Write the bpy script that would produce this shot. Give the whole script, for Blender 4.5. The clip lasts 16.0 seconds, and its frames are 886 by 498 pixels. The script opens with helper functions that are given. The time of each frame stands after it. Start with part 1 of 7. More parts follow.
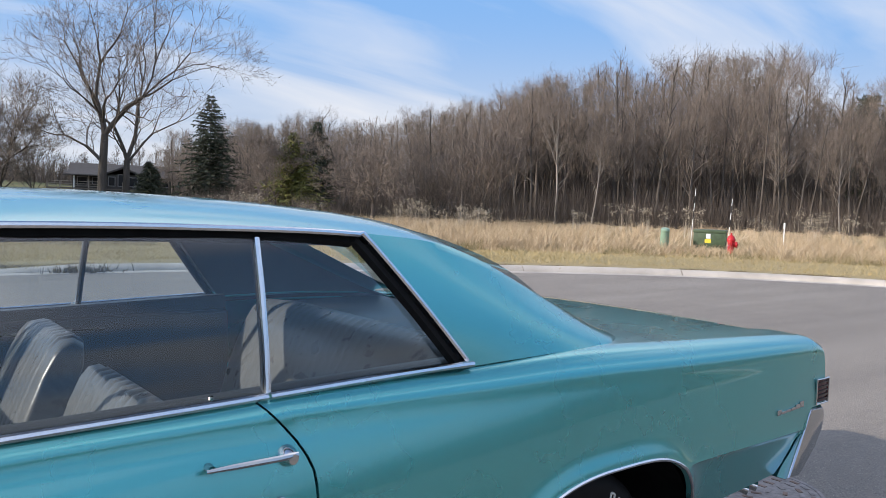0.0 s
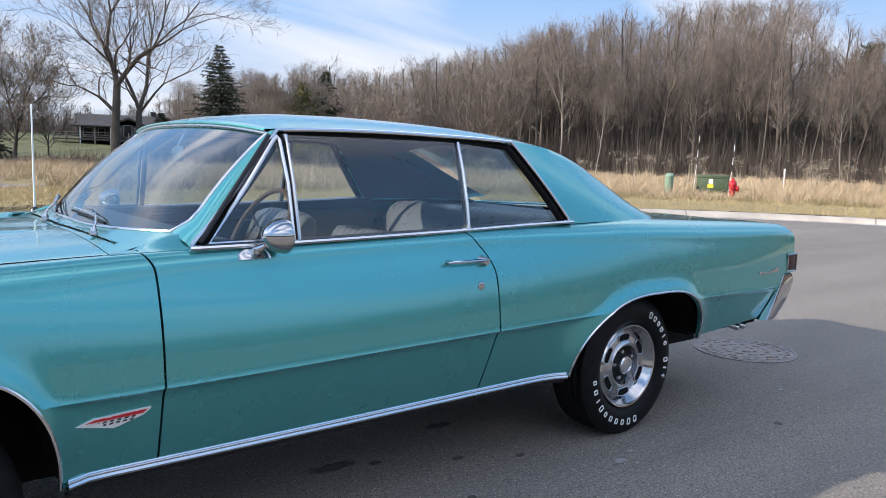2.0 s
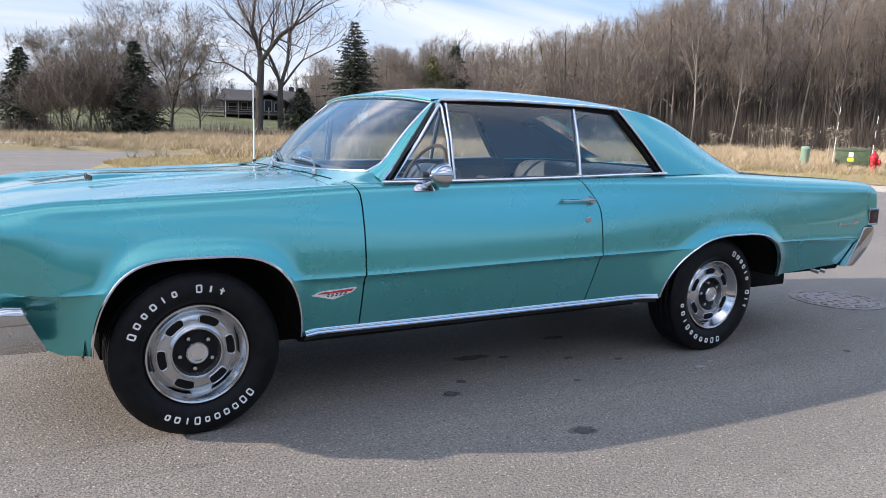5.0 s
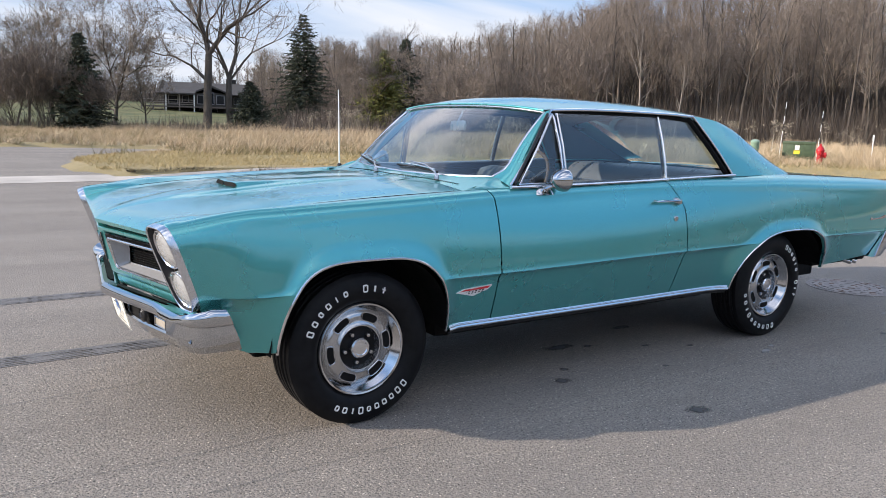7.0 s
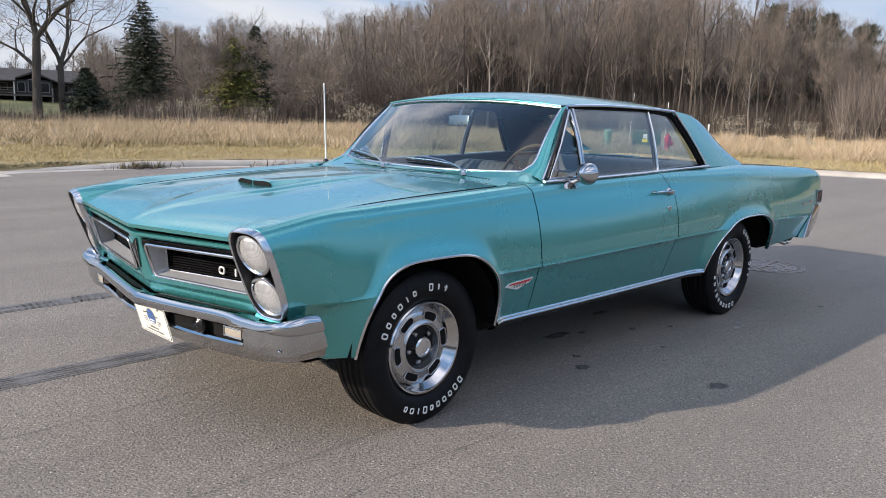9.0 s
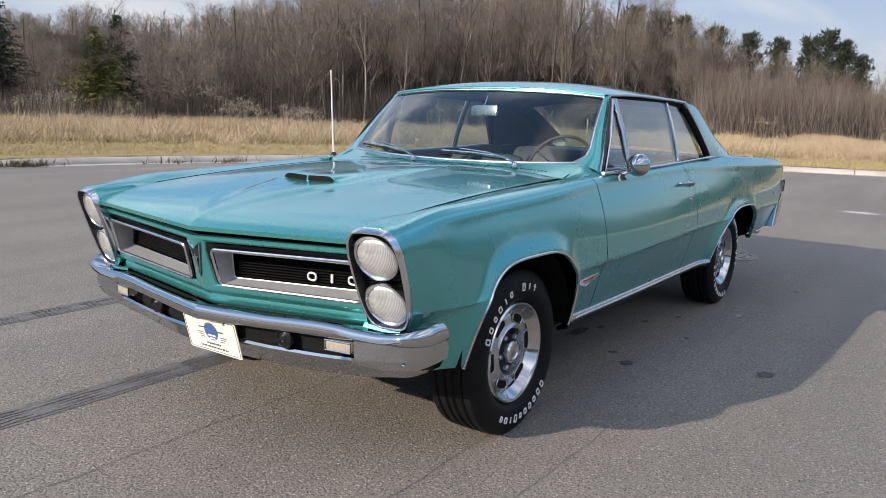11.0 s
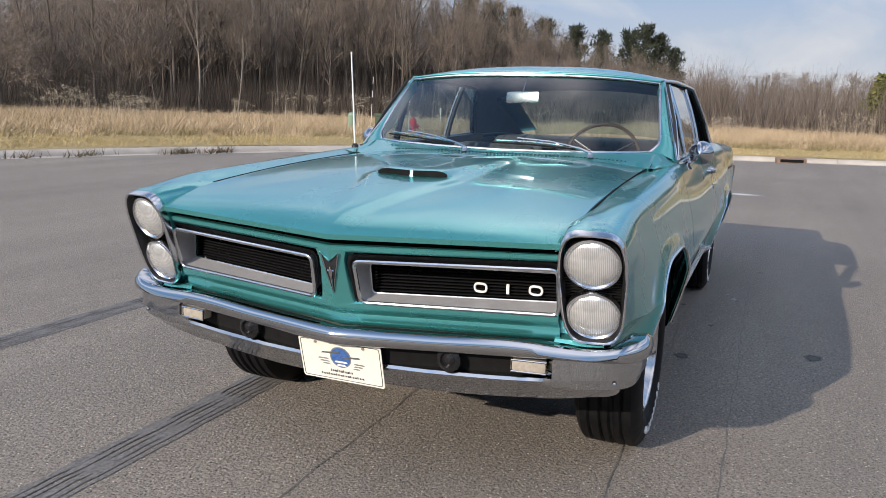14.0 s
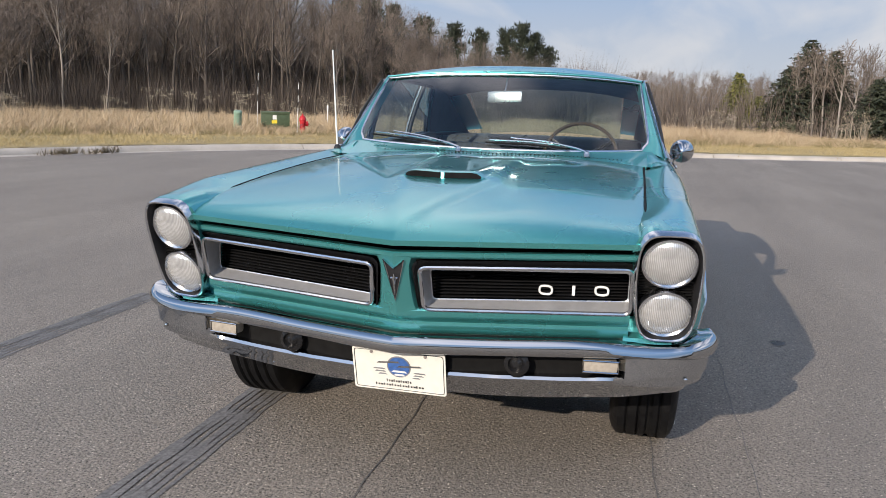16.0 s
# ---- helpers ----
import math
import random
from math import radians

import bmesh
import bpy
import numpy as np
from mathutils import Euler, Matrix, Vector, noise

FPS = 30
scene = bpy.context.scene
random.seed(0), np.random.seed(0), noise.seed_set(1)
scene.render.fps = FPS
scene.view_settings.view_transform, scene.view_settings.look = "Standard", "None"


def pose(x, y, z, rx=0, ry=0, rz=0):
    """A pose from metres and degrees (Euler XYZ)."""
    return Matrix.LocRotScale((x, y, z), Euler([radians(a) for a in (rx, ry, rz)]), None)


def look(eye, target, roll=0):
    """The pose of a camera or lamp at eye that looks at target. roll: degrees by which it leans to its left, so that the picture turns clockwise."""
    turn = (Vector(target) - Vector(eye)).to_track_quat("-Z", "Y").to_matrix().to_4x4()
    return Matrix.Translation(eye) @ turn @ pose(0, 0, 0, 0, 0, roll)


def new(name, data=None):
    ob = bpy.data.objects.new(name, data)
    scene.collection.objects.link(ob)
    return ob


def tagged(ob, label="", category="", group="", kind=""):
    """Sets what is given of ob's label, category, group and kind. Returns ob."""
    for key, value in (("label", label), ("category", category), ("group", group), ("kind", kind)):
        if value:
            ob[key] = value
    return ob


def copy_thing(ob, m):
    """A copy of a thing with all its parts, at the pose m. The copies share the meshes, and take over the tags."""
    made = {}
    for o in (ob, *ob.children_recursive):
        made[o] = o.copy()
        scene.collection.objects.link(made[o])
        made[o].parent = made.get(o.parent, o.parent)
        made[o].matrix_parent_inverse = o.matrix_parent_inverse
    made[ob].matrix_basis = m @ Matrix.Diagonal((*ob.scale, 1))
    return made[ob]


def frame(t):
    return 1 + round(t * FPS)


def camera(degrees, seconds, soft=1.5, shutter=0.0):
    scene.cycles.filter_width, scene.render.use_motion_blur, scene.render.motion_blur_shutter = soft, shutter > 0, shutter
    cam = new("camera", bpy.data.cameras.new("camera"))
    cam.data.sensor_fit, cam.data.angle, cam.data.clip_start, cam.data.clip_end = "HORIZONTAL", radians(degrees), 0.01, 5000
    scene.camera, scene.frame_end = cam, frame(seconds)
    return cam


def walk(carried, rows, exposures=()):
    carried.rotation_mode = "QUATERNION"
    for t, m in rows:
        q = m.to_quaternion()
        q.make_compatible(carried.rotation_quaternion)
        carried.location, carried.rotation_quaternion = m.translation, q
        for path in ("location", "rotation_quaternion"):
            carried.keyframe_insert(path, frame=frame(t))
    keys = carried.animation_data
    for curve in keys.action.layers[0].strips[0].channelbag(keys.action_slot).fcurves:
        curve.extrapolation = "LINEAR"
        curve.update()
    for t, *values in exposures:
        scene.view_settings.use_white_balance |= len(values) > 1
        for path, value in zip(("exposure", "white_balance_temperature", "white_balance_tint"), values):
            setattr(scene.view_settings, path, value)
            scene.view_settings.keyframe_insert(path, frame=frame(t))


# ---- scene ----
cam = camera(59.4, 16.0, 0.85)
PATH = [
    (0, (1.151, -2.324, 1.45), (2.411, -0.775, 1.337), 2.0),
    (0.5, (0.885, -2.475, 1.41), (2.157, -0.941, 1.246), 2.1),
    (1, (0.531, -2.714, 1.347), (1.808, -1.187, 1.151), 2.1),
    (1.5, (0.211, -2.917, 1.317), (1.482, -1.388, 1.099), 2.0),
    (2, (-0.07, -3.077, 1.307), (1.184, -1.537, 1.068), 1.8),
    (2.5, (-0.197, -3.285, 1.287), (1.027, -1.724, 1.03), 1.7),
    (3, (-0.276, -3.472, 1.285), (0.902, -1.879, 1.013), 1.7),
    (3.5, (-0.393, -3.654, 1.252), (0.727, -2.021, 0.969), 1.6),
    (4, (-0.506, -3.784, 1.246), (0.554, -2.113, 0.952), 1.6),
    (4.5, (-0.529, -3.853, 1.236), (0.485, -2.156, 0.931), 1.7),
    (5, (-0.656, -3.88, 1.26), (0.331, -2.17, 0.945), 1.8),
    (7.5, (-1.76, -3.537, 1.314), (-0.577, -1.96, 0.979), 1.7),
    (8, (-1.959, -3.383, 1.31), (-0.694, -1.872, 0.969), 1.7),
    (8.5, (-2.099, -3.256, 1.317), (-0.758, -1.812, 0.975), 1.7),
    (11, (-2.609, -2.272, 1.258), (-0.989, -1.151, 0.914), 1.9),
    (11.5, (-2.631, -2.105, 1.219), (-0.972, -1.042, 0.88), 1.7),
    (12, (-2.655, -1.92, 1.252), (-0.957, -0.921, 0.907), 1.8),
    (12.5, (-2.738, -1.729, 1.27), (-1.004, -0.798, 0.916), 1.9),
    (13, (-2.833, -1.536, 1.269), (-1.067, -0.667, 0.917), 2.0),
    (13.5, (-2.857, -1.325, 1.235), (-1.062, -0.516, 0.879), 1.9),
    (14, (-2.848, -1.17, 1.215), (-1.029, -0.419, 0.857), 1.8),
    (14.5, (-2.882, -1.055, 1.203), (-1.039, -0.364, 0.847), 1.6),
    (15, (-2.956, -0.902, 1.218), (-1.088, -0.284, 0.862), 1.8),
    (15.5, (-2.989, -0.775, 1.22), (-1.097, -0.235, 0.864), 1.8),
    (16, (-2.979, -0.638, 1.212), (-1.065, -0.179, 0.856), 1.8),
]
EXPOSURES = [(0.0, 0.49, 6520, 12), (1.5, 0.59, 6500, 12), (3.0, 0.81, 6500, 12), (5.0, 0.82, 6540, 12), (8.0, 0.58, 6680, 12), (11.0, 0.38, 6760, 12), (13.0, 0.30, 6760, 12), (16.0, 0.23, 6760, 12)]
walk(cam, [(t, look(eye, target, roll)) for t, eye, target, roll in PATH], EXPOSURES)

# ---- light ----
SUN_WAY = Vector((2.45, -0.93, -1.0)).normalized()
world = bpy.data.worlds.new("sky_world")
scene.world = world
world.use_nodes = True
wt = world.node_tree
wt.nodes.clear()
w_out = wt.nodes.new("ShaderNodeOutputWorld")
w_bg = wt.nodes.new("ShaderNodeBackground")
w_sky = wt.nodes.new("ShaderNodeTexSky")
w_sky.sky_type, w_sky.sun_disc = "NISHITA", False
w_sky.sun_elevation = math.asin(-SUN_WAY.z)
w_sky.sun_rotation = math.atan2(-SUN_WAY.x, -SUN_WAY.y)
w_sky.air_density, w_sky.dust_density, w_sky.ozone_density = 1.0, 0.3, 2.0
w_geo = wt.nodes.new("ShaderNodeTexCoord")
w_sep = wt.nodes.new("ShaderNodeSeparateXYZ")
wt.links.new(w_geo.outputs["Generated"], w_sep.inputs[0])
w_zz = wt.nodes.new("ShaderNodeMath")
w_zz.operation = "ADD"
wt.links.new(w_sep.outputs["Z"], w_zz.inputs[0])
w_zz.inputs[1].default_value = 0.16
w_flat = wt.nodes.new("ShaderNodeVectorMath")
w_flat.operation = "DIVIDE"
w_cmb = wt.nodes.new("ShaderNodeCombineXYZ")
for k in range(3):
    wt.links.new(w_zz.outputs[0], w_cmb.inputs[k])
wt.links.new(w_geo.outputs["Generated"], w_flat.inputs[0])
wt.links.new(w_cmb.outputs[0], w_flat.inputs[1])
w_map = wt.nodes.new("ShaderNodeMapping")
w_map.inputs["Rotation"].default_value = (0, 0, radians(35))
w_map.inputs["Scale"].default_value = (0.35, 1.1, 0.0)
w_map.inputs["Location"].default_value = (0.4, 3.3, 0)
wt.links.new(w_flat.outputs[0], w_map.inputs[0])
w_noise = wt.nodes.new("ShaderNodeTexNoise")
w_noise.inputs["Scale"].default_value, w_noise.inputs["Detail"].default_value = 1.5, 6.0
w_noise.inputs["Roughness"].default_value = 0.5
w_noise.inputs["Distortion"].default_value = 0.6
wt.links.new(w_map.outputs[0], w_noise.inputs["Vector"])
w_ramp = wt.nodes.new("ShaderNodeMapRange")
w_ramp.inputs["From Min"].default_value, w_ramp.inputs["From Max"].default_value = 0.44, 0.73
w_ramp.inputs["To Min"].default_value, w_ramp.inputs["To Max"].default_value = 0.0, 0.95
wt.links.new(w_noise.outputs["Fac"], w_ramp.inputs["Value"])
w_mix = wt.nodes.new("ShaderNodeMix")
w_mix.data_type = "RGBA"
w_haze = wt.nodes.new("ShaderNodeMapRange")
w_haze.interpolation_type = "SMOOTHSTEP"
w_haze.inputs["From Min"].default_value, w_haze.inputs["From Max"].default_value = 0.25, 0.65
w_haze.inputs["To Min"].default_value, w_haze.inputs["To Max"].default_value = 1.0, 0.0
wt.links.new(w_sep.outputs["Z"], w_haze.inputs["Value"])
w_hazy = wt.nodes.new("ShaderNodeMix")
w_hazy.data_type = "RGBA"
wt.links.new(w_haze.outputs[0], w_hazy.inputs["Factor"])
w_low = wt.nodes.new("ShaderNodeMix")
w_low.data_type = "RGBA"
w_low.inputs[6].default_value, w_low.inputs[7].default_value = (1.98, 2.25, 2.62, 1), (0.80, 1.58, 2.85, 1)
w_up = wt.nodes.new("ShaderNodeMapRange")
w_up.interpolation_type = "SMOOTHSTEP"
w_up.inputs["From Min"].default_value, w_up.inputs["From Max"].default_value = 0.03, 0.26
wt.links.new(w_sep.outputs["Z"], w_up.inputs["Value"])
wt.links.new(w_up.outputs[0], w_low.inputs["Factor"])
wt.links.new(w_sky.outputs[0], w_hazy.inputs[6])
wt.links.new(w_low.outputs[2], w_hazy.inputs[7])
wt.links.new(w_hazy.outputs[2], w_mix.inputs[6])
wt.links.new(w_ramp.outputs[0], w_mix.inputs["Factor"])
w_cloud = wt.nodes.new("ShaderNodeMix")
w_cloud.data_type = "RGBA"
w_cloud.inputs[6].default_value, w_cloud.inputs[7].default_value = (2.7, 2.8, 2.95, 1), (9.6, 9.3, 9.7, 1)
w_rise = wt.nodes.new("ShaderNodeMapRange")
w_rise.inputs["From Min"].default_value, w_rise.inputs["From Max"].default_value = 0.30, 0.80
wt.links.new(w_sep.outputs["Z"], w_rise.inputs["Value"])
wt.links.new(w_rise.outputs[0], w_cloud.inputs["Factor"])
wt.links.new(w_cloud.outputs[2], w_mix.inputs[7])
wt.links.new(w_mix.outputs[2], w_bg.inputs["Color"])
w_bg.inputs["Strength"].default_value = 0.222
wt.links.new(w_bg.outputs[0], w_out.inputs["Surface"])

sun = new("sun", bpy.data.lights.new("sun", "SUN"))
sun.data.energy, sun.data.angle, sun.data.color = 4.0, radians(0.53), (1.0, 0.91, 0.80)
sun.matrix_world = look((-24, 9, 11), (-24 + SUN_WAY.x, 9 + SUN_WAY.y, 11 + SUN_WAY.z))

# ---- helpers of this scene ----


def curve(points):
    """A smooth function through (x, value) points."""
    xs = np.array([p[0] for p in points], float)
    vs = np.array([p[1] for p in points], float)
    slope = np.gradient(vs, xs)

    def at(x):
        x = min(max(x, xs[0]), xs[-1])
        i = int(min(max(np.searchsorted(xs, x) - 1, 0), len(xs) - 2))
        h = xs[i + 1] - xs[i]
        s = (x - xs[i]) / h
        return float((2 * s**3 - 3 * s**2 + 1) * vs[i] + (s**3 - 2 * s**2 + s) * h * slope[i]
                     + (3 * s**2 - 2 * s**3) * vs[i + 1] + (s**3 - s**2) * h * slope[i + 1])
    return at


def finish(bm, name, material, angle=32, weld=0.0004):
    if weld:
        bmesh.ops.remove_doubles(bm, verts=bm.verts, dist=weld)
    bmesh.ops.recalc_face_normals(bm, faces=bm.faces)
    mesh = bpy.data.meshes.new(name)
    bm.to_mesh(mesh)
    bm.free()
    mesh.shade_smooth()
    mesh.set_sharp_from_angle(angle=radians(angle))
    for m in (material if isinstance(material, (list, tuple)) else [material]):
        mesh.materials.append(m)
    return mesh


def part(name, bm, material, parent, label="", angle=32):
    """One mesh under a thing or a part."""
    ob = new(name, finish(bm, name, material, angle))
    ob.parent = parent
    if parent is not None:
        ob.matrix_parent_inverse = parent.matrix_world.inverted() if parent.type != "EMPTY" else Matrix()
        ob.matrix_parent_inverse = Matrix()
    if label:
        ob["label"] = label
    return ob


def thing(name, label, category, group="", at=(0, 0, 0), turn=0.0, kind=""):
    ob = new(name)
    ob.matrix_world = pose(*at, 0, 0, turn)
    ob.empty_display_size = 0.1
    return tagged(ob, label, category, group, kind)


def sheet(bm, rows, closed=False):
    """Faces between rows of points."""
    made = [[bm.verts.new(p) for p in row] for row in rows]
    for a, b in zip(made, made[1:]):
        n = len(a)
        for i in range(n if closed else n - 1):
            j = (i + 1) % n
            try:
                bm.faces.new((a[i], a[j], b[j], b[i]))
            except ValueError:
                pass
    return made


def tube(bm, points, radius, sides=8, flat=1.0, closed=False, caps=True):
    """A round or flattened bar along points; radius a number or one for each point."""
    pts = [Vector(p) for p in points]
    n = len(pts)
    radii = [radius] * n if isinstance(radius, (int, float)) else list(radius)
    rings, side = [], None
    for i, p in enumerate(pts):
        a = pts[(i - 1) % n] if closed or i else p
        b = pts[(i + 1) % n] if closed or i < n - 1 else p
        way = (b - a).normalized()
        if side is None:
            side = way.cross(Vector((0, 0, 1)))
            if side.length < 0.2:
                side = way.cross(Vector((0, 1, 0)))
        side = (side - way * side.dot(way)).normalized()
        up = side.cross(way).normalized()
        rings.append([p + radii[i] * (math.cos(t) * side * flat + math.sin(t) * up) for t in (2 * math.pi * k / sides for k in range(sides))])
    if closed:
        rings.append(rings[0])
    made = sheet(bm, rings, closed=True)
    if caps and not closed:
        for ring in (made[0], made[-1]):
            try:
                bm.faces.new(ring)
            except ValueError:
                pass


def box(bm, lo, hi, bevel=0.0, m=None):
    """A box from corner to corner, with rounded edges."""
    c = [(a + b) / 2 for a, b in zip(lo, hi)]
    s = [abs(b - a) for a, b in zip(lo, hi)]
    made = bmesh.ops.create_cube(bm, size=1.0, matrix=(m or Matrix()) @ Matrix.Translation(c) @ Matrix.Diagonal((*s, 1)))
    if bevel:
        edges = list({e for v in made["verts"] for e in v.link_edges})
        bmesh.ops.bevel(bm, geom=edges, offset=bevel, segments=2, affect="EDGES", profile=0.6)


def lathe(bm, profile, steps=48, axis="y", centre=(0, 0, 0), sign=1.0):
    """Turns (radius, offset) points round an axis through centre."""
    rings = []
    for r, d in profile:
        ring = []
        for k in range(steps):
            t = 2 * math.pi * k / steps
            p = {"y": (r * math.cos(t), sign * d, r * math.sin(t)), "z": (r * math.cos(t), r * math.sin(t), d), "x": (sign * d, r * math.cos(t), r * math.sin(t))}[axis]
            ring.append(Vector(centre) + Vector(p))
        rings.append(ring)
    sheet(bm, rings, closed=True)


def rounded(points, r, n=5):
    """A polygon with rounded corners, as a list of points."""
    out = []
    m = len(points)
    for i, p in enumerate(points):
        p = Vector(p)
        a, b = Vector(points[i - 1]), Vector(points[(i + 1) % m])
        u, v = (a - p).normalized(), (b - p).normalized()
        p0, p1 = p + u * r, p + v * r
        for k in range(n + 1):
            t = k / n
            out.append((1 - t) ** 2 * p0 + 2 * t * (1 - t) * p + t * t * p1)
    return out


def raw(name, verts, faces, material, label="", kind="stuff", category="", random_island=False):
    mesh = bpy.data.meshes.new(name)
    mesh.from_pydata(verts, [], faces)
    mesh.materials.append(material)
    return tagged(new(name, mesh), label, category, "", kind)


# ---- materials ----


class Mat:
    """A node material with a principled surface."""

    def __init__(self, name, color=(0.5, 0.5, 0.5), rough=0.5, metal=0.0, **more):
        self.m = bpy.data.materials.new(name)
        self.m.use_nodes = True
        self.t = self.m.node_tree
        self.b = self.t.nodes["Principled BSDF"]
        self.put(**{"Base Color": (*color, 1), "Roughness": rough, "Metallic": metal}, **{k.replace("_", " "): v for k, v in more.items()})

    def put(self, **values):
        for k, v in values.items():
            self.b.inputs[k].default_value = v

    def node(self, kind, **values):
        n = self.t.nodes.new(kind)
        for k, v in values.items():
            n.inputs[k.replace("_", " ")].default_value = v
        return n

    def link(self, a, b):
        self.t.links.new(a, b)

    def coords(self, what="Object"):
        return self.node("ShaderNodeTexCoord").outputs[what]

    def noise(self, scale, detail=4.0, rough=0.55, vector=None, stretch=None):
        n = self.node("ShaderNodeTexNoise", Scale=scale, Detail=detail, Roughness=rough)
        v = vector or self.coords()
        if stretch:
            mp = self.node("ShaderNodeMapping")
            mp.inputs["Scale"].default_value = stretch
            self.link(v, mp.inputs[0])
            v = mp.outputs[0]
        self.link(v, n.inputs["Vector"])
        return n.outputs["Fac"]

    def range(self, value, lo, hi, a=0.0, b=1.0):
        r = self.node("ShaderNodeMapRange", From_Min=lo, From_Max=hi, To_Min=a, To_Max=b)
        self.link(value, r.inputs["Value"])
        return r.outputs[0]

    def mix(self, fac, a, b):
        n = self.t.nodes.new("ShaderNodeMix")
        n.data_type = "RGBA"
        for socket, v in ((n.inputs["Factor"], fac), (n.inputs[6], a), (n.inputs[7], b)):
            if isinstance(v, tuple):
                socket.default_value = (*v, 1) if len(v) == 3 else v
            elif isinstance(v, (int, float)):
                socket.default_value = v
            else:
                self.link(v, socket)
        return n.outputs[2]

    def color(self, out):
        self.link(out, self.b.inputs["Base Color"])

    def rough(self, out):
        self.link(out, self.b.inputs["Roughness"])

    def bump(self, height, strength=0.3, distance=0.01):
        n = self.node("ShaderNodeBump", Strength=strength, Distance=distance)
        self.link(height, n.inputs["Height"])
        self.link(n.outputs[0], self.b.inputs["Normal"])


def plain(name, color, rough=0.5, metal=0.0, vary=0.12, scale=40.0, bump=0.0, **more):
    """A surface with a little unevenness in tone and gloss."""
    k = Mat(name, color, rough, metal, **more)
    n = k.noise(scale, 5)
    k.color(k.mix(k.range(n, 0.3, 0.7), tuple(c * (1 - vary) for c in color), tuple(min(1, c * (1 + vary)) for c in color)))
    k.rough(k.range(k.noise(scale * 0.21, 3), 0.3, 0.7, max(0.0, rough * 0.85), min(1.0, rough * 1.15)))
    if bump:
        k.bump(n, bump, 0.004)
    return k.m


def paint():
    k = Mat("teal_metallic_paint", (0.02, 0.20, 0.205), 0.25, 0.74, Specular_IOR_Level=0.3, Coat_Weight=0.85, Coat_Roughness=0.015, Coat_IOR=1.68)
    flake = k.noise(900, 2)
    k.color(k.mix(k.range(flake, 0.35, 0.65), (0.066, 0.340, 0.337), (0.110, 0.495, 0.490)))
    k.rough(k.range(k.noise(3.0, 4), 0.3, 0.7, 0.26, 0.30))
    n = k.node("ShaderNodeBump", Strength=0.02, Distance=0.002)
    k.link(k.noise(7.0, 2), n.inputs["Height"])
    k.link(n.outputs[0], k.b.inputs["Coat Normal"])
    return k.m


def asphalt():
    k = Mat("asphalt", (0.206, 0.200, 0.190), 0.85, Specular_IOR_Level=0.18)
    v = k.coords()
    grit, grain, mid, big = k.noise(190, 3, 0.75, v), k.noise(75, 5, 0.85, v), k.noise(5, 5, 0.65, v), k.noise(0.3, 6, 0.6, v)
    stone = k.node("ShaderNodeTexVoronoi", Scale=85.0)
    k.link(v, stone.inputs["Vector"])
    c = k.mix(k.range(grain, 0.40, 0.60), (0.116, 0.102, 0.088), (0.438, 0.383, 0.321))
    c = k.mix(k.range(grit, 0.35, 0.70, 0.0, 0.65), c, (0.427, 0.372, 0.314))
    c = k.mix(k.range(stone.outputs["Distance"], 0.0, 0.20, 0.5, 0.0), c, (0.536, 0.465, 0.385))
    pits = k.node("ShaderNodeTexVoronoi", Scale=95.0, Randomness=1.0)
    k.link(v, pits.inputs["Vector"])
    c = k.mix(k.range(pits.outputs["Distance"], 0.12, 0.42, 0.95, 0.0), c, (0.046, 0.052, 0.048))
    c = k.mix(k.range(big, 0.32, 0.68, 0.0, 0.40), c, (0.177, 0.159, 0.142))
    c = k.mix(k.range(mid, 0.5, 0.8, 0.0, 0.30), c, (0.160, 0.143, 0.125))
    lane = k.noise(1.1, 5, 0.6, v, (0.10, 1.0, 1.0))
    c = k.mix(k.range(lane, 0.42, 0.68, 0.0, 0.42), c, (0.160, 0.143, 0.127))
    c = k.mix(k.range(lane, 0.28, 0.42, 0.25, 0.0), c, (0.371, 0.330, 0.285))
    specks = k.node("ShaderNodeTexVoronoi", Scale=34.0, Randomness=1.0)
    k.link(v, specks.inputs["Vector"])
    c = k.mix(k.range(specks.outputs["Distance"], 0.06, 0.16, 0.95, 0.0), c, (0.036, 0.032, 0.028))
    chips = k.node("ShaderNodeTexVoronoi", Scale=47.0, Randomness=1.0)
    k.link(v, chips.inputs["Vector"])
    c = k.mix(k.range(chips.outputs["Distance"], 0.06, 0.20, 0.95, 0.0), c, (0.680, 0.600, 0.494))
    k.color(c)
    k.rough(k.range(grit, 0.3, 0.7, 0.75, 0.95))
    k.bump(k.mix(0.5, grain, k.mix(0.5, stone.outputs["Distance"], pits.outputs["Distance"])), 1.0, 0.007)
    return k.m


def concrete():
    k = Mat("kerb_concrete", (0.5, 0.48, 0.44), 0.85)
    a, b = k.noise(1.2, 6), k.noise(60, 4)
    c = k.mix(k.range(a, 0.3, 0.7), (0.37, 0.33, 0.28), (0.60, 0.54, 0.47))
    c = k.mix(k.range(b, 0.5, 0.8, 0, 0.5), c, (0.25, 0.23, 0.20))
    k.color(c)
    k.bump(b, 0.4, 0.004)
    return k.m


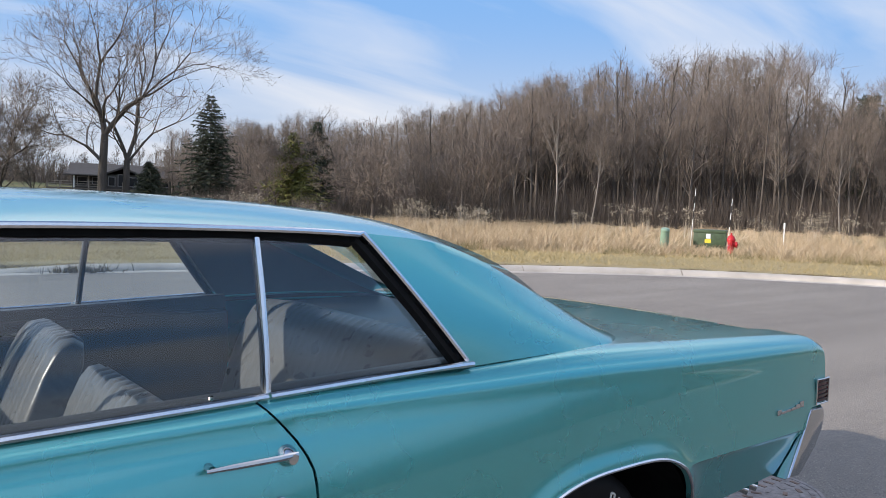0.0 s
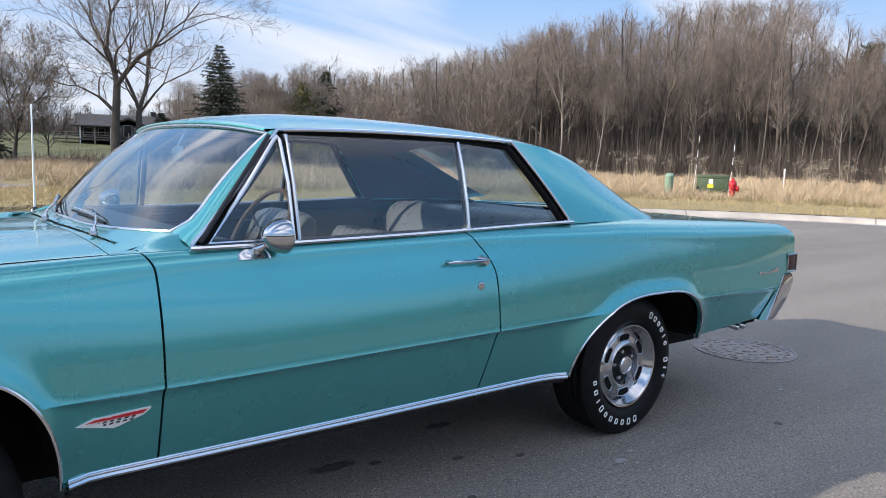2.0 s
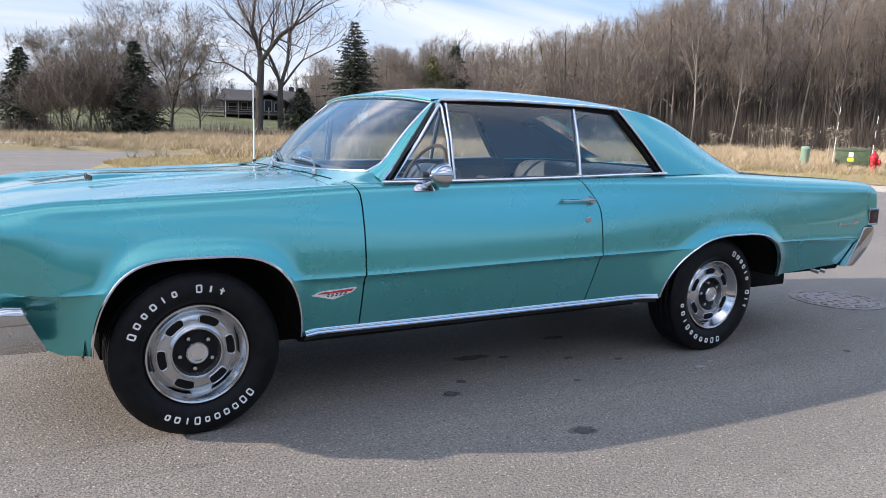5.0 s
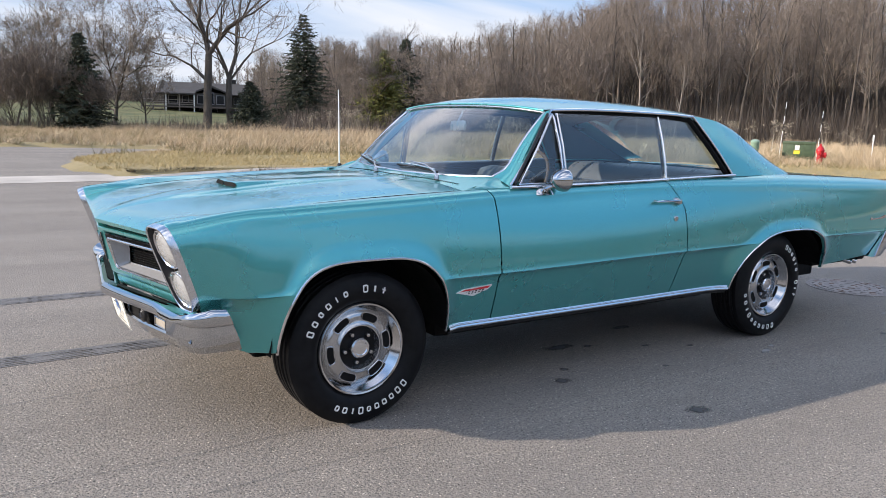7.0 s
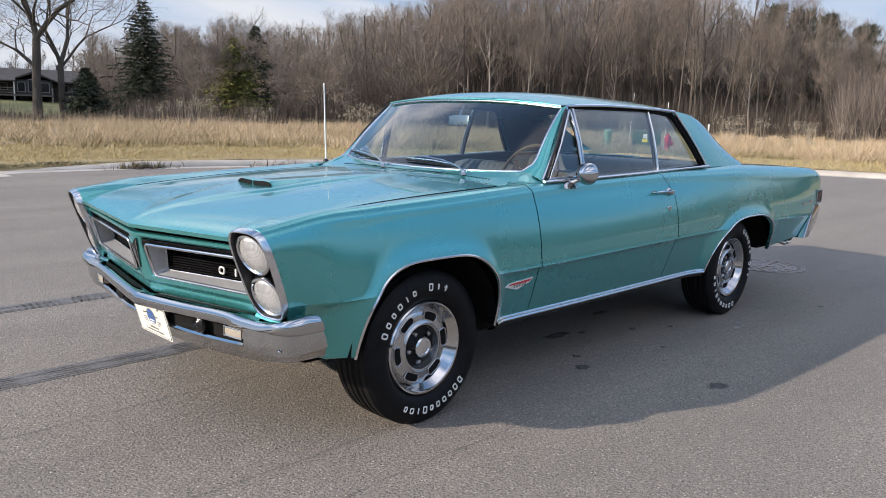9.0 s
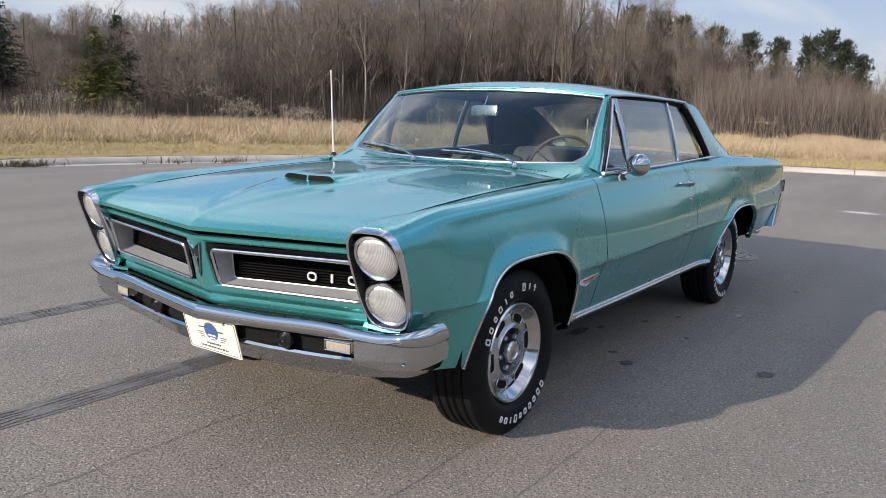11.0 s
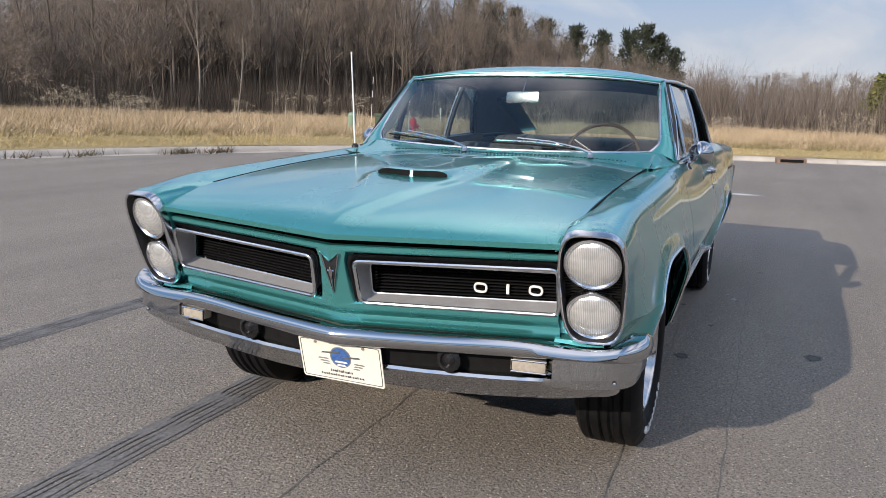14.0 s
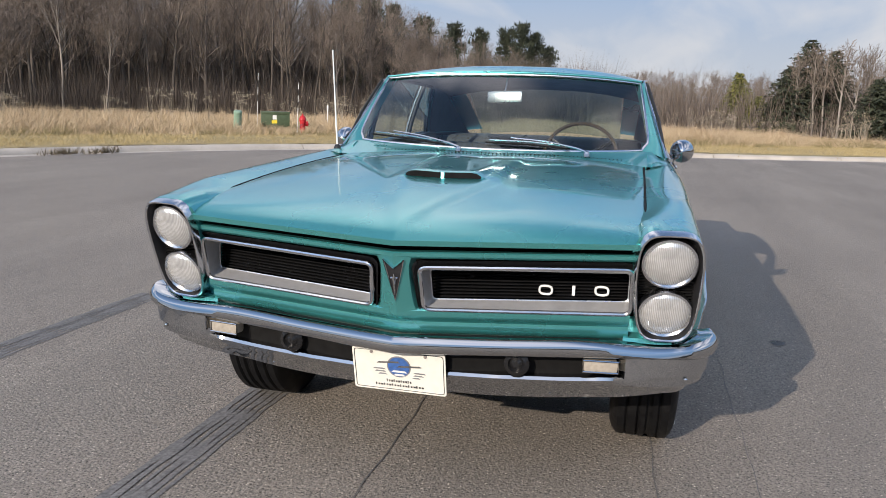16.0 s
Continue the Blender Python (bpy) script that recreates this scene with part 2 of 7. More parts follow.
def soil():
    k = Mat("field_turf", (0.3, 0.25, 0.12), 0.95)
    a, b, c3 = k.noise(0.12, 6), k.noise(2.2, 6, 0.7), k.noise(30, 4, 0.7)
    c = k.mix(k.range(b, 0.35, 0.65), (0.36, 0.275, 0.14), (0.27, 0.215, 0.10))
    c = k.mix(k.range(a, 0.45, 0.6, 0, 0.6), c, (0.25, 0.21, 0.10))
    c = k.mix(k.range(c3, 0.4, 0.75, 0, 0.6), c, (0.40, 0.32, 0.17))
    k.color(c)
    k.bump(k.mix(0.5, b, c3), 0.8, 0.05)
    return k.m


def straw(name, lo, mid, hi):
    """Blades and twigs, each of a tone of its own."""
    k = Mat(name, mid, 0.8)
    isl = k.node("ShaderNodeNewGeometry").outputs["Random Per Island"]
    c = k.mix(k.range(isl, 0.0, 0.5), lo, mid)
    c = k.mix(k.range(isl, 0.5, 1.0), c, hi)
    big = k.noise(0.2, 3)
    c = k.mix(k.range(big, 0.3, 0.7, 0.0, 0.4), c, lo)
    k.color(c)
    return k.m


def bark(name, lo, hi):
    k = Mat(name, lo, 0.9)
    n = k.noise(6, 6, 0.65, stretch=(1, 1, 0.2))
    rnd = k.node("ShaderNodeObjectInfo").outputs["Random"]
    c = k.mix(k.range(n, 0.3, 0.7), lo, hi)
    c = k.mix(k.range(rnd, 0.0, 1.0, 0.0, 0.55), c, tuple(0.55 * v for v in lo))
    k.color(c)
    k.bump(n, 0.6, 0.02)
    return k.m


def pane(name, tint, ior=1.7):
    m = bpy.data.materials.new(name)
    m.use_nodes = True
    t = m.node_tree
    t.nodes.clear()
    out, mix = t.nodes.new("ShaderNodeOutputMaterial"), t.nodes.new("ShaderNodeMixShader")
    clear, gloss, lw = t.nodes.new("ShaderNodeBsdfTransparent"), t.nodes.new("ShaderNodeBsdfGlossy"), t.nodes.new("ShaderNodeLayerWeight")
    clear.inputs["Color"].default_value = (*tint, 1)
    gloss.inputs["Roughness"].default_value = 0.01
    gloss.inputs["Color"].default_value = (0.95, 0.95, 0.95, 1)
    lw.inputs["Blend"].default_value = 0.5
    power, fr = t.nodes.new("ShaderNodeMath"), t.nodes.new("ShaderNodeMapRange")
    power.operation = "POWER"
    power.inputs[1].default_value = 3.3
    base = 2 * ((ior - 1) / (ior + 1)) ** 2
    fr.inputs["To Min"].default_value, fr.inputs["To Max"].default_value = base, 1.0
    t.links.new(lw.outputs["Facing"], power.inputs[0])
    t.links.new(power.outputs[0], fr.inputs["Value"])
    t.links.new(fr.outputs[0], mix.inputs[0])
    t.links.new(clear.outputs[0], mix.inputs[1])
    t.links.new(gloss.outputs[0], mix.inputs[2])
    t.links.new(mix.outputs[0], out.inputs["Surface"])
    return m


def rubber():
    k = Mat("black_rubber", (0.018, 0.018, 0.02), 0.55, Specular_IOR_Level=0.14)
    n = k.noise(25, 4)
    k.color(k.mix(k.range(n, 0.3, 0.7), (0.005, 0.005, 0.006), (0.012, 0.012, 0.0125)))
    k.rough(k.range(n, 0.3, 0.7, 0.42, 0.62))
    return k.m


def vinyl():
    k = Mat("black_vinyl", (0.03, 0.032, 0.036), 0.38)
    n = k.noise(180, 3)
    k.color(k.mix(k.range(k.noise(5, 4), 0.3, 0.7), (0.022, 0.024, 0.027), (0.045, 0.048, 0.052)))
    k.bump(n, 0.25, 0.002)
    return k.m


def woodgrain(name, lo, hi):
    k = Mat(name, lo, 0.35)
    n = k.noise(14, 6, 0.7, stretch=(1, 12, 12))
    k.color(k.mix(k.range(n, 0.3, 0.7), lo, hi))
    return k.m


def siding():
    k = Mat("grey_siding", (0.12, 0.115, 0.11), 0.8)
    w = k.node("ShaderNodeTexWave", Scale=4.0, Distortion=0.3)
    w.wave_type, w.bands_direction = "BANDS", "Z"
    k.link(k.coords(), w.inputs["Vector"])
    n = k.noise(1.5, 5)
    # grey boards, with the shade lying on the house put into the tone
    c = k.mix(k.range(n, 0.3, 0.7), (0.036, 0.033, 0.030), (0.060, 0.055, 0.050))
    k.color(c)
    k.bump(w.outputs["Fac"], 0.5, 0.03)
    return k.m


def soft_patch(name, color, rough):
    """A thin stain that fades out raggedly towards its edge."""
    k = Mat(name, color, rough)
    v = k.coords("Generated")
    off = k.node("ShaderNodeVectorMath")
    off.operation = "SUBTRACT"
    off.inputs[1].default_value = (0.5, 0.5, 0.5)
    k.link(v, off.inputs[0])
    flat = k.node("ShaderNodeVectorMath")
    flat.operation = "MULTIPLY"
    flat.inputs[1].default_value = (1, 1, 0)
    k.link(off.outputs[0], flat.inputs[0])
    size = k.node("ShaderNodeVectorMath")
    size.operation = "LENGTH"
    k.link(flat.outputs[0], size.inputs[0])
    add = k.node("ShaderNodeMath")
    add.operation = "ADD"
    k.link(size.outputs["Value"], add.inputs[0])
    k.link(k.range(k.noise(26, 5, 0.7), 0.3, 0.7, -0.12, 0.14), add.inputs[1])
    k.link(k.range(add.outputs[0], 0.16, 0.44, 0.85, 0.0), k.b.inputs["Alpha"])
    return k.m


PAINT = paint()
CHROME = Mat("chrome", (0.53, 0.54, 0.55), 0.06, 1.0)
CHROME.rough(CHROME.range(CHROME.noise(9, 4), 0.35, 0.7, 0.015, 0.06))
CHROME = CHROME.m
RINGMETAL = plain("bright_trim_ring", (0.56, 0.565, 0.575), 0.12, 1.0, 0.06)
BRIGHT = plain("anodised_bright_trim", (0.70, 0.71, 0.73), 0.20, 1.0, 0.04)
SATIN = plain("satin_trim_metal", (0.62, 0.63, 0.64), 0.26, 1.0, 0.05)
ARGENT = plain("argent_grey_paint", (0.42, 0.42, 0.425), 0.42, 0.4, 0.06)
WHEELSILVER = plain("wheel_silver", (0.48, 0.485, 0.495), 0.2, 0.9, 0.05)
GLOSSBLACK = plain("gloss_black_paint", (0.012, 0.012, 0.013), 0.25, 0.0, 0.2)
HUBBLACK = plain("hub_black_paint", (0.008, 0.008, 0.009), 0.45, 0.0, 0.2, Specular_IOR_Level=0.2)
SATINBLACK = plain("satin_black_paint", (0.02, 0.02, 0.022), 0.4, 0.0, 0.2, Specular_IOR_Level=0.35)
DARK = plain("underbody_black", (0.006, 0.006, 0.006), 0.85, 0.0, 0.25, Specular_IOR_Level=0.2)
RUBBER, VINYL, ASPHALT, CONCRETE, SOIL = rubber(), vinyl(), asphalt(), concrete(), soil()
LETTER = plain("white_rubber", (0.78, 0.77, 0.74), 0.6, 0.0, 0.06)
SCREEN = pane("tinted_windshield_glass", (0.64, 0.74, 0.735), 1.46)
SIDEGLASS = pane("tinted_side_glass", (0.84, 0.90, 0.91), 1.5)
# headliner tone raised a little to take in the glare on the windows
LINER = plain("dark_headliner", (0.075, 0.08, 0.09), 0.8, 0.0, 0.15)
MIRROR = Mat("mirror_glass", (0.9, 0.95, 0.92), 0.01, 1.0).m
# black seat vinyl, lightened to grey for the sun haze on the glass
SEATHAZED = plain("hazed_seat_vinyl", (0.10, 0.105, 0.11), 0.30, 0.0, 0.2, 60, 0.2)
WOOD = woodgrain("steering_wheel_wood", (0.045, 0.028, 0.016), (0.10, 0.065, 0.036))
REDLENS = plain("red_lens", (0.07, 0.010, 0.012), 0.15, 0.0, 0.2)
REDPAINT = plain("red_enamel", (0.55, 0.02, 0.03), 0.35, 0.0, 0.1)
HYDRANTRED = plain("hydrant_red_paint", (0.5, 0.015, 0.02), 0.4, 0.0, 0.2)
WHITEPAINT = plain("white_paint", (0.75, 0.75, 0.73), 0.5, 0.0, 0.06)
PLATEWHITE = plain("plate_white", (0.80, 0.78, 0.70), 0.4, 0.0, 0.04)
BLUEINK = plain("plate_blue", (0.05, 0.13, 0.36), 0.4, 0.0, 0.3, 90)
GREYINK = plain("plate_grey", (0.22, 0.22, 0.23), 0.5, 0.0, 0.3)
BLACKINK = plain("black_print", (0.02, 0.02, 0.02), 0.5)
AMBERCLEAR = plain("parking_lamp_lens", (0.36, 0.32, 0.265), 0.16, 0.0, 0.15, 80)
BOXGREEN = plain("utility_box_green", (0.065, 0.095, 0.05), 0.5, 0.0, 0.2, 6)
POSTGREEN = plain("pale_green_plastic", (0.22, 0.33, 0.24), 0.5, 0.0, 0.15)
YELLOW = plain("yellow_sticker", (0.75, 0.60, 0.05), 0.5)
IRON = plain("cast_iron", (0.27, 0.235, 0.215), 0.7, 0.15, 0.3, 30, 0.3)
RUST = plain("rusty_iron", (0.22, 0.15, 0.115), 0.8, 0.1, 0.3, 20, 0.3)
STAIN = soft_patch("oil_stain", (0.085, 0.079, 0.075), 0.6)
CRACK = plain("sealed_crack", (0.14, 0.132, 0.126), 0.8, 0.0, 0.3)
SKID = plain("tyre_mark_rubber", (0.165, 0.157, 0.15), 0.8, 0.0, 0.45, 70)
TALLGRASS = straw("dry_grass", (0.27, 0.19, 0.11), (0.51, 0.39, 0.245), (0.74, 0.60, 0.42))
LAWN = straw("mown_grass", (0.27, 0.205, 0.085), (0.47, 0.365, 0.175), (0.60, 0.48, 0.26))
TWIG = straw("bare_twigs", (0.108, 0.084, 0.067), (0.208, 0.166, 0.134), (0.344, 0.284, 0.236))
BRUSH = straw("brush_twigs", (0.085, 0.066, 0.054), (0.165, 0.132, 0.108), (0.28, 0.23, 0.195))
BARK = bark("grey_bark", (0.054, 0.045, 0.037), (0.130, 0.112, 0.094))
# darkened brush tone; between the woodland trees it carries their inner shade
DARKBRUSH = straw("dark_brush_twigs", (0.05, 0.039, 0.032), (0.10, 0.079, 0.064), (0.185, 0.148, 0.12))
PALEBARK = bark("pale_bark", (0.24, 0.21, 0.18), (0.38, 0.34, 0.30))
MIDBARK = bark("brown_bark", (0.095, 0.08, 0.067), (0.19, 0.16, 0.138))
NEEDLE = straw("spruce_needles", (0.021, 0.029, 0.018), (0.042, 0.053, 0.030), (0.076, 0.084, 0.048))
CEDAR = straw("cedar_foliage", (0.085, 0.100, 0.024), (0.18, 0.185, 0.045), (0.29, 0.27, 0.08))
SIDING = siding()
ROOFING = plain("grey_shingles", (0.062, 0.056, 0.052), 0.85, 0.0, 0.25, 8)
WINDOWDARK = Mat("dark_window", (0.02, 0.022, 0.025), 0.08).m

# ---- ground, road and kerb ----
KERB = [(2.2, 12.6), (3.6, 12.75), (5.0, 12.75), (7.0, 12.5), (9.0, 12.0), (11.0, 11.35), (13.0, 10.5), (15.0, 9.4), (16.8, 8.1),
        (18.3, 6.5), (19.4, 4.7), (20.1, 2.7), (20.6, 0.6), (21.1, -1.6), (21.9, -4.2), (23.2, -7.2), (25.2, -10.6), (28.5, -15.0), (34, -21), (45, -31), (70, -52)]
SIDE_STREET = [(2.2, 12.6), (1.5, 14.2), (1.6, 16.8), (2.6, 19.2), (4.6, 21.0), (7.2, 23.2), (4.2, 24.8), (0.5, 26.0), (-8, 27.2), (-60, 29)]


def smooth_line(points, step=0.4):
    f = [curve([(i, p[k]) for i, p in enumerate(points)]) for k in (0, 1)]
    out, last = [], None
    for s in np.linspace(0, len(points) - 1, 900):
        p = Vector((f[0](s), f[1](s)))
        if last is None or (p - last).length >= step:
            out.append(p)
            last = p
    return out


kerb_line = smooth_line(KERB, 0.35)
side_line = smooth_line(SIDE_STREET, 0.5)
road_outline = [Vector((70, -52)), Vector((70, -72)), Vector((44, -50)), Vector((24, -38)), Vector((4, -31)), Vector((-20, -28)), Vector((-120, -26)), Vector((-120, 29)), Vector((-60, 29))]
road_poly = np.array([*(tuple(p) for p in reversed(kerb_line)), *(tuple(p) for p in side_line[1:]), *(tuple(p) for p in reversed(road_outline[:-1]))])


def inside_road(px, py):
    hit = np.zeros(px.shape, bool)
    n = len(road_poly)
    for i in range(n):
        (x0, y0), (x1, y1) = road_poly[i], road_poly[(i + 1) % n]
        if y0 == y1:
            continue
        crosses = (y0 > py) != (y1 > py)
        hit ^= crosses & (px < (x1 - x0) * (py - y0) / (y1 - y0) + x0)
    return hit


def land(px, py):
    """The height of the field: nearly level, with soft humps, rising a little in the far distance."""
    far = np.hypot(px, py)
    z = 0.10 + 0.05 * np.sin(px * 0.31 + 1.3) * np.sin(py * 0.27) * np.clip((far - 18) / 14, 0, 1)
    return z


steps = np.concatenate([-np.geomspace(1600, 42, 18), np.arange(-40, 60.1, 0.5), np.geomspace(63, 1600, 22)])
GX, GY = np.meshgrid(steps, steps, indexing="ij")
near_kerb = np.zeros(GX.shape, bool)
for p in kerb_line[4:]:
    near_kerb |= (GX - p.x) ** 2 + (GY - p.y) ** 2 < 0.72**2
GZ = np.where(inside_road(GX, GY) | near_kerb, -0.08, land(GX, GY))
n_side = len(steps)
g_verts = np.stack([GX, GY, GZ], -1).reshape(-1, 3)
g_id = np.arange(n_side * n_side).reshape(n_side, n_side)
g_faces = np.stack([g_id[:-1, :-1], g_id[1:, :-1], g_id[1:, 1:], g_id[:-1, 1:]], -1).reshape(-1, 4)
ground = raw("ground", g_verts.tolist(), g_faces.tolist(), SOIL, "dry yellowed turf of a flat open field", "structure", "ground")
ground.data.shade_smooth()

road_bm = bmesh.new()
bm_face = road_bm.faces.new([road_bm.verts.new((x, y, 0.0)) for x, y in road_poly])
bmesh.ops.triangulate(road_bm, faces=[bm_face])
road = tagged(new("road", finish(road_bm, "road", ASPHALT, weld=0)), "grey worn asphalt of a wide empty street", "road", "", "structure")


def along(line, offset):
    """The line moved sideways, to its left as it runs."""
    out = []
    for i, p in enumerate(line):
        way = (line[min(i + 1, len(line) - 1)] - line[max(i - 1, 0)]).normalized()
        out.append(p + offset * Vector((-way.y, way.x)))
    return out


# the kerb: stones about 3 m long with narrow joints, and a gutter pan before them
KERB_SECTION = [(0.0, 0.0), (0.012, 0.035), (0.07, 0.085), (0.13, 0.118), (0.20, 0.130), (0.27, 0.128), (0.29, 0.10), (0.29, -0.05)]
kerb = tagged(new("kerb"), "pale weathered concrete kerb along the street edge", "kerb", "", "structure")
dense = smooth_line(KERB, 0.1)
chunk = 30
for c0 in range(0, min(len(dense) - chunk, 540), chunk):
    bit = dense[c0:c0 + chunk + 1]
    rows_k = []
    for off, z in KERB_SECTION:
        rows_k.append([Vector((p.x, p.y, (z if z < 0 else z * min(1.0, 0.1 + (c0 + i) / 26)) + 0.004 * math.sin(c0 * 1.7))) for i, p in enumerate(along(dense, off)[c0:c0 + chunk + 1])])
    for row in rows_k:
        row[-1] = row[-2].lerp(row[-1], 0.85)
    bm = bmesh.new()
    made = sheet(bm, list(zip(*rows_k)))
    for ring in (made[0], made[-1]):
        bm.faces.new(ring)
    part("kerb_stone", bm, CONCRETE, kerb)
bm = bmesh.new()
gut = [[Vector((p.x, p.y, z)) for p in along(kerb_line, off)] for off, z in ((-0.30, 0.004), (-0.15, 0.006), (0.01, 0.012))]
sheet(bm, gut)
part("gutter_pan", bm, CONCRETE, kerb, "smooth pale concrete gutter strip")
bm = bmesh.new()
verge = [[Vector((p.x, p.y, z + 0.006 * math.sin(3.1 * i + off * 7))) for i, p in enumerate(along(kerb_line, off))] for off, z in ((0.25, -0.06), (0.262, 0.09), (0.30, 0.124), (0.7, 0.127), (1.3, 0.115), (1.9, 0.06))]
sheet(bm, verge)
tagged(new("verge", finish(bm, "verge", SOIL)), "trodden dry turf behind the kerb", "ground", "", "structure")
bm = bmesh.new()
apron = [(2.2, 12.55), (0.0, 12.35), (-6.0, 12.0), (-14, 11.6)]
sheet(bm, [[Vector((x, y + o, 0.005)) for x, y in apron] for o in (-0.75, 0.75)])
tagged(new("driveway_apron", finish(bm, "driveway_apron", CONCRETE)), "pale concrete apron across the mouth of a side street", "apron", "", "structure")

# ---- the car: front towards -x, wheels on z = 0 ----
car = thing("coupe_car", "teal metallic two-door hardtop coupe with chrome bumpers on asphalt", "car", at=(0, 0.014, 0))
ZT = curve([(-0.86, 0.905), (-0.65, 0.937), (-0.29, 0.957), (0.13, 0.976), (0.69, 0.998), (1.1, 1.002), (1.8, 1.015), (2.48, 1.033), (2.93, 1.036), (3.2, 1.027), (3.5, 1.014), (4.0, 0.992), (4.2, 0.980), (4.30, 0.968), (4.36, 0.945), (4.42, 0.915)])
YS = curve([(-0.86, 0.847), (-0.4, 0.857), (0.2, 0.865), (0.7, 0.855), (1.2, 0.85), (1.9, 0.858), (2.5, 0.88), (3, 0.895), (3.6, 0.905), (4.1, 0.908), (4.42, 0.9)])
YC = curve([(-0.86, 0.872), (-0.4, 0.898), (0.2, 0.914), (0.7, 0.922), (1.3, 0.93), (2, 0.932), (2.9, 0.935), (3.5, 0.935), (4, 0.93), (4.42, 0.912)])
ZC = curve([(-0.86, 0.612), (0.0, 0.618), (0.7, 0.618), (1.5, 0.628), (2.0, 0.632), (3.4, 0.636), (4.42, 0.625)])
RZ = curve([(-0.86, 0.05), (0.7, 0.055), (1.2, 0.045), (1.9, 0.05), (2.6, 0.08), (4.0, 0.08), (4.42, 0.06)])
RY = curve([(-0.86, 0.05), (0.7, 0.055), (1.2, 0.04), (1.9, 0.05), (2.6, 0.09), (4.42, 0.08)])
YI = curve([(-0.86, 0.7040), (0.5, 0.7040), (0.72, 0.765), (1.2, 0.77), (2.5, 0.773), (2.9, 0.755), (3.15, 0.705), (4.42, 0.70)])
ARCHES = [(0.015, 0.40, 0.40, 3.9, 3.6, 0.365), (2.965, 0.505, 0.455, 2.35, 4.0, 0.33)]
ARCH_Z = 0.365


def arch_g(x, z, arch):
    cx, h0, h1, n0, n1, high = arch
    d = abs(x - cx) / (h0 if x < cx else h1)
    return d ** (n0 if x < cx else n1) + max(0.0, (z - ARCH_Z) / high) ** 2


def arch_z(x):
    """The upper edge of a wheel opening at x, or None between them."""
    for cx, h0, h1, n0, n1, high in ARCHES:
        if cx - h0 <= x <= cx + h1:
            d = min(1.0, abs(x - cx) / (h0 if x < cx else h1))
            return ARCH_Z + high * math.sqrt(max(0.0, 1 - d ** (n0 if x < cx else n1)))
    return None


def low_z(x):
    z = arch_z(x)
    if z is not None:
        return max(z, 0.375) if x < 0 else (max(z, 0.418) if x > 3.2 else z)
    if x < 0:
        return 0.375 + max(0.0, -0.50 - x) * 0.45
    if x < 2.7:
        return ARCH_Z
    base = 0.418 + (x - 3.42) * 0.055
    if x > 4.0:
        base = max(base, min(0.70, 0.45 + (x - 4.055) * 1.67))
    return base


def side_y(x, z):
    zc, yc, zs, ys = ZC(x), YC(x), ZT(x) - RZ(x), YS(x)
    near = min((math.sqrt(arch_g(x, z, a)) - 1) * 0.36 for a in ARCHES)
    near = max(0.0, near)
    if z >= zc:
        y = yc - (yc - ys) * min(1.0, (z - zc) / (zs - zc)) ** 1.95 + 0.006 * (math.exp(-(z - zc) / 0.020) - 1)
    else:
        k = 1 - math.exp(-((near / 0.10) ** 2))
        y = yc - k * 0.020 * (1 - math.exp(-(zc - z) / 0.010)) - 0.066 * ((zc - z) / 0.26) ** 1.15
    y += 0.017 * math.exp(-((near / 0.048) ** 2))
    if x < -0.40 and z < 0.62:
        u, v = min(1.0, (-0.40 - x) / 0.16), min(1.0, (0.62 - z) / 0.07)
        y -= 0.036 * u * u * (3 - 2 * u) * v * v * (3 - 2 * v)
    return y


def spread(a, b, step):
    return list(np.linspace(a, b, max(2, int(round((b - a) / step)) + 1)))


def columns(x0, x1):
    """Places along the car, dense at the wheel openings' ends."""
    marks = []
    for cx, h0, h1, *_ in ARCHES:
        marks += [cx - h0 * math.cos(t) for t in np.linspace(0, math.pi / 2, 26)] + [cx + h1 * math.sin(t) for t in np.linspace(0, math.pi / 2, 26)]
    marks = [m for m in marks if x0 + 0.004 < m < x1 - 0.004]
    for a in spread(x0, x1, 0.03):
        if all(abs(a - m) > 0.008 for m in marks) and not any(c[0] - c[1] < a < c[0] + c[2] for c in ARCHES if x0 < c[0] < x1 and a not in (x0, x1)):
            marks.append(a)
    return sorted(set(marks) | {x0, x1})


HOOD_RISE = curve([(0.0, 0.0), (0.015, 0.012), (0.04, 0.026), (0.10, 0.047), (0.25, 0.076), (0.5, 0.108), (0.9, 0.143), (1.2, 0.160), (1.49, 0.172)])


def hood_front(a):
    return -0.888 + 0.115 * a


def hood_edge(a):
    """The height of the hood's front lip."""
    return 0.824 + 0.033 * a


def hood_z(x, a):
    t = max(0.0, x - hood_front(a))
    z = hood_edge(a) + 0.013 + HOOD_RISE(t) * (1 - 0.26 * (a / 0.69) ** 2.2)
    wide = max(0.010, min(0.185, 0.19 * (x + 0.88) / 0.60))
    ridge = 0.014 * max(0.0, min(1.0, (x + 0.88) / 0.35)) * max(0.0, min(1.0, (0.58 - x) / 0.35))
    return z + ridge / (1 + math.exp((a - wide) / 0.010))


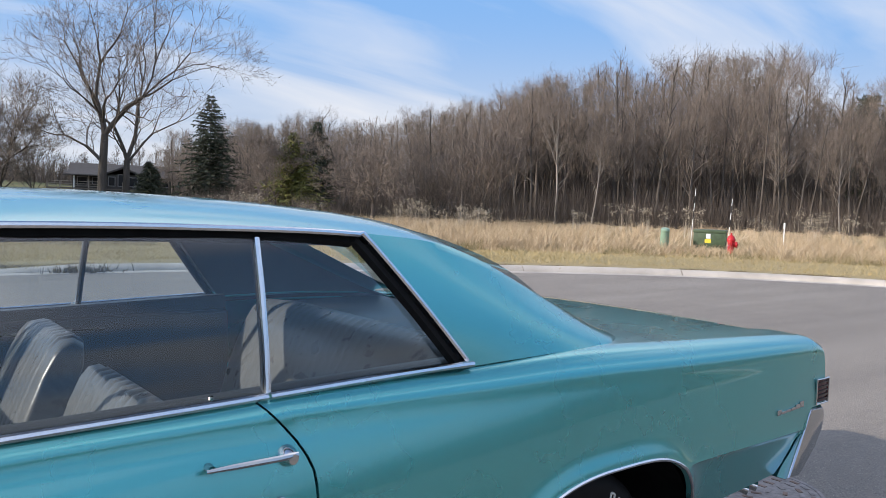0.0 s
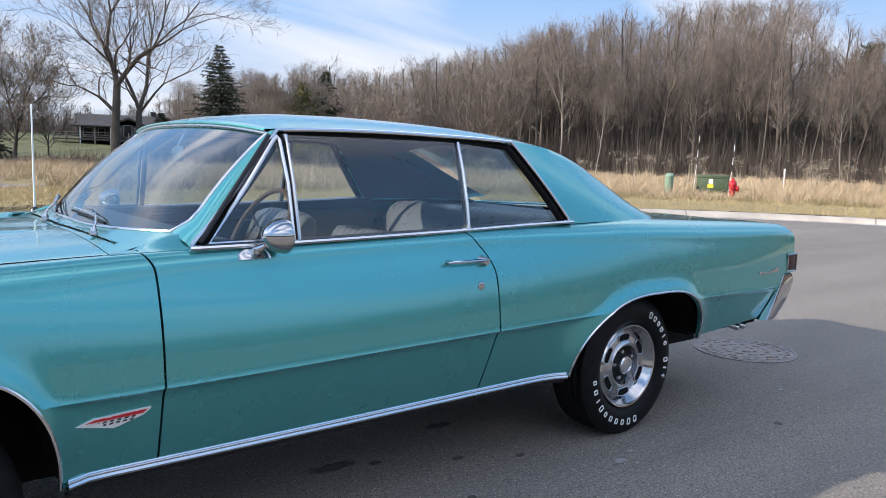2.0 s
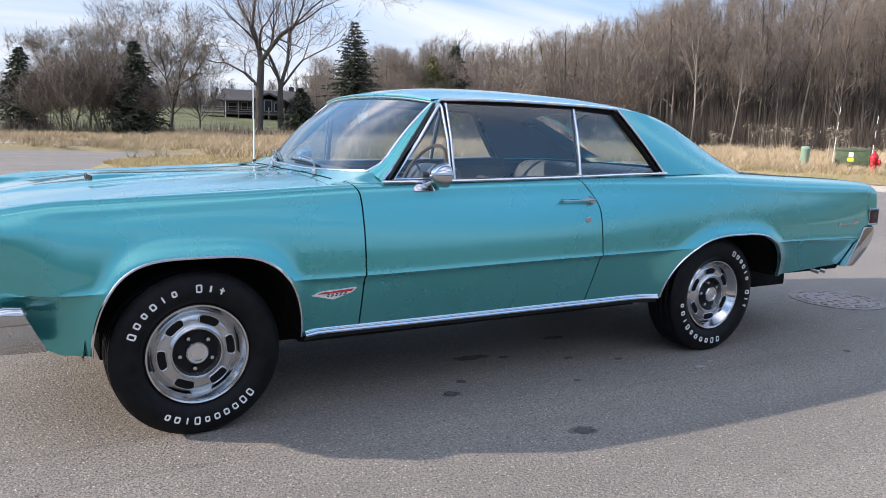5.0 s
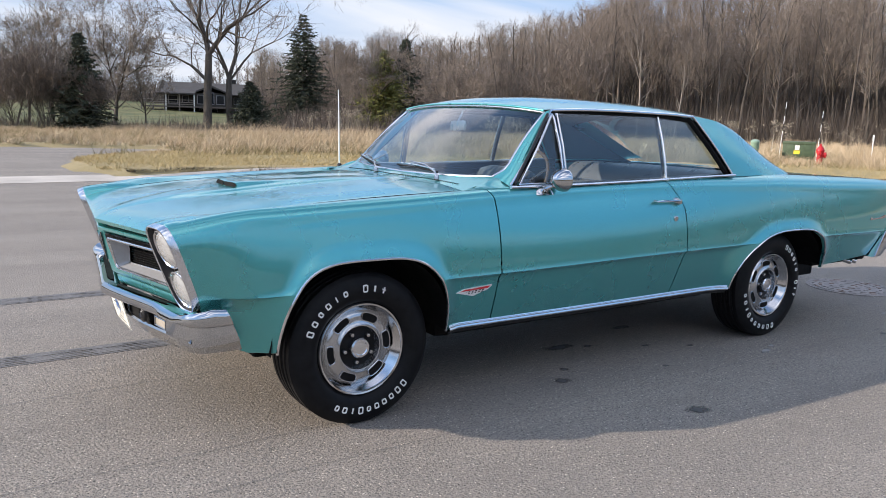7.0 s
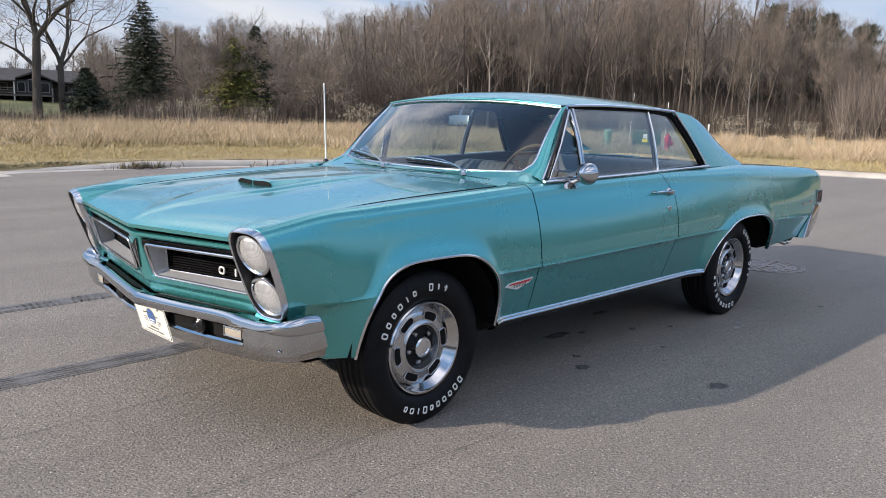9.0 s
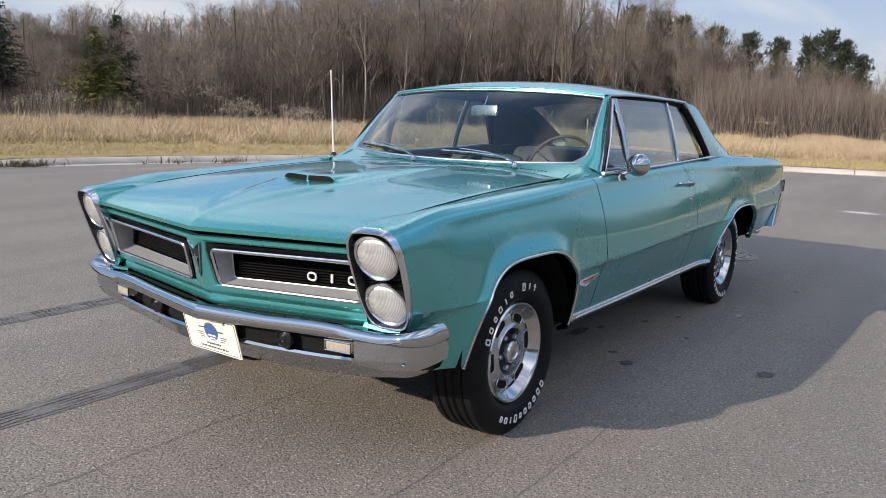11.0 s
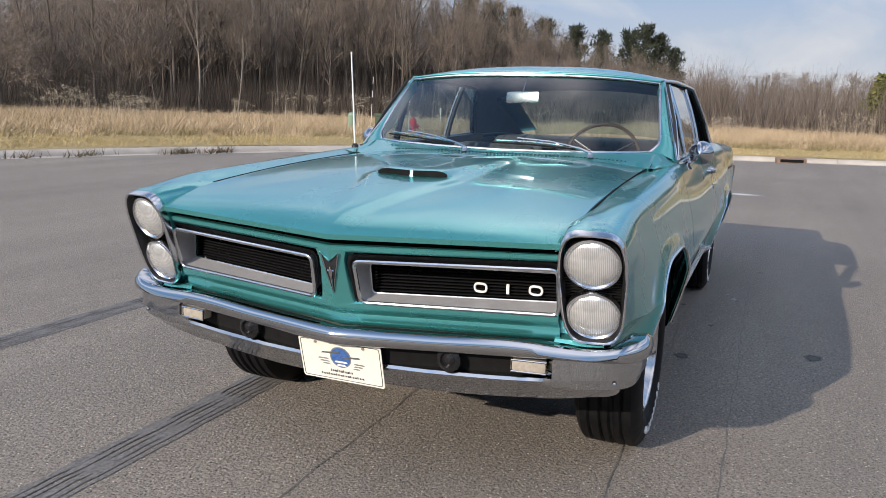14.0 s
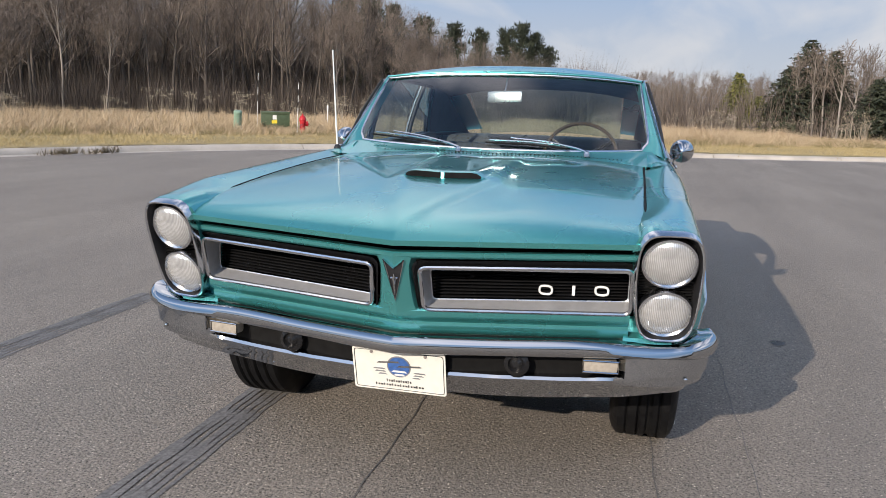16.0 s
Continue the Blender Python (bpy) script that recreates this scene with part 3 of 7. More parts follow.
def side_section(x, shear):
    zb, zc, zt, rz, ry = low_z(x), ZC(x), ZT(x), RZ(x), RY(x)
    zs = zt - rz
    split = max(zc, zb + 0.03)
    zz = [zb + (split - zb) * (1 - (1 - s) ** 1.7) for s in np.linspace(0, 1, 15)] + [split + (zs - split) * s ** 1.6 for s in np.linspace(0, 1, 16)[1:]]
    out = []
    for z in zz:
        X = x + shear(x, z)
        out.append((X, side_y(X, z), z))
    ys = out[-1][1]
    for t in np.linspace(0, math.pi / 2, 9)[1:]:
        z = zs + rz * math.sin(t)
        X = x + shear(x, z)
        out.append((X, ys - ry + ry * math.cos(t), z))
    yi = YI(x)
    if yi < ys - ry:
        zi = hood_z(min(x + shear(x, zt), 0.60), 0.69) - 0.006 if x < 0.60 else zt + 0.004
        for q in (0.2, 0.4, 0.6, 0.8, 1.0):
            X = x + shear(x, zt)
            out.append((X, (ys - ry) + (yi - ys + ry) * q, zt + (zi - zt) * q * q * (3 - 2 * q)))
        if x < 0.60:
            out.append((X, yi - 0.0005, zi - 0.022))
        else:
            out.append((X, yi - 0.0005, zi - 0.002))
    return out


def lip(bm, depth):
    """Turns the open edges inwards, so that the sheet metal has depth."""
    edges = [e for e in bm.edges if e.is_boundary]
    made = bmesh.ops.extrude_edge_only(bm, edges=edges)
    for v in made["geom"]:
        if isinstance(v, bmesh.types.BMVert):
            v.co.y -= depth * (1 if v.co.y > 0 else -1)
            v.co.z -= 0.004


def bezel_outline(scale_a, scale_b, d, n=56):
    out = []
    for k in range(n):
        t = 2 * math.pi * k / n
        ca, sb = math.cos(t), math.sin(t)
        b = 0.176 * scale_b * (1 if sb > 0 else -1) * abs(sb) ** 0.62
        half = (0.093 + 0.035 * b) * scale_a
        out.append(Vector((half * (1 if ca > 0 else -1) * abs(ca) ** 0.5, b, d)))
    return out


def bezel_matrix(s):
    up = Vector((-0.36, 0, 1)).normalized()
    across = -Vector((0.17, s, 0)).normalized()
    fwd = across.cross(up).normalized()
    if fwd.x > 0:
        fwd = -fwd
    m = Matrix((across, up, fwd)).transposed().to_4x4()
    m.translation = Vector((-0.760, s * 0.772, 0.734))
    return m


def nose_offsets(shear, x0):
    """How each point of the fender's first section moves to meet the lamp surround."""
    m = bezel_matrix(1)
    ring = [m @ p for p in bezel_outline(1.012, 1.006, -0.016, 400)]
    out = []
    for X, y, z in side_section(x0, shear):
        best = min(ring, key=lambda p: (p.y - y) ** 2 + (p.z - z) ** 2)
        w = max(0.0, min(1.0, (z - 0.555) / 0.035))
        out.append((best - Vector((X, y, z))) * w * w * (3 - 2 * w))
    return out


def side_panel(name, x0, x1, shear, label=""):
    moves = nose_offsets(shear, x0) if x0 < 0 else None
    for s in (-1, 1):
        bm = bmesh.new()
        rows_p = []
        for x in columns(x0, x1):
            w = max(0.0, min(1.0, (-0.42 - x) / (-0.42 - x0))) if moves else 0.0
            w = w * w * (3 - 2 * w)
            row = []
            for i, (X, y, z) in enumerate(side_section(x, shear)):
                p = Vector((X, y, z)) + (moves[i] * w if moves else Vector())
                row.append(Vector((p.x, s * p.y, p.z)))
            rows_p.append(row)
        sheet(bm, rows_p)
        bmesh.ops.remove_doubles(bm, verts=bm.verts, dist=0.0003)
        lip(bm, 0.009 if x0 < 0 else 0.022)
        yield part(name, bm, PAINT, car, label, 40)


def nose_shear(x, z):
    w = max(0.0, min(1.0, (-0.40 - x) / 0.32))
    return -w * 0.37 * (max(z, 0.54) - 0.66)


def door_back(z):
    return -0.11 * max(0.0, (z - 0.85) / 0.165) ** 1.6 - 0.16 * max(0.0, 0.62 - z)


def door_shear(x, z):
    front = -0.03 * max(0.0, (z - 0.93) / 0.07) ** 2 * max(0.0, 1 - (x - 0.69) / 0.3)
    return front + door_back(z) * max(0.0, (x - 0.9) / 1.09) ** 5


def quarter_shear(x, z):
    return door_back(z) * max(0.0, 1 - (x - 1.997) / 0.35) ** 2


def fender_shear(x, z):
    return nose_shear(x, z) - 0.03 * max(0.0, (z - 0.93) / 0.07) ** 2 * max(0.0, (x - 0.4) / 0.29)


fenders = list(side_panel("front_fender", -0.705, 0.686, fender_shear))
doors = list(side_panel("door", 0.693, 1.99, door_shear))
quarters = list(side_panel("quarter_panel", 1.997, 4.345, quarter_shear))

# hood
def scoop_front(a):
    return hood_front(a) + 0.392 * (0.60 - hood_front(a))


def scoop_h(x, a):
    """The twin air scoop's rise over the hood."""
    f = scoop_front(a)
    if x < f or a > 0.22:
        return 0.0
    run = min(1.0, (x - f) / 0.006)
    fall = max(0.0, 1 - max(0.0, x - f - 0.04) / 0.50) ** 1.6
    side = 1 / (1 + math.exp((a - 0.136) / 0.008))
    return 0.023 * run * fall * side


bm = bmesh.new()
acr = sorted({round(v, 4) for v in [*np.linspace(0, 0.22, 45), *np.linspace(0.22, 0.69, 20)]})
for s in (-1, 1):
    rows_h = []
    lens_h = [0, 0.004, 0.012, 0.025, 0.045, 0.07, 0.11, 0.16, 0.22, 0.28, *np.linspace(0.32, 0.385, 8), 0.392, 0.3955, *np.linspace(0.402, 1.0, 96)]
    for u in lens_h:
        row = []
        for a in acr:
            x = hood_front(a) + u * (0.60 - hood_front(a))
            row.append(Vector((x, s * a, hood_z(x, a) + scoop_h(x, a))))
        e = row[-1]
        row += [e + Vector((0, s * 0.004, -0.001)), e + Vector((0, s * 0.0065, -0.005)), e + Vector((0, s * 0.007, -0.018))]
        rows_h.append(row)
    under = [Vector((v.x + 0.004, v.y, v.z - 0.016)) for v in rows_h[0]]
    back = [Vector((v.x + 0.05, v.y, v.z - 0.020)) for v in rows_h[0]]
    sheet(bm, [back, under, *rows_h])
bmesh.ops.remove_doubles(bm, verts=bm.verts, dist=0.0003)
hood = part("hood", bm, PAINT, car, "teal hood with a twin-nostril air scoop", 40)

for s in (-1, 1):
    bm = bmesh.new()
    tube(bm, [Vector((x, s * 0.7005, hood_z(x, 0.69) - 0.0035)) for x in np.linspace(-0.73, 0.585, 40)], 0.0042, 6)
    part("hood_gap", bm, DARK, hood, "dark gap beside the hood")
bm = bmesh.new()
tube(bm, [Vector((0.6025, a, hood_z(0.60, abs(a)) - 0.003)) for a in np.linspace(-0.69, 0.69, 41)], 0.0032, 6)
part("hood_gap", bm, DARK, hood, "dark gap behind the hood")

# scoop mouths
for s in (-1, 1):
    bm = bmesh.new()
    rows_m = []
    for k in range(9):
        a = 0.007 + 0.131 * k / 8
        f = scoop_front(a) + 0.0015
        z0 = hood_z(f, a) + 0.0015
        rows_m.append([Vector((f - 0.006, s * a, z0)), Vector((f - 0.001, s * a, z0 + max(0.002, 0.93 * scoop_h(f + 0.008, a) - 0.0012)))])
    sheet(bm, rows_m)
    part("scoop_mouth", bm, DARK, hood, "black scoop opening")

# cowl with its vent slots
WZ = curve([(0.0, 1.027), (0.3, 1.031), (0.5, 1.037), (0.62, 1.042), (0.72, 1.048)])
WB = curve([(-0.0, 0.665), (0.3, 0.68), (0.5, 0.715), (0.62, 0.755), (0.70, 0.795), (0.74, 0.83)])
bm = bmesh.new()
for s in (-1, 1):
    rows_c = []
    for a in np.linspace(0, 0.712, 30):
        x1 = WB(a)
        z1 = WZ(a) - 0.003
        z0 = hood_z(0.60, min(a, 0.69))
        rows_c.append([Vector((0.604, s * a, z0 - 0.02)), Vector((0.604, s * a, z0)), Vector((0.604 + 0.6 * (x1 - 0.604), s * a, z0 + 0.55 * (z1 - z0))), Vector((x1, s * a, z1)), Vector((x1 + 0.05, s * a, z1 - 0.03))])
    sheet(bm, rows_c)
cowl = part("cowl_panel", bm, PAINT, car, "", 45)
for s in (-1, 1):
    bm = bmesh.new()
    corner = []
    for x in np.linspace(0.575, 0.90, 14):
        f = max(0.0, min(1.0, (x - 0.60) / 0.20))
        zi = hood_z(0.60, 0.69) + (1.041 - hood_z(0.60, 0.69)) * f * f * (3 - 2 * f)
        corner.append([Vector((x, s * 0.70, zi - 0.03)), Vector((x, s * 0.712, zi)), Vector((x, s * 0.735, zi)), Vector((x, s * 0.765, zi + 0.6 * (ZT(x) + 0.002 - zi))), Vector((x, s * 0.800, ZT(x) + 0.0015)), Vector((x, s * 0.80, ZT(x) - 0.03))])
    sheet(bm, corner)
    part("cowl_corner", bm, PAINT, cowl, "", 60)
bm = bmesh.new()
for k in range(64):
    y = -0.60 + 1.12 * k / 63
    a = abs(y)
    x = 0.604 + 0.32 * (WB(a) - 0.604)
    z = hood_z(0.60, min(a, 0.69)) + 0.30 * (WZ(a) - 0.003 - hood_z(0.60, min(a, 0.69)))
    box(bm, (x - 0.006, y - 0.0028, z - 0.004), (x + 0.006, y + 0.0028, z + 0.0015))
part("vent_slots", bm, DARK, cowl, "row of small black cowl vent slots")

# roof with the rear pillars
RC = curve([(1.0, 1.396), (1.07, 1.408), (1.2, 1.435), (1.34, 1.451), (1.5, 1.457), (1.9, 1.453), (2.2, 1.438), (2.4, 1.420), (2.58, 1.389), (2.7, 1.335), (2.9, 1.235), (3.1, 1.135), (3.22, 1.082)])
RD = curve([(1.0, 1.374), (1.3, 1.386), (1.8, 1.387), (2.25, 1.370), (2.45, 1.346), (2.6, 1.302), (2.8, 1.218), (3.0, 1.130), (3.15, 1.068), (3.22, 1.046)])
RYD = curve([(1, 0.659), (1.2, 0.676), (1.94, 0.699), (2.25, 0.714), (2.6, 0.709), (2.9, 0.694), (3.22, 0.679)])
RYB = curve([(2.2, 0.813), (2.5, 0.823), (2.8, 0.818), (3, 0.803), (3.15, 0.768), (3.22, 0.718)])


def roof_point(x, q, s):
    zd, zc, yd = RD(x), RC(x), RYD(x)
    if q <= 1:
        front = 0.048 * q**2.2 * max(0.0, 1 - (x - 1.07) / 0.5) ** 2
        return Vector((x + front, s * yd * q, zd + (zc - zd) * (1 - q**2.6)))
    f = q - 1
    return Vector((x, s * (yd + (RYB(x) - yd) * f + 0.016 * math.sin(math.pi * f)), zd + (ZT(x) - 0.004 - zd) * f))


def dlo_f(x):
    """How far down the side the roof metal reaches, behind the side window."""
    z = 1.366 - (x - 2.223) * (1.366 - 1.042) / 0.262
    zd, zb = RD(x), ZT(x) - 0.004
    return max(0.0, min(1.0, (zd - z) / (zd - zb)))


roof_x = spread(1.07, 2.22, 0.045) + spread(2.223, 2.485, 0.0131)[0:] + spread(2.50, 2.58, 0.02) + spread(2.60, 3.22, 0.02)
bm = bmesh.new()
for s in (-1, 1):
    head = [[roof_point(1.07, q, s) + Vector((dx, 0, dz)) for q in np.linspace(0, 1, 25)] for dx, dz in ((0.010, -0.010), (-0.001, -0.007), (-0.002, -0.003))]
    sheet(bm, head + [[roof_point(x, q, s) for q in np.linspace(0, 1, 25)] for x in roof_x if x < 2.585])
    sheet(bm, [[roof_point(x, q, s) for q in np.linspace(0.79167, 1, 6)] for x in roof_x if x > 2.575])
    sheet(bm, [[roof_point(x, 1 + dlo_f(x) * f, s) for f in np.linspace(0, 1, 15)] for x in roof_x if x >= 2.223])
roof = part("roof", bm, PAINT, car, "", 50)
bm = bmesh.new()
for s in (-1, 1):
    sheet(bm, [[roof_point(x, q, s) - Vector((0, 0, 0.028)) for q in np.linspace(0, 0.985, 9)] for x in roof_x if 1.08 < x < 2.585])
    sheet(bm, [[roof_point(x, 1 + dlo_f(x) * f, s) - Vector((0, s * 0.035, 0.02)) for f in np.linspace(0, 1, 5)] for x in roof_x if x >= 2.223])
part("headliner", bm, LINER, car, "dark grey-blue headliner and inner pillars")

# trunk lid and tail
bm = bmesh.new()
for s in (-1, 1):
    sheet(bm, [[Vector((x, s * a, ZT(min(x, 4.36)) + 0.010 * (1 - (a / 0.70) ** 2) - 0.008)) for a in np.linspace(0, 0.693, 12)] for x in spread(3.225, 4.335, 0.05)])
trunk = part("trunk_lid", bm, PAINT, car)
bm = bmesh.new()
for s in (-1, 1):
    rows_t = []
    for f in np.linspace(0, 1, 16):
        rows_t.append([Vector((x, s * w * f, z)) for x, z, w in ((4.325, ZT(4.325) - 0.004, 0.80), (4.343, ZT(4.335) - 0.016, 0.83), (4.353, 0.90, 0.868), (4.358, 0.80, 0.885), (4.335, 0.70, 0.892), (4.28, 0.60, 0.885), (4.16, 0.46, 0.87))])
    sheet(bm, rows_t)
part("tail_panel", bm, PAINT, car)

# dark inner body behind the seams, the wells and below
for name, lo, hi in (("chassis", (-0.32, -0.42, 0.22), (4.15, 0.42, 0.40)), ("floor_pan", (0.46, -0.72, 0.29), (2.44, 0.72, 0.42)),
                     ("firewall", (0.50, -0.80, 0.36), (0.66, 0.80, 0.95)), ("trunk_floor", (3.48, -0.80, 0.40), (4.16, 0.80, 0.92)), ("radiator_support", (-0.62, -0.66, 0.42), (-0.56, 0.66, 0.80))):
    bm = bmesh.new()
    box(bm, lo, hi, 0.02)
    part(name, bm, DARK, car)
for s in (-1, 1):
    for x0, x1, z1 in ((0.655, 0.735, 0.93), (1.95, 2.02, 0.90)):
        bm = bmesh.new()
        box(bm, (x0, s * 0.775, 0.40), (x1, s * 0.838, z1))
        part("door_jamb", bm, DARK, car)
for s in (-1, 1):
    for cx, wide, tag in ((0.015, 0.43, 0), (2.965, 0.52, 1)):
        bm = bmesh.new()
        rows_w = []

        def well(t):
            return cx - wide * math.cos(t), max(0.33 + 0.42 * math.sin(t) ** 0.8, 0.425 if tag and t > 2 else 0.36)

        for t in np.linspace(0, math.pi, 20):
            rows_w.append([Vector((*well(t), s * 0.86)).xzy, Vector((*well(t), s * 0.45)).xzy])
        sheet(bm, rows_w)
        bm.faces.new([bm.verts.new(Vector((*well(t), s * 0.46)).xzy) for t in np.linspace(0, math.pi, 20)])
        part("wheel_well", bm, DARK, car)


# wheels
TYRE = [(0.205, 0.085), (0.212, 0.098), (0.235, 0.113), (0.262, 0.118), (0.290, 0.114), (0.312, 0.105), (0.326, 0.094)]


def wheel_tyre(x, s):
    bm = bmesh.new()
    tread = []
    for d in np.linspace(0.088, -0.088, 23):
        groove = any(abs(d - g) < 0.005 for g in (0.056, 0.019, -0.019, -0.056))
        tread.append((0.325 if groove else 0.3345 - 0.35 * abs(d) ** 2.0, d))
    lathe(bm, TYRE + tread + [(r, -d) for r, d in reversed(TYRE)] + [(0.19, 0.0)], 72, "y", (x, s * 0.750, 0.3345), s)
    return bm


for x in (0.0, 2.925):
    for s in (-1, 1):
        w = part("wheel", wheel_tyre(x, s), RUBBER, car, "black tyre on a slotted silver wheel")
        c = (x, s * 0.750, 0.3345)
        bm = bmesh.new()
        lathe(bm, [(0.207, 0.080), (0.206, 0.094), (0.200, 0.101), (0.193, 0.099), (0.188, 0.090), (0.180, 0.082), (0.166, 0.056), (0.160, 0.050)], 72, "y", c, s)
        part("trim_ring", bm, RINGMETAL, w, "polished bright trim ring")
        bm = bmesh.new()
        lathe(bm, [(0.168, 0.045), (0.160, 0.052), (0.150, 0.062), (0.135, 0.067), (0.118, 0.066), (0.106, 0.072), (0.100, 0.078), (0.096, 0.077), (0.092, 0.060), (0.088, 0.048)], 72, "y", c, s)
        part("rim_disc", bm, WHEELSILVER, w, "silver painted slotted rim")
        bm = bmesh.new()
        lathe(bm, [(0.093, 0.046), (0.06, 0.050), (0.001, 0.050)], 36, "y", c, s)
        part("hub_dish", bm, HUBBLACK, w, "gloss black hub centre")
        bm = bmesh.new()
        lathe(bm, [(0.045, 0.050), (0.044, 0.083), (0.039, 0.090), (0.031, 0.091), (0.027, 0.086), (0.001, 0.087)], 32, "y", c, s)
        part("hub_cap", bm, BRIGHT, w)
        for k in range(5):
            t = radians(90 + 72 * k + 12 * (1 if x else 2.4))
            bm = bmesh.new()
            lathe(bm, [(0.0125, 0.048), (0.0115, 0.066), (0.008, 0.072), (0.001, 0.073)], 6, "y", (c[0] + 0.066 * math.cos(t), c[1], c[2] + 0.066 * math.sin(t)), s)
            part("lug_nut", bm, CHROME, w)
        for k in range(6):
            t0 = radians(8 + 60 * k + (25 if x else 0))
            bm = bmesh.new()
            outline = []
            for j in range(28):
                u = 2 * math.pi * j / 28
                du = 0.34 * (1 if math.cos(u) > 0 else -1) * abs(math.cos(u)) ** 0.45
                dr = 0.0185 * (1 if math.sin(u) > 0 else -1) * abs(math.sin(u)) ** 0.6
                outline.append((t0 + du * 0.86, 0.136 + dr))
            at = [Vector((c[0] + r * math.cos(t), c[1] + s * (0.0695 - abs(r - 0.136) * 0.10), c[2] + r * math.sin(t))) for t, r in outline]
            bm.faces.new([bm.verts.new(p) for p in at])
            part("slot", bm, DARK, w)
            bm = bmesh.new()
            tube(bm, at, 0.0028, 6, closed=True)
            part("slot_lip", bm, WHEELSILVER, w)
        # raised white marks on the sidewall, plain shapes
        runs = [(158, 70, "BRrRirBIT"), (-42, -118, "BBRRRrBiRr")] if x == 0 else [(62, -18, "BRrRirBIT"), (-80, -172, "BBRRRrBiRr")]
        for a0, a1, shapes in runs:
            for k, shape in enumerate(shapes):
                f = k / (len(shapes) - 1)
                if len(shapes) == 9:
                    f = f * 0.88 + (0.12 if k > 5 else 0.0)
                t = radians(a0 + (a1 - a0) * f)
                t = t if s < 0 else math.pi - t
                bm = bmesh.new()
                m = Matrix.Translation((c[0] + 0.268 * math.cos(t), c[1] + s * 0.1168, c[2] + 0.268 * math.sin(t))) @ Matrix.Rotation(math.pi / 2 - t, 4, "Y")
                if shape in "RrB":
                    half, high = {"R": (0.0088, 0.0105), "r": (0.0074, 0.0092), "B": (0.0092, 0.0135)}[shape]
                    ring_t = rounded([(-half, -high), (half, -high), (half, high), (-half, high)], 0.0045, 3)
                    tube(bm, [m @ Vector((p.x, 0, p.y)) for p in ring_t], 0.0037, 5, closed=True)
                elif shape == "T":
                    box(bm, (-0.0105, -0.003, 0.0), (0.0095, 0.003, 0.0052), 0.0014, m)
                    box(bm, (-0.0035, -0.003, -0.0135), (0.0035, 0.003, 0.0135), 0.0014, m)
                else:
                    half = 0.0032 if shape == "i" else 0.0042
                    box(bm, (-half, -0.003, -0.0125), (half, 0.003, 0.0125), 0.0014, m)
                part("sidewall_mark", bm, LETTER, w, "raised white mark")


# ---- front end ----
def placed(bm, m):
    bmesh.ops.transform(bm, matrix=m, verts=bm.verts)
    return bm


def lens_material():
    k = Mat("fluted_lamp_glass", (0.78, 0.79, 0.77), 0.13, 0.62, Coat_Weight=1.0, Coat_Roughness=0.01)
    v = k.coords()
    w = k.node("ShaderNodeTexWave", Scale=62.0, Distortion=0.9, Detail=1.0)
    w.bands_direction = "X"
    k.link(v, w.inputs["Vector"])
    w2 = k.node("ShaderNodeTexWave", Scale=14.0, Distortion=1.2, Detail=1.0)
    w2.bands_direction = "Y"
    k.link(v, w2.inputs["Vector"])
    blot = k.noise(22, 3, 0.6, v)
    k.bump(k.mix(0.5, k.mix(0.4, w.outputs["Fac"], w2.outputs["Fac"]), blot), 0.38, 0.005)
    c = k.mix(k.range(w.outputs["Fac"], 0.2, 0.8), (0.66, 0.66, 0.64), (0.95, 0.95, 0.93))
    k.color(k.mix(k.range(blot, 0.44, 0.64, 0.0, 0.45), c, (0.46, 0.47, 0.465)))
    return k.m


LAMPLENS = lens_material()


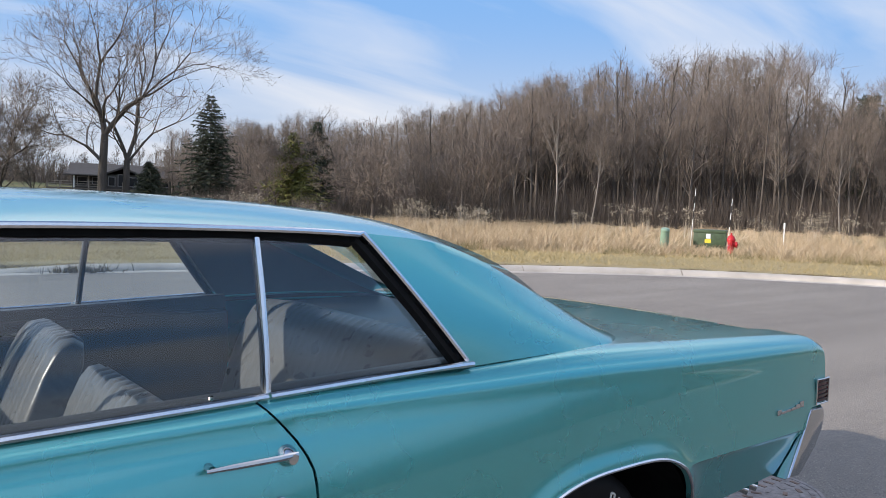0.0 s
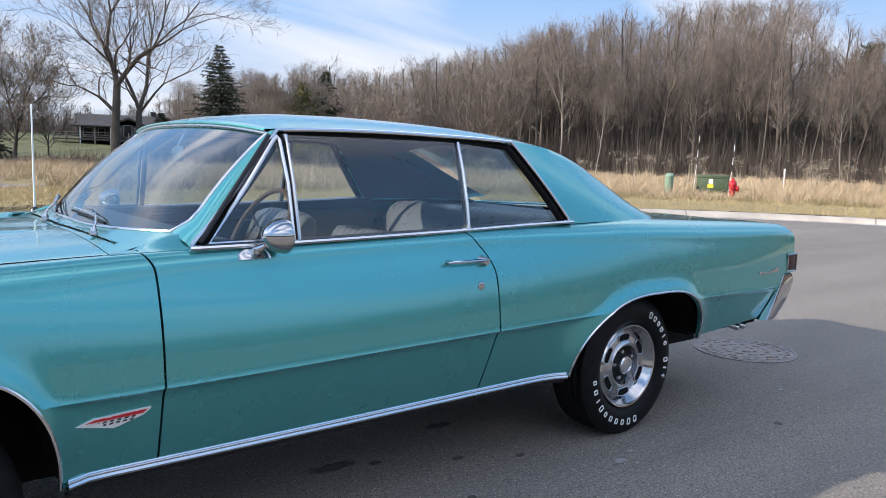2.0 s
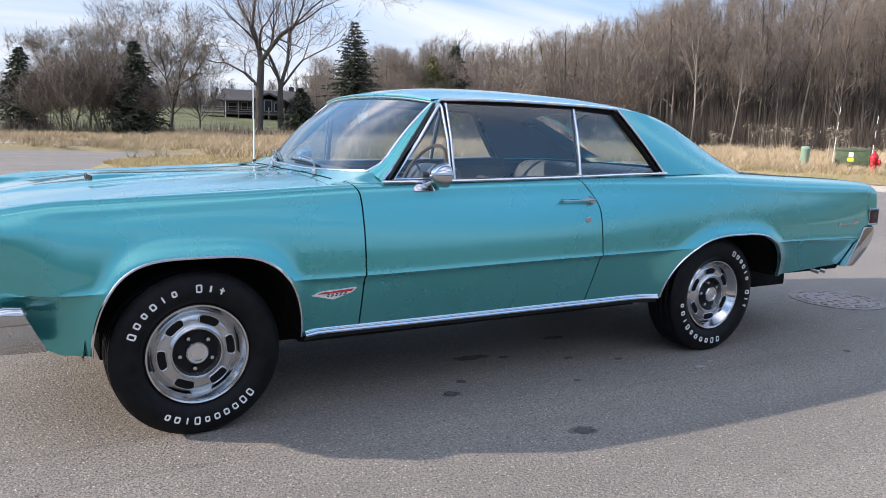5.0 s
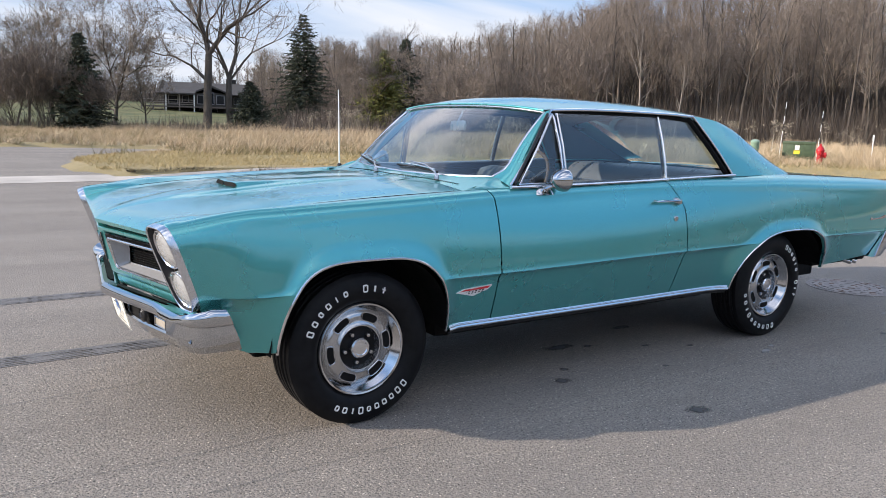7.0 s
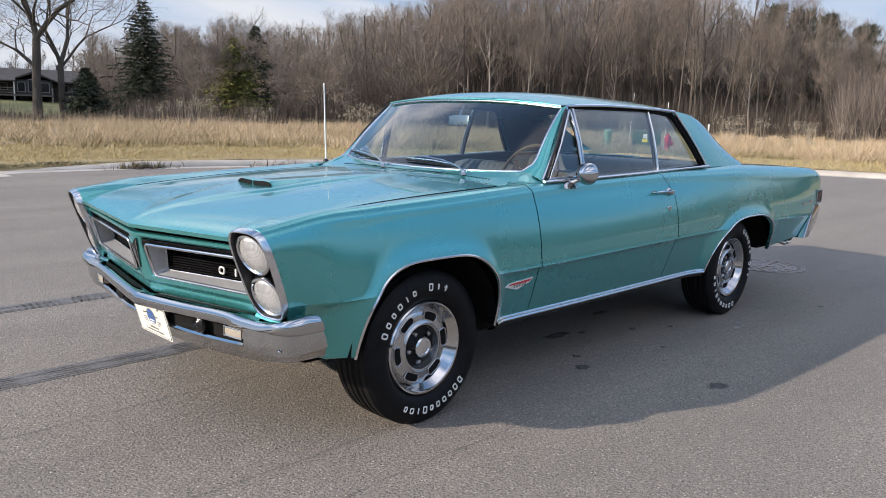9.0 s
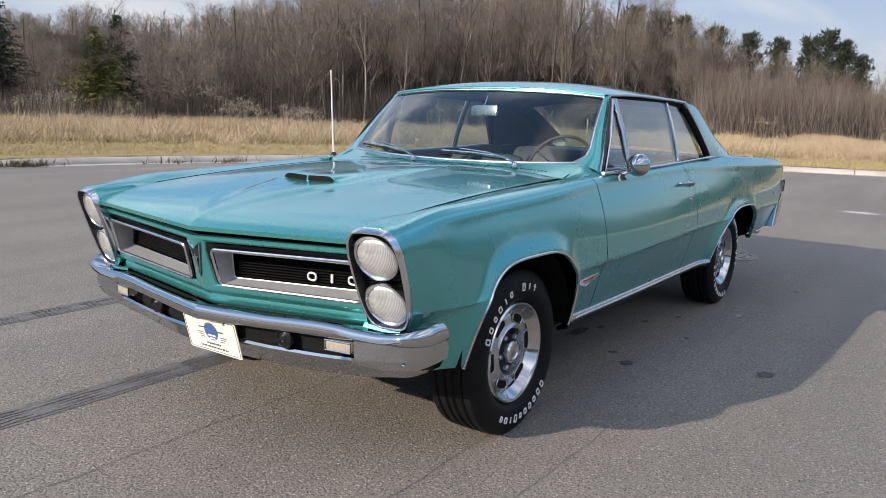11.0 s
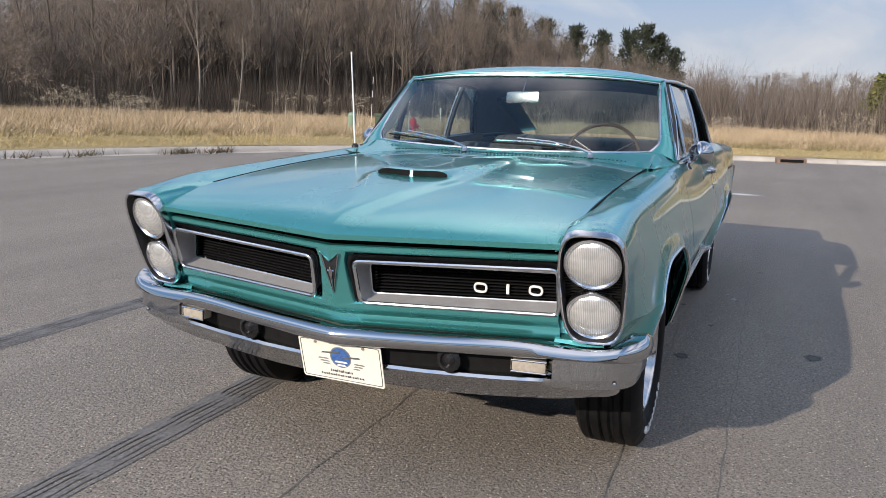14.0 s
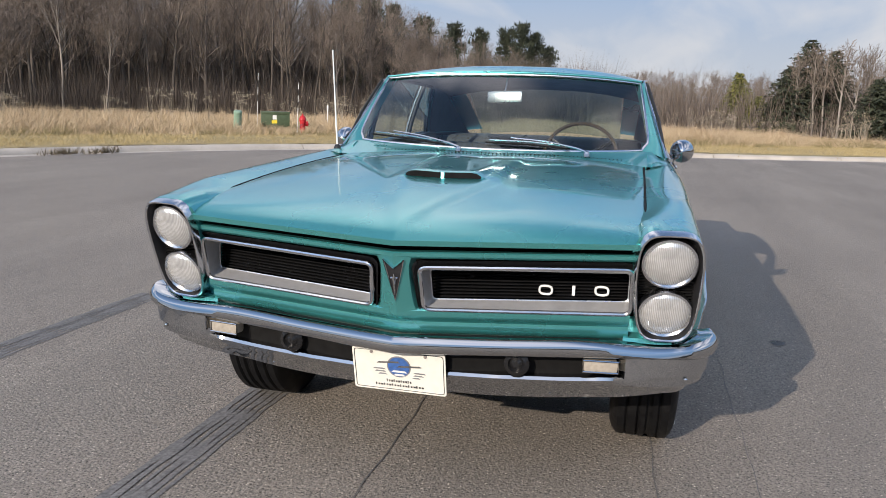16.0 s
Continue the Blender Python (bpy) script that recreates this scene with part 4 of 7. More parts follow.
for s in (-1, 1):
    m = bezel_matrix(s)
    bm = bmesh.new()
    sheet(bm, [bezel_outline(*v) for v in ((1.0, 1.0, -0.022), (1.012, 1.006, -0.010), (1.008, 1.004, 0.006), (0.985, 0.993, 0.014), (0.945, 0.973, 0.0145), (0.915, 0.957, 0.010))], closed=True)
    bezel = part("headlamp_bezel", placed(bm, m), BRIGHT, car, "chrome twin headlamp surround")
    bm = bmesh.new()
    sheet(bm, [bezel_outline(*v) for v in ((0.916, 0.9575, 0.011), (0.89, 0.945, 0.002), (0.865, 0.932, -0.012), (0.84, 0.92, -0.036))], closed=True)
    part("bezel_recess", placed(bm, m), SATINBLACK, bezel, "satin black recess round the lamps")
    bm = bmesh.new()
    sheet(bm, [bezel_outline(*v) for v in ((1.008, 1.002, -0.012), (1.012, 1.004, -0.026), (0.98, 0.97, -0.06), (0.93, 0.86, -0.13))], closed=True)
    part("lamp_pod", placed(bm, m), PAINT, bezel, "teal painted lamp housing")
    bm = bmesh.new()
    bm.faces.new([bm.verts.new(p) for p in bezel_outline(0.97, 0.985, -0.034)])
    part("backing", placed(bm, m), GLOSSBLACK, bezel)
    for k in range(24):
        b = -0.055 + 0.110 * k / 23
        bm = bmesh.new()
        box(bm, (-0.080, b - 0.0012, -0.030), (0.080, b + 0.0012, -0.0245))
        if k % 2 == 0:
            part("rib", placed(bm, m), DARK, bezel)
        else:
            bm.free()
    for b in (0.078, -0.0905):
        mm = m @ Matrix.Translation((0, b, -0.008))
        bm = bmesh.new()
        lathe(bm, [(0.0805, -0.014), (0.0805, 0.004), (0.0780, 0.0095), (0.0725, 0.0115), (0.0675, 0.006)], 40, "z")
        part("lamp_ring", placed(bm, mm), BRIGHT, bezel, "bright chrome lamp ring")
        bm = bmesh.new()
        lathe(bm, [(0.0700, 0.003), (0.063, 0.0095), (0.053, 0.0145), (0.04, 0.0185), (0.02, 0.0208), (0.0005, 0.0215)], 40, "z")
        lens = part("headlamp", bm, LAMPLENS, bezel, "round clear fluted headlamp")
        lens.matrix_basis = mm


def nose(a, z, d, s):
    return Vector((-0.860 + 0.142 * a + 0.27 * (0.745 + 0.03 * a - z) + d, s * a, z))


def inner(a, z, d, s):
    """The upright plane of the louvres behind the nose."""
    return Vector((-0.776 + 0.165 * a + d, s * a, z))


GO = rounded([(0.072, 0.757), (0.675, 0.780), (0.675, 0.642), (0.080, 0.624)], 0.022)
GI = rounded([(0.084, 0.738), (0.668, 0.752), (0.668, 0.665), (0.093, 0.645)], 0.014)
for s in (-1, 1):
    grille = None
    bm = bmesh.new()
    sheet(bm, [[nose(p.x, p.y, 0.012, s) for p in GO], [nose(p.x, p.y, 0.0, s) for p in GO], [nose(*(p * 0.985 + Vector((0.366, 0.69)) * 0.015), 0.004, s) for p in GO], [inner(p.x, p.y, -0.004, s) for p in GI]], closed=True)
    grille = part("grille", bm, ARGENT, car, "argent grey grille surround with black louvres")
    bm = bmesh.new()
    tube(bm, [nose(p.x, p.y, -0.002, s) for p in GO], 0.0066, 8, closed=True)
    part("grille_frame", bm, BRIGHT, grille, "thin chrome grille frame")
    bm = bmesh.new()
    tube(bm, [inner(p.x, p.y, -0.005, s) for p in GI], 0.0028, 6, closed=True)
    part("inner_frame", bm, SATIN, grille)
    bm = bmesh.new()
    bm.faces.new([bm.verts.new(inner(p.x, p.y, 0.022, s)) for p in GI])
    part("grille_back", bm, DARK, grille)
    for k in range(9):
        f = (k + 0.5) / 9
        bm = bmesh.new()
        a0, a1 = 0.090, 0.666
        z0, z1 = 0.646 + f * 0.091, 0.666 + f * 0.085
        lo_f, hi_f = inner(a0, z0, 0.001, s), inner(a1, z1, 0.001, s)
        sheet(bm, [[lo_f, hi_f], [lo_f + Vector((0.004, 0, 0.0028)), hi_f + Vector((0.004, 0, 0.0028))], [lo_f + Vector((0.018, 0, 0.0034)), hi_f + Vector((0.018, 0, 0.0034))]])
        sheet(bm, [[lo_f, hi_f], [lo_f + Vector((0.018, 0, -0.002)), hi_f + Vector((0.018, 0, -0.002))]])
        part("louvre", bm, GLOSSBLACK, grille)
    # black opening round the grille, and the painted bars above and below it
    bm = bmesh.new()
    sheet(bm, [[nose(a, z + 0.035 * a, d, s) for a in np.linspace(0.0, 0.70, 8)] for z, d in ((0.835, 0.03), (0.82, 0.15), (0.60, 0.15), (0.535, 0.02))])
    part("nose_backing", bm, DARK, car)
    bm = bmesh.new()
    GB = rounded([(0.050, 0.778), (0.682, 0.803), (0.682, 0.632), (0.064, 0.612)], 0.030)
    sheet(bm, [[nose(p.x, p.y, 0.0, s) for p in GB], [nose(p.x, p.y, 0.022, s) for p in GO]], closed=True)
    part("grille_recess", bm, GLOSSBLACK, grille, "black recess round the grille")
    bm = bmesh.new()
    sheet(bm, [[nose(a, z + 0.033 * a, d, s) for a in np.linspace(0.0, 0.685, 12)] for z, d in ((0.803, 0.03), (0.8025, 0.002), (0.799, -0.003), (0.789, -0.004), (0.782, 0.002), (0.778, 0.04))])
    part("upper_nose_bar", bm, PAINT, car)
    bm = bmesh.new()
    sheet(bm, [[nose(w * q, z, d, s) for q, d in ((0.0, -0.004), (0.55, -0.003), (0.85, 0.000), (1.0, 0.012), (1.0, 0.04))] for z, w in ((0.798, 0.080), (0.785, 0.060), (0.76, 0.050), (0.72, 0.050), (0.66, 0.056), (0.63, 0.062), (0.606, 0.085))])
    part("centre_post", bm, PAINT, car)
    bm = bmesh.new()
    low_rows = []
    rise = 0.030
    for z, d in ((0.628, 0.03), (0.622, 0.003), (0.616, -0.003), (0.602, -0.005), (0.592, -0.003), (0.584, 0.006), (0.577, 0.013), (0.568, 0.010), (0.556, 0.009), (0.544, 0.012), (0.536, 0.02), (0.515, 0.05)):
        low_rows.append([nose(a, z + rise * a, d, s) for a in np.linspace(0, 0.674, 14)])
    sheet(bm, low_rows)
    part("lower_nose_panel", bm, PAINT, car)
    bm = bmesh.new()
    rows_v = []
    for a in np.linspace(0.66, 0.80, 7):
        x = -0.735 + 0.14 * (a - 0.6) + 1.2 * max(0.0, a - 0.80) ** 1.3
        rows_v.append([Vector((x + 0.062, s * a, 0.62)), Vector((x + 0.045, s * a, 0.576)), Vector((x + 0.022, s * a, 0.564)), Vector((x + 0.012, s * a, 0.545)), Vector((x + 0.04, s * a, 0.52))])
    sheet(bm, rows_v)
    part("lamp_valance", bm, PAINT, car)

# badges on the nose, plain shapes
bm = bmesh.new()


def at_nose(y, z, d):
    p = nose(abs(y), z, d - 0.004, 1)
    return Vector((p.x, y, z))


out_b = [(0.0, 0.650), (-0.030, 0.778), (0.0, 0.752), (0.030, 0.778)]
made = sheet(bm, [[at_nose(y, z, d) for y, z in out_b] for d in (0.0, -0.003)], closed=True)
bm.faces.new(made[-1])
arrow = part("nose_badge", bm, SATINBLACK, car, "chrome-edged arrow-shaped badge")
bm = bmesh.new()
tube(bm, [at_nose(y, z, -0.004) for y, z in out_b], 0.0034, 6, closed=True)
part("badge_edge", bm, CHROME, arrow, "chrome edge")
bm = bmesh.new()
tube(bm, [at_nose(0, 0.668, -0.005), at_nose(0, 0.70, -0.006), at_nose(0, 0.722, -0.006), at_nose(0, 0.735, -0.005)], [0.0015, 0.004, 0.006, 0.001], 6)
tube(bm, [at_nose(-0.011, 0.722, -0.005), at_nose(0.011, 0.722, -0.005)], 0.003, 6)
part("badge_star", bm, CHROME, arrow)
for a, kind_b in ((0.427, 0), (0.508, 1), (0.590, 2)):
    x, z = -0.776 + 0.165 * a - 0.004, 0.678 + 0.026 * a
    bm = bmesh.new()
    if kind_b == 1:
        box(bm, (x - 0.003, -a - 0.0045, z - 0.015), (x + 0.003, -a + 0.0045, z + 0.015), 0.001)
    else:
        tube(bm, [(x, -a + 0.0185 * (1 if math.cos(t) > 0 else -1) * abs(math.cos(t)) ** 0.7, z + 0.0125 * (1 if math.sin(t) > 0 else -1) * abs(math.sin(t)) ** 0.7) for t in np.linspace(0, 2 * math.pi, 33)[:-1]], 0.0037, 8, closed=True)
    part("grille_badge", bm, WHITEPAINT, car, "bright badge shape on the grille")


# ---- bumpers ----
BPX = curve([(0.0, -0.876), (0.04, -0.872), (0.3, -0.834), (0.55, -0.799), (0.68, -0.784), (0.78, -0.768), (0.87, -0.742), (0.95, -0.690), (1.03, -0.615), (1.13, -0.52)])
BPA = curve([(0.0, 0.0), (0.08, 0.08), (0.3, 0.3), (0.55, 0.55), (0.68, 0.68), (0.78, 0.782), (0.87, 0.868), (0.95, 0.914), (1.03, 0.926), (1.13, 0.927)])
B_TOP = curve([(0.0, 0.545), (0.3, 0.552), (0.6, 0.564), (0.70, 0.560), (0.80, 0.562), (0.90, 0.582), (1.0, 0.594), (1.14, 0.590)])
B_ST = curve([(0.0, 0.492), (0.3, 0.503), (0.6, 0.516), (0.7, 0.522), (1.13, 0.530)])
B_SB = curve([(0.0, 0.426), (0.3, 0.434), (0.6, 0.447), (0.7, 0.459), (1.13, 0.490)])
B_BOT = curve([(0.0, 0.340), (0.3, 0.346), (0.5, 0.354), (0.66, 0.372), (0.78, 0.398), (0.9, 0.408), (1.13, 0.410)])


def bumper_row(p, s):
    e = 0.004
    way = Vector((BPX(p + e) - BPX(p - e), BPA(p + e) - BPA(p - e))).normalized() if p > 0 else Vector((0.13, 1)).normalized()
    n = Vector((-way.y, way.x))
    slot = max(0.0, min(1.0, (0.675 - p) / 0.03))
    k = 1 - max(0.0, min(1.0, (p - 0.60) / 0.16))
    back = (0.050 + 0.034 * max(0.0, 1 - p / 0.3)) * k + 0.016 * (1 - k)
    t, st, sb, bt = B_TOP(p), B_ST(p), B_SB(p), B_BOT(p)
    rear = nose(min(p, 0.68), 0.54, 0.0, 1).x - BPX(p)
    rear = -(rear - 0.004) * k - 0.06 * (1 - k)
    rise = (0.5385 + 0.030 * p - t) * k - 0.004 * (1 - k)
    sec = [(rear - 0.05, t - 0.05), (rear - 0.004, t + rise - 0.003), (rear + 0.002, t + rise), (rear * 0.75 - 0.006, t + 0.5 * rise - 0.004), (-0.027, t - 0.001), (-0.017, t + 0.001), (-0.009, t - 0.004), (-0.003, t - 0.013), (0.001, t - 0.027), (-0.003, st + 0.010), (-0.010, st + 0.002), (-0.016, st),
           (-0.018 - 0.08 * slot, st - 0.002), (-0.018 * (1 - slot) - (back + 0.03) * slot, sb + 0.002), (-0.016 * k - 0.006 * (1 - k) - back, sb + 0.001), (-0.005 * k - 0.008 * (1 - k) - back, sb - 0.002), (-0.011 * (1 - k) - back, sb - 0.011),
           (-0.012 * k - 0.014 * (1 - k) - back, sb - 0.030), (-0.032 * k - 0.032 * (1 - k) - back, (sb + bt) / 2), (-0.055 * k - 0.055 * (1 - k) - back, bt + 0.010), (-0.062 * k - 0.062 * (1 - k) - back, bt), (-0.10 * k - 0.09 * (1 - k) - back, bt + 0.004)]
    flare = 0.012 * math.exp(-(((p - 0.90) / 0.11) ** 2))
    sec = [(d + flare * max(0.0, min(1.0, (z - 0.50) / 0.06)), z) for d, z in sec]
    w = max(0.0, (p - 0.95) / 0.18)
    out = []
    for d, z in sec:
        x = BPX(p) + n.x * d - w * 0.44 * (z - 0.39)
        out.append(Vector((x, s * (BPA(p) + n.y * d), z)))
    return out


bm = bmesh.new()
for s in (-1, 1):
    sheet(bm, [bumper_row(p, s) for p in [0.0, 0.03, 0.06, 0.09, 0.115, 0.12, 0.13, 0.14, 0.15, 0.155] + list(np.linspace(0.18, 0.64, 20)) + [0.645, 0.655, 0.665, 0.675, 0.68] + list(np.linspace(0.70, 1.13, 30))])
front_bumper = part("front_bumper", bm, CHROME, car, "polished chrome V-shaped front bumper", 38)
for s in (-1, 1):
    bm = bmesh.new()
    gap = []
    for p in np.linspace(0.07, 0.60, 14):
        r = bumper_row(p, s)
        w = min(1.0, (p - 0.05) / 0.06, (0.63 - p) / 0.06)
        lift = Vector((-0.002, 0, 0.004))
        gap.append([r[2].lerp(r[3], 0.45 - 0.35 * w) + lift, r[3].lerp(r[4], 0.1 + 0.5 * w) + lift])
    sheet(bm, gap)
    part("bumper_gap", bm, DARK, front_bumper, "black gap behind the bumper bar")
    bm = bmesh.new()
    sheet(bm, [[Vector((BPX(p) + 0.072, s * BPA(p), B_ST(p) - 0.001)), Vector((BPX(p) + 0.078, s * BPA(p), B_SB(p) + 0.001))] for p in np.linspace(0.13, 0.665, 12)])
    part("bumper_slot", bm, DARK, front_bumper, "black slot in the bumper")
    bm = bmesh.new()
    x = BPX(0.605)
    mp = Matrix.Translation((x + 0.034, s * 0.602, 0.488)) @ Matrix.Rotation(s * -math.atan(0.14), 4, "Z")
    box(bm, (-0.012, -0.050, -0.0165), (0.03, 0.050, 0.0165), 0.008, mp)
    lamp = part("parking_lamp", bm, AMBERCLEAR, front_bumper, "clear rectangular parking lamp")
    bm = bmesh.new()
    tube(bm, [mp @ Vector((-0.012, a, b)) for a, b in ((-0.051, -0.017), (0.051, -0.017), (0.051, 0.017), (-0.051, 0.017))], 0.003, 6, closed=True)
    part("lamp_trim", bm, CHROME, lamp)
    bm = bmesh.new()
    lathe(bm, [(0.040, 0.0), (0.038, -0.012), (0.025, -0.02), (0.02, -0.012), (0.008, -0.02), (0.001, -0.02)], 24, "x", (BPX(0.36) + 0.055, s * 0.36, 0.475))
    part("horn", bm, GLOSSBLACK, front_bumper, "black horn behind the bumper slot")
    for a in (0.47, 0.85):
        bm = bmesh.new()
        p = a
        row = bumper_row(p, s)
        lathe(bm, [(0.007, 0.001), (0.0065, -0.003), (0.004, -0.005), (0.0005, -0.0055)], 10, "x", row[19] + Vector((-0.001, 0, 0.006)) if a < 0.5 else row[16] + Vector((-0.001, s * 0.003, 0)))
        part("bumper_bolt", bm, CHROME, front_bumper)

# plate with plain print
mp = Matrix.Translation((-0.800, -0.004, 0.418)) @ Matrix.Rotation(radians(-15), 4, "Y")
bm = bmesh.new()
ring = rounded([(-0.147, -0.0745), (0.147, -0.0745), (0.147, 0.0745), (-0.147, 0.0745)], 0.01)
sheet(bm, [[mp @ Vector((d, p.x, p.y)) for p in ring] for d in (0.002, -0.001)], closed=True)
bm.faces.new([bm.verts.new(mp @ Vector((-0.001, p.x, p.y))) for p in ring])
plate = part("front_plate", bm, PLATEWHITE, car, "cream dealer plate with a blue round emblem")


def on_plate(bm, pts, d=-0.0018):
    bm.faces.new([bm.verts.new(mp @ Vector((d, -y, z))) for y, z in pts])


bm = bmesh.new()
tube(bm, [mp @ Vector((-0.0014, p.x * 0.955, p.y * 0.91)) for p in ring], 0.0012, 4, closed=True)
part("plate_border", bm, BLACKINK, plate)
bm = bmesh.new()
on_plate(bm, [(0.038 * math.cos(t), 0.016 + 0.038 * math.sin(t)) for t in np.linspace(0, 2 * math.pi, 33)[:-1]], -0.0018)
part("plate_disc", bm, GREYINK, plate)
bm = bmesh.new()
on_plate(bm, [(0.034 * math.cos(t), 0.016 + 0.034 * math.sin(t)) for t in np.linspace(0, 2 * math.pi, 33)[:-1]], -0.0024)
part("plate_emblem", bm, BLUEINK, plate)
for k, (y0, y1, z0, z1, d, mt) in enumerate(((-0.070, 0.004, 0.024, 0.036, -0.003, SATIN), (-0.006, 0.072, 0.014, 0.026, -0.003, SATIN), (-0.024, 0.026, -0.004, 0.003, -0.003, WHITEPAINT), (-0.018, 0.02, -0.016, -0.009, -0.003, WHITEPAINT),
                                          (-0.084, -0.042, 0.002, 0.007, -0.0018, GREYINK), (0.044, 0.086, -0.004, 0.001, -0.0018, GREYINK), (-0.078, -0.042, -0.007, -0.002, -0.0018, GREYINK), (0.044, 0.078, -0.013, -0.008, -0.0018, GREYINK), (-0.068, -0.038, -0.016, -0.011, -0.0018, GREYINK), (0.040, 0.068, -0.022, -0.017, -0.0018, GREYINK))):
    bm = bmesh.new()
    on_plate(bm, [(y0, z0), (y1, z0 + (0.006 if k < 2 else 0)), (y1 - 0.006, z1), (y0 + 0.006, z1 - (0.006 if k < 2 else 0))], d)
    part("print_bar", bm, mt, plate)
for y0, y1, z, high, count in ((-0.042, 0.040, -0.041, 0.0075, 11), (-0.078, 0.078, -0.056, 0.0065, 18)):
    bm = bmesh.new()
    for k in range(count):
        y = y0 + (y1 - y0) * k / count
        w = (y1 - y0) / count * (0.45 + 0.3 * ((k * 7) % 3) / 2)
        on_plate(bm, [(y, z), (y + w, z), (y + w, z + high * (1 if k % 3 else 1.3)), (y, z + high * (1 if k % 3 else 1.3))])
    part("print_bar", bm, BLACKINK, plate)
for y in (-0.085, 0.085):
    bm = bmesh.new()
    lathe(bm, [(0.005, 0.0), (0.005, -0.003), (0.0005, -0.004)], 10, "x", mp @ Vector((-0.001, y, 0.062)))
    part("plate_bolt", bm, IRON, plate)

# rear bumper, tail lamps, exhaust tips
bm = bmesh.new()
for s in (-1, 1):
    sheet(bm, [[Vector((4.26 + 0.10 * c, s * a, z)) for c, z in ((0.2, 0.70), (0.85, 0.695), (1.0, 0.66), (0.95, 0.58), (0.6, 0.50), (0.0, 0.455), (-0.6, 0.45))] for a in np.linspace(0, 0.82, 8)])
    end = [(4.21, 0.699), (4.312, 0.697), (4.332, 0.67), (4.315, 0.615), (4.255, 0.535), (4.135, 0.437), (4.055, 0.440), (4.12, 0.54)]
    rows_e = []
    for a, g in ((0.80, 1.0), (0.893, 1.0), (0.908, 0.985), (0.918, 0.93), (0.922, 0.80)):
        rows_e.append([Vector((4.24 + (x - 4.24) * g, s * a, 0.57 + (z - 0.57) * g)) for x, z in end])
    made = sheet(bm, rows_e, closed=True)
    bm.faces.new(made[-1])
rear_bumper = part("rear_bumper", bm, CHROME, car, "chrome rear bumper with slanted wrap-round ends", 38)
for s in (-1, 1):
    bm = bmesh.new()
    box(bm, (4.258, s * 0.885, 0.712), (4.348, s * 0.914, 0.802), 0.006)
    lamp = part("tail_lamp", bm, REDLENS, car, "dark red tail lamp with slats")
    for k in range(5):
        bm = bmesh.new()
        z = 0.722 + 0.017 * k
        box(bm, (4.262, s * 0.907, z), (4.350, s * 0.918, z + 0.006), 0.001)
        part("lamp_slat", bm, GLOSSBLACK, lamp)
    bm = bmesh.new()
    tube(bm, [(4.254, s * 0.914, 0.708), (4.352, s * 0.914, 0.708), (4.352, s * 0.914, 0.806), (4.254, s * 0.914, 0.806)], 0.005, 6, closed=True)
    part("lamp_trim", bm, CHROME, lamp)
    for x in (3.87, 3.935):
        bm = bmesh.new()
        way = Vector((0.55, s * 0.8, -0.28)).normalized()
        p0 = Vector((x, s * 0.765, 0.428))
        for r0, r1 in ((0.019, 0.020),):
            tube(bm, [p0, p0 + way * 0.05, p0 + way * 0.085], [r0, r0, r1], 16, caps=False)
            tube(bm, [p0 + way * 0.085, p0 + way * 0.03], [0.0175, 0.016], 16, caps=True)
        part("exhaust_tip", bm, CHROME, car, "chrome exhaust outlet")


# ---- glass, pillars and bright trim ----
def screen_point(v, f, s):
    """v across from the centre to the side, f from the base to the top."""
    a0, a1 = 0.724 * v * (1 - 0.055 * v**6 * max(0.0, 1 - f / 0.16) ** 2), 0.660 * v
    base = Vector((WB(a0) + 0.008, s * a0, WZ(a0)))
    top = roof_point(1.07, v, s)
    top = Vector((top.x + 0.010, s * a1, top.z - 0.014))
    p = base.lerp(top, f)
    return p + Vector((-0.030, 0, 0.020)) * math.sin(math.pi * f) * (1 - 0.6 * v**3)


bm = bmesh.new()
for s in (-1, 1):
    sheet(bm, [[screen_point(v, f, s) for v in np.linspace(0, 1, 16)] for f in np.linspace(0, 1, 10)])
screen = part("windshield", bm, SCREEN, car, "curved tinted windshield")
screen.visible_shadow = False
edge = [screen_point(v, 0, -1) for v in np.linspace(1, 0, 20)] + [screen_point(v, 0, 1) for v in np.linspace(0, 1, 20)][1:]
edge += [screen_point(1, f, 1) for f in np.linspace(0, 1, 12)][1:] + [screen_point(v, 1, 1) for v in np.linspace(1, 0, 16)][1:]
edge += [screen_point(v, 1, -1) for v in np.linspace(0, 1, 16)][1:] + [screen_point(1, f, -1) for f in np.linspace(1, 0, 12)][1:-1]
bm = bmesh.new()
tube(bm, edge, 0.0064, 8, closed=True)
part("windshield_moulding", bm, BRIGHT, car, "bright windshield moulding")


def drip(x, s, out=0.006, up=0.0):
    p = roof_point(x, 1, s)
    return Vector((p.x, p.y + s * out, p.z - 0.004 + up))


def dlo_path(s, out=0.006):
    """From the foot of the front pillar over the side window to its rear lower corner."""
    pts = []
    foot, head = Vector((0.812, s * (0.796 + out), 1.012)), drip(1.12, s, out)
    for f in np.linspace(0, 1, 10):
        p = foot.lerp(head, f)
        p.x += 0.012 * math.sin(math.pi * f)
        pts.append(p)
    pts += [drip(x, s, out) for x in spread(1.2, 2.20, 0.07)]
    for x in spread(2.215, 2.482, 0.02):
        p = roof_point(x, 1 + dlo_f(x), s)
        pts.append(Vector((p.x - 0.004, p.y + s * out * 0.6, p.z)))
    return pts


def glass_y(z):
    return 0.800 - (z - 1.0) * 0.305 + 0.012 * math.sin(math.pi * max(0, min(1, (z - 1.0) / 0.37)))


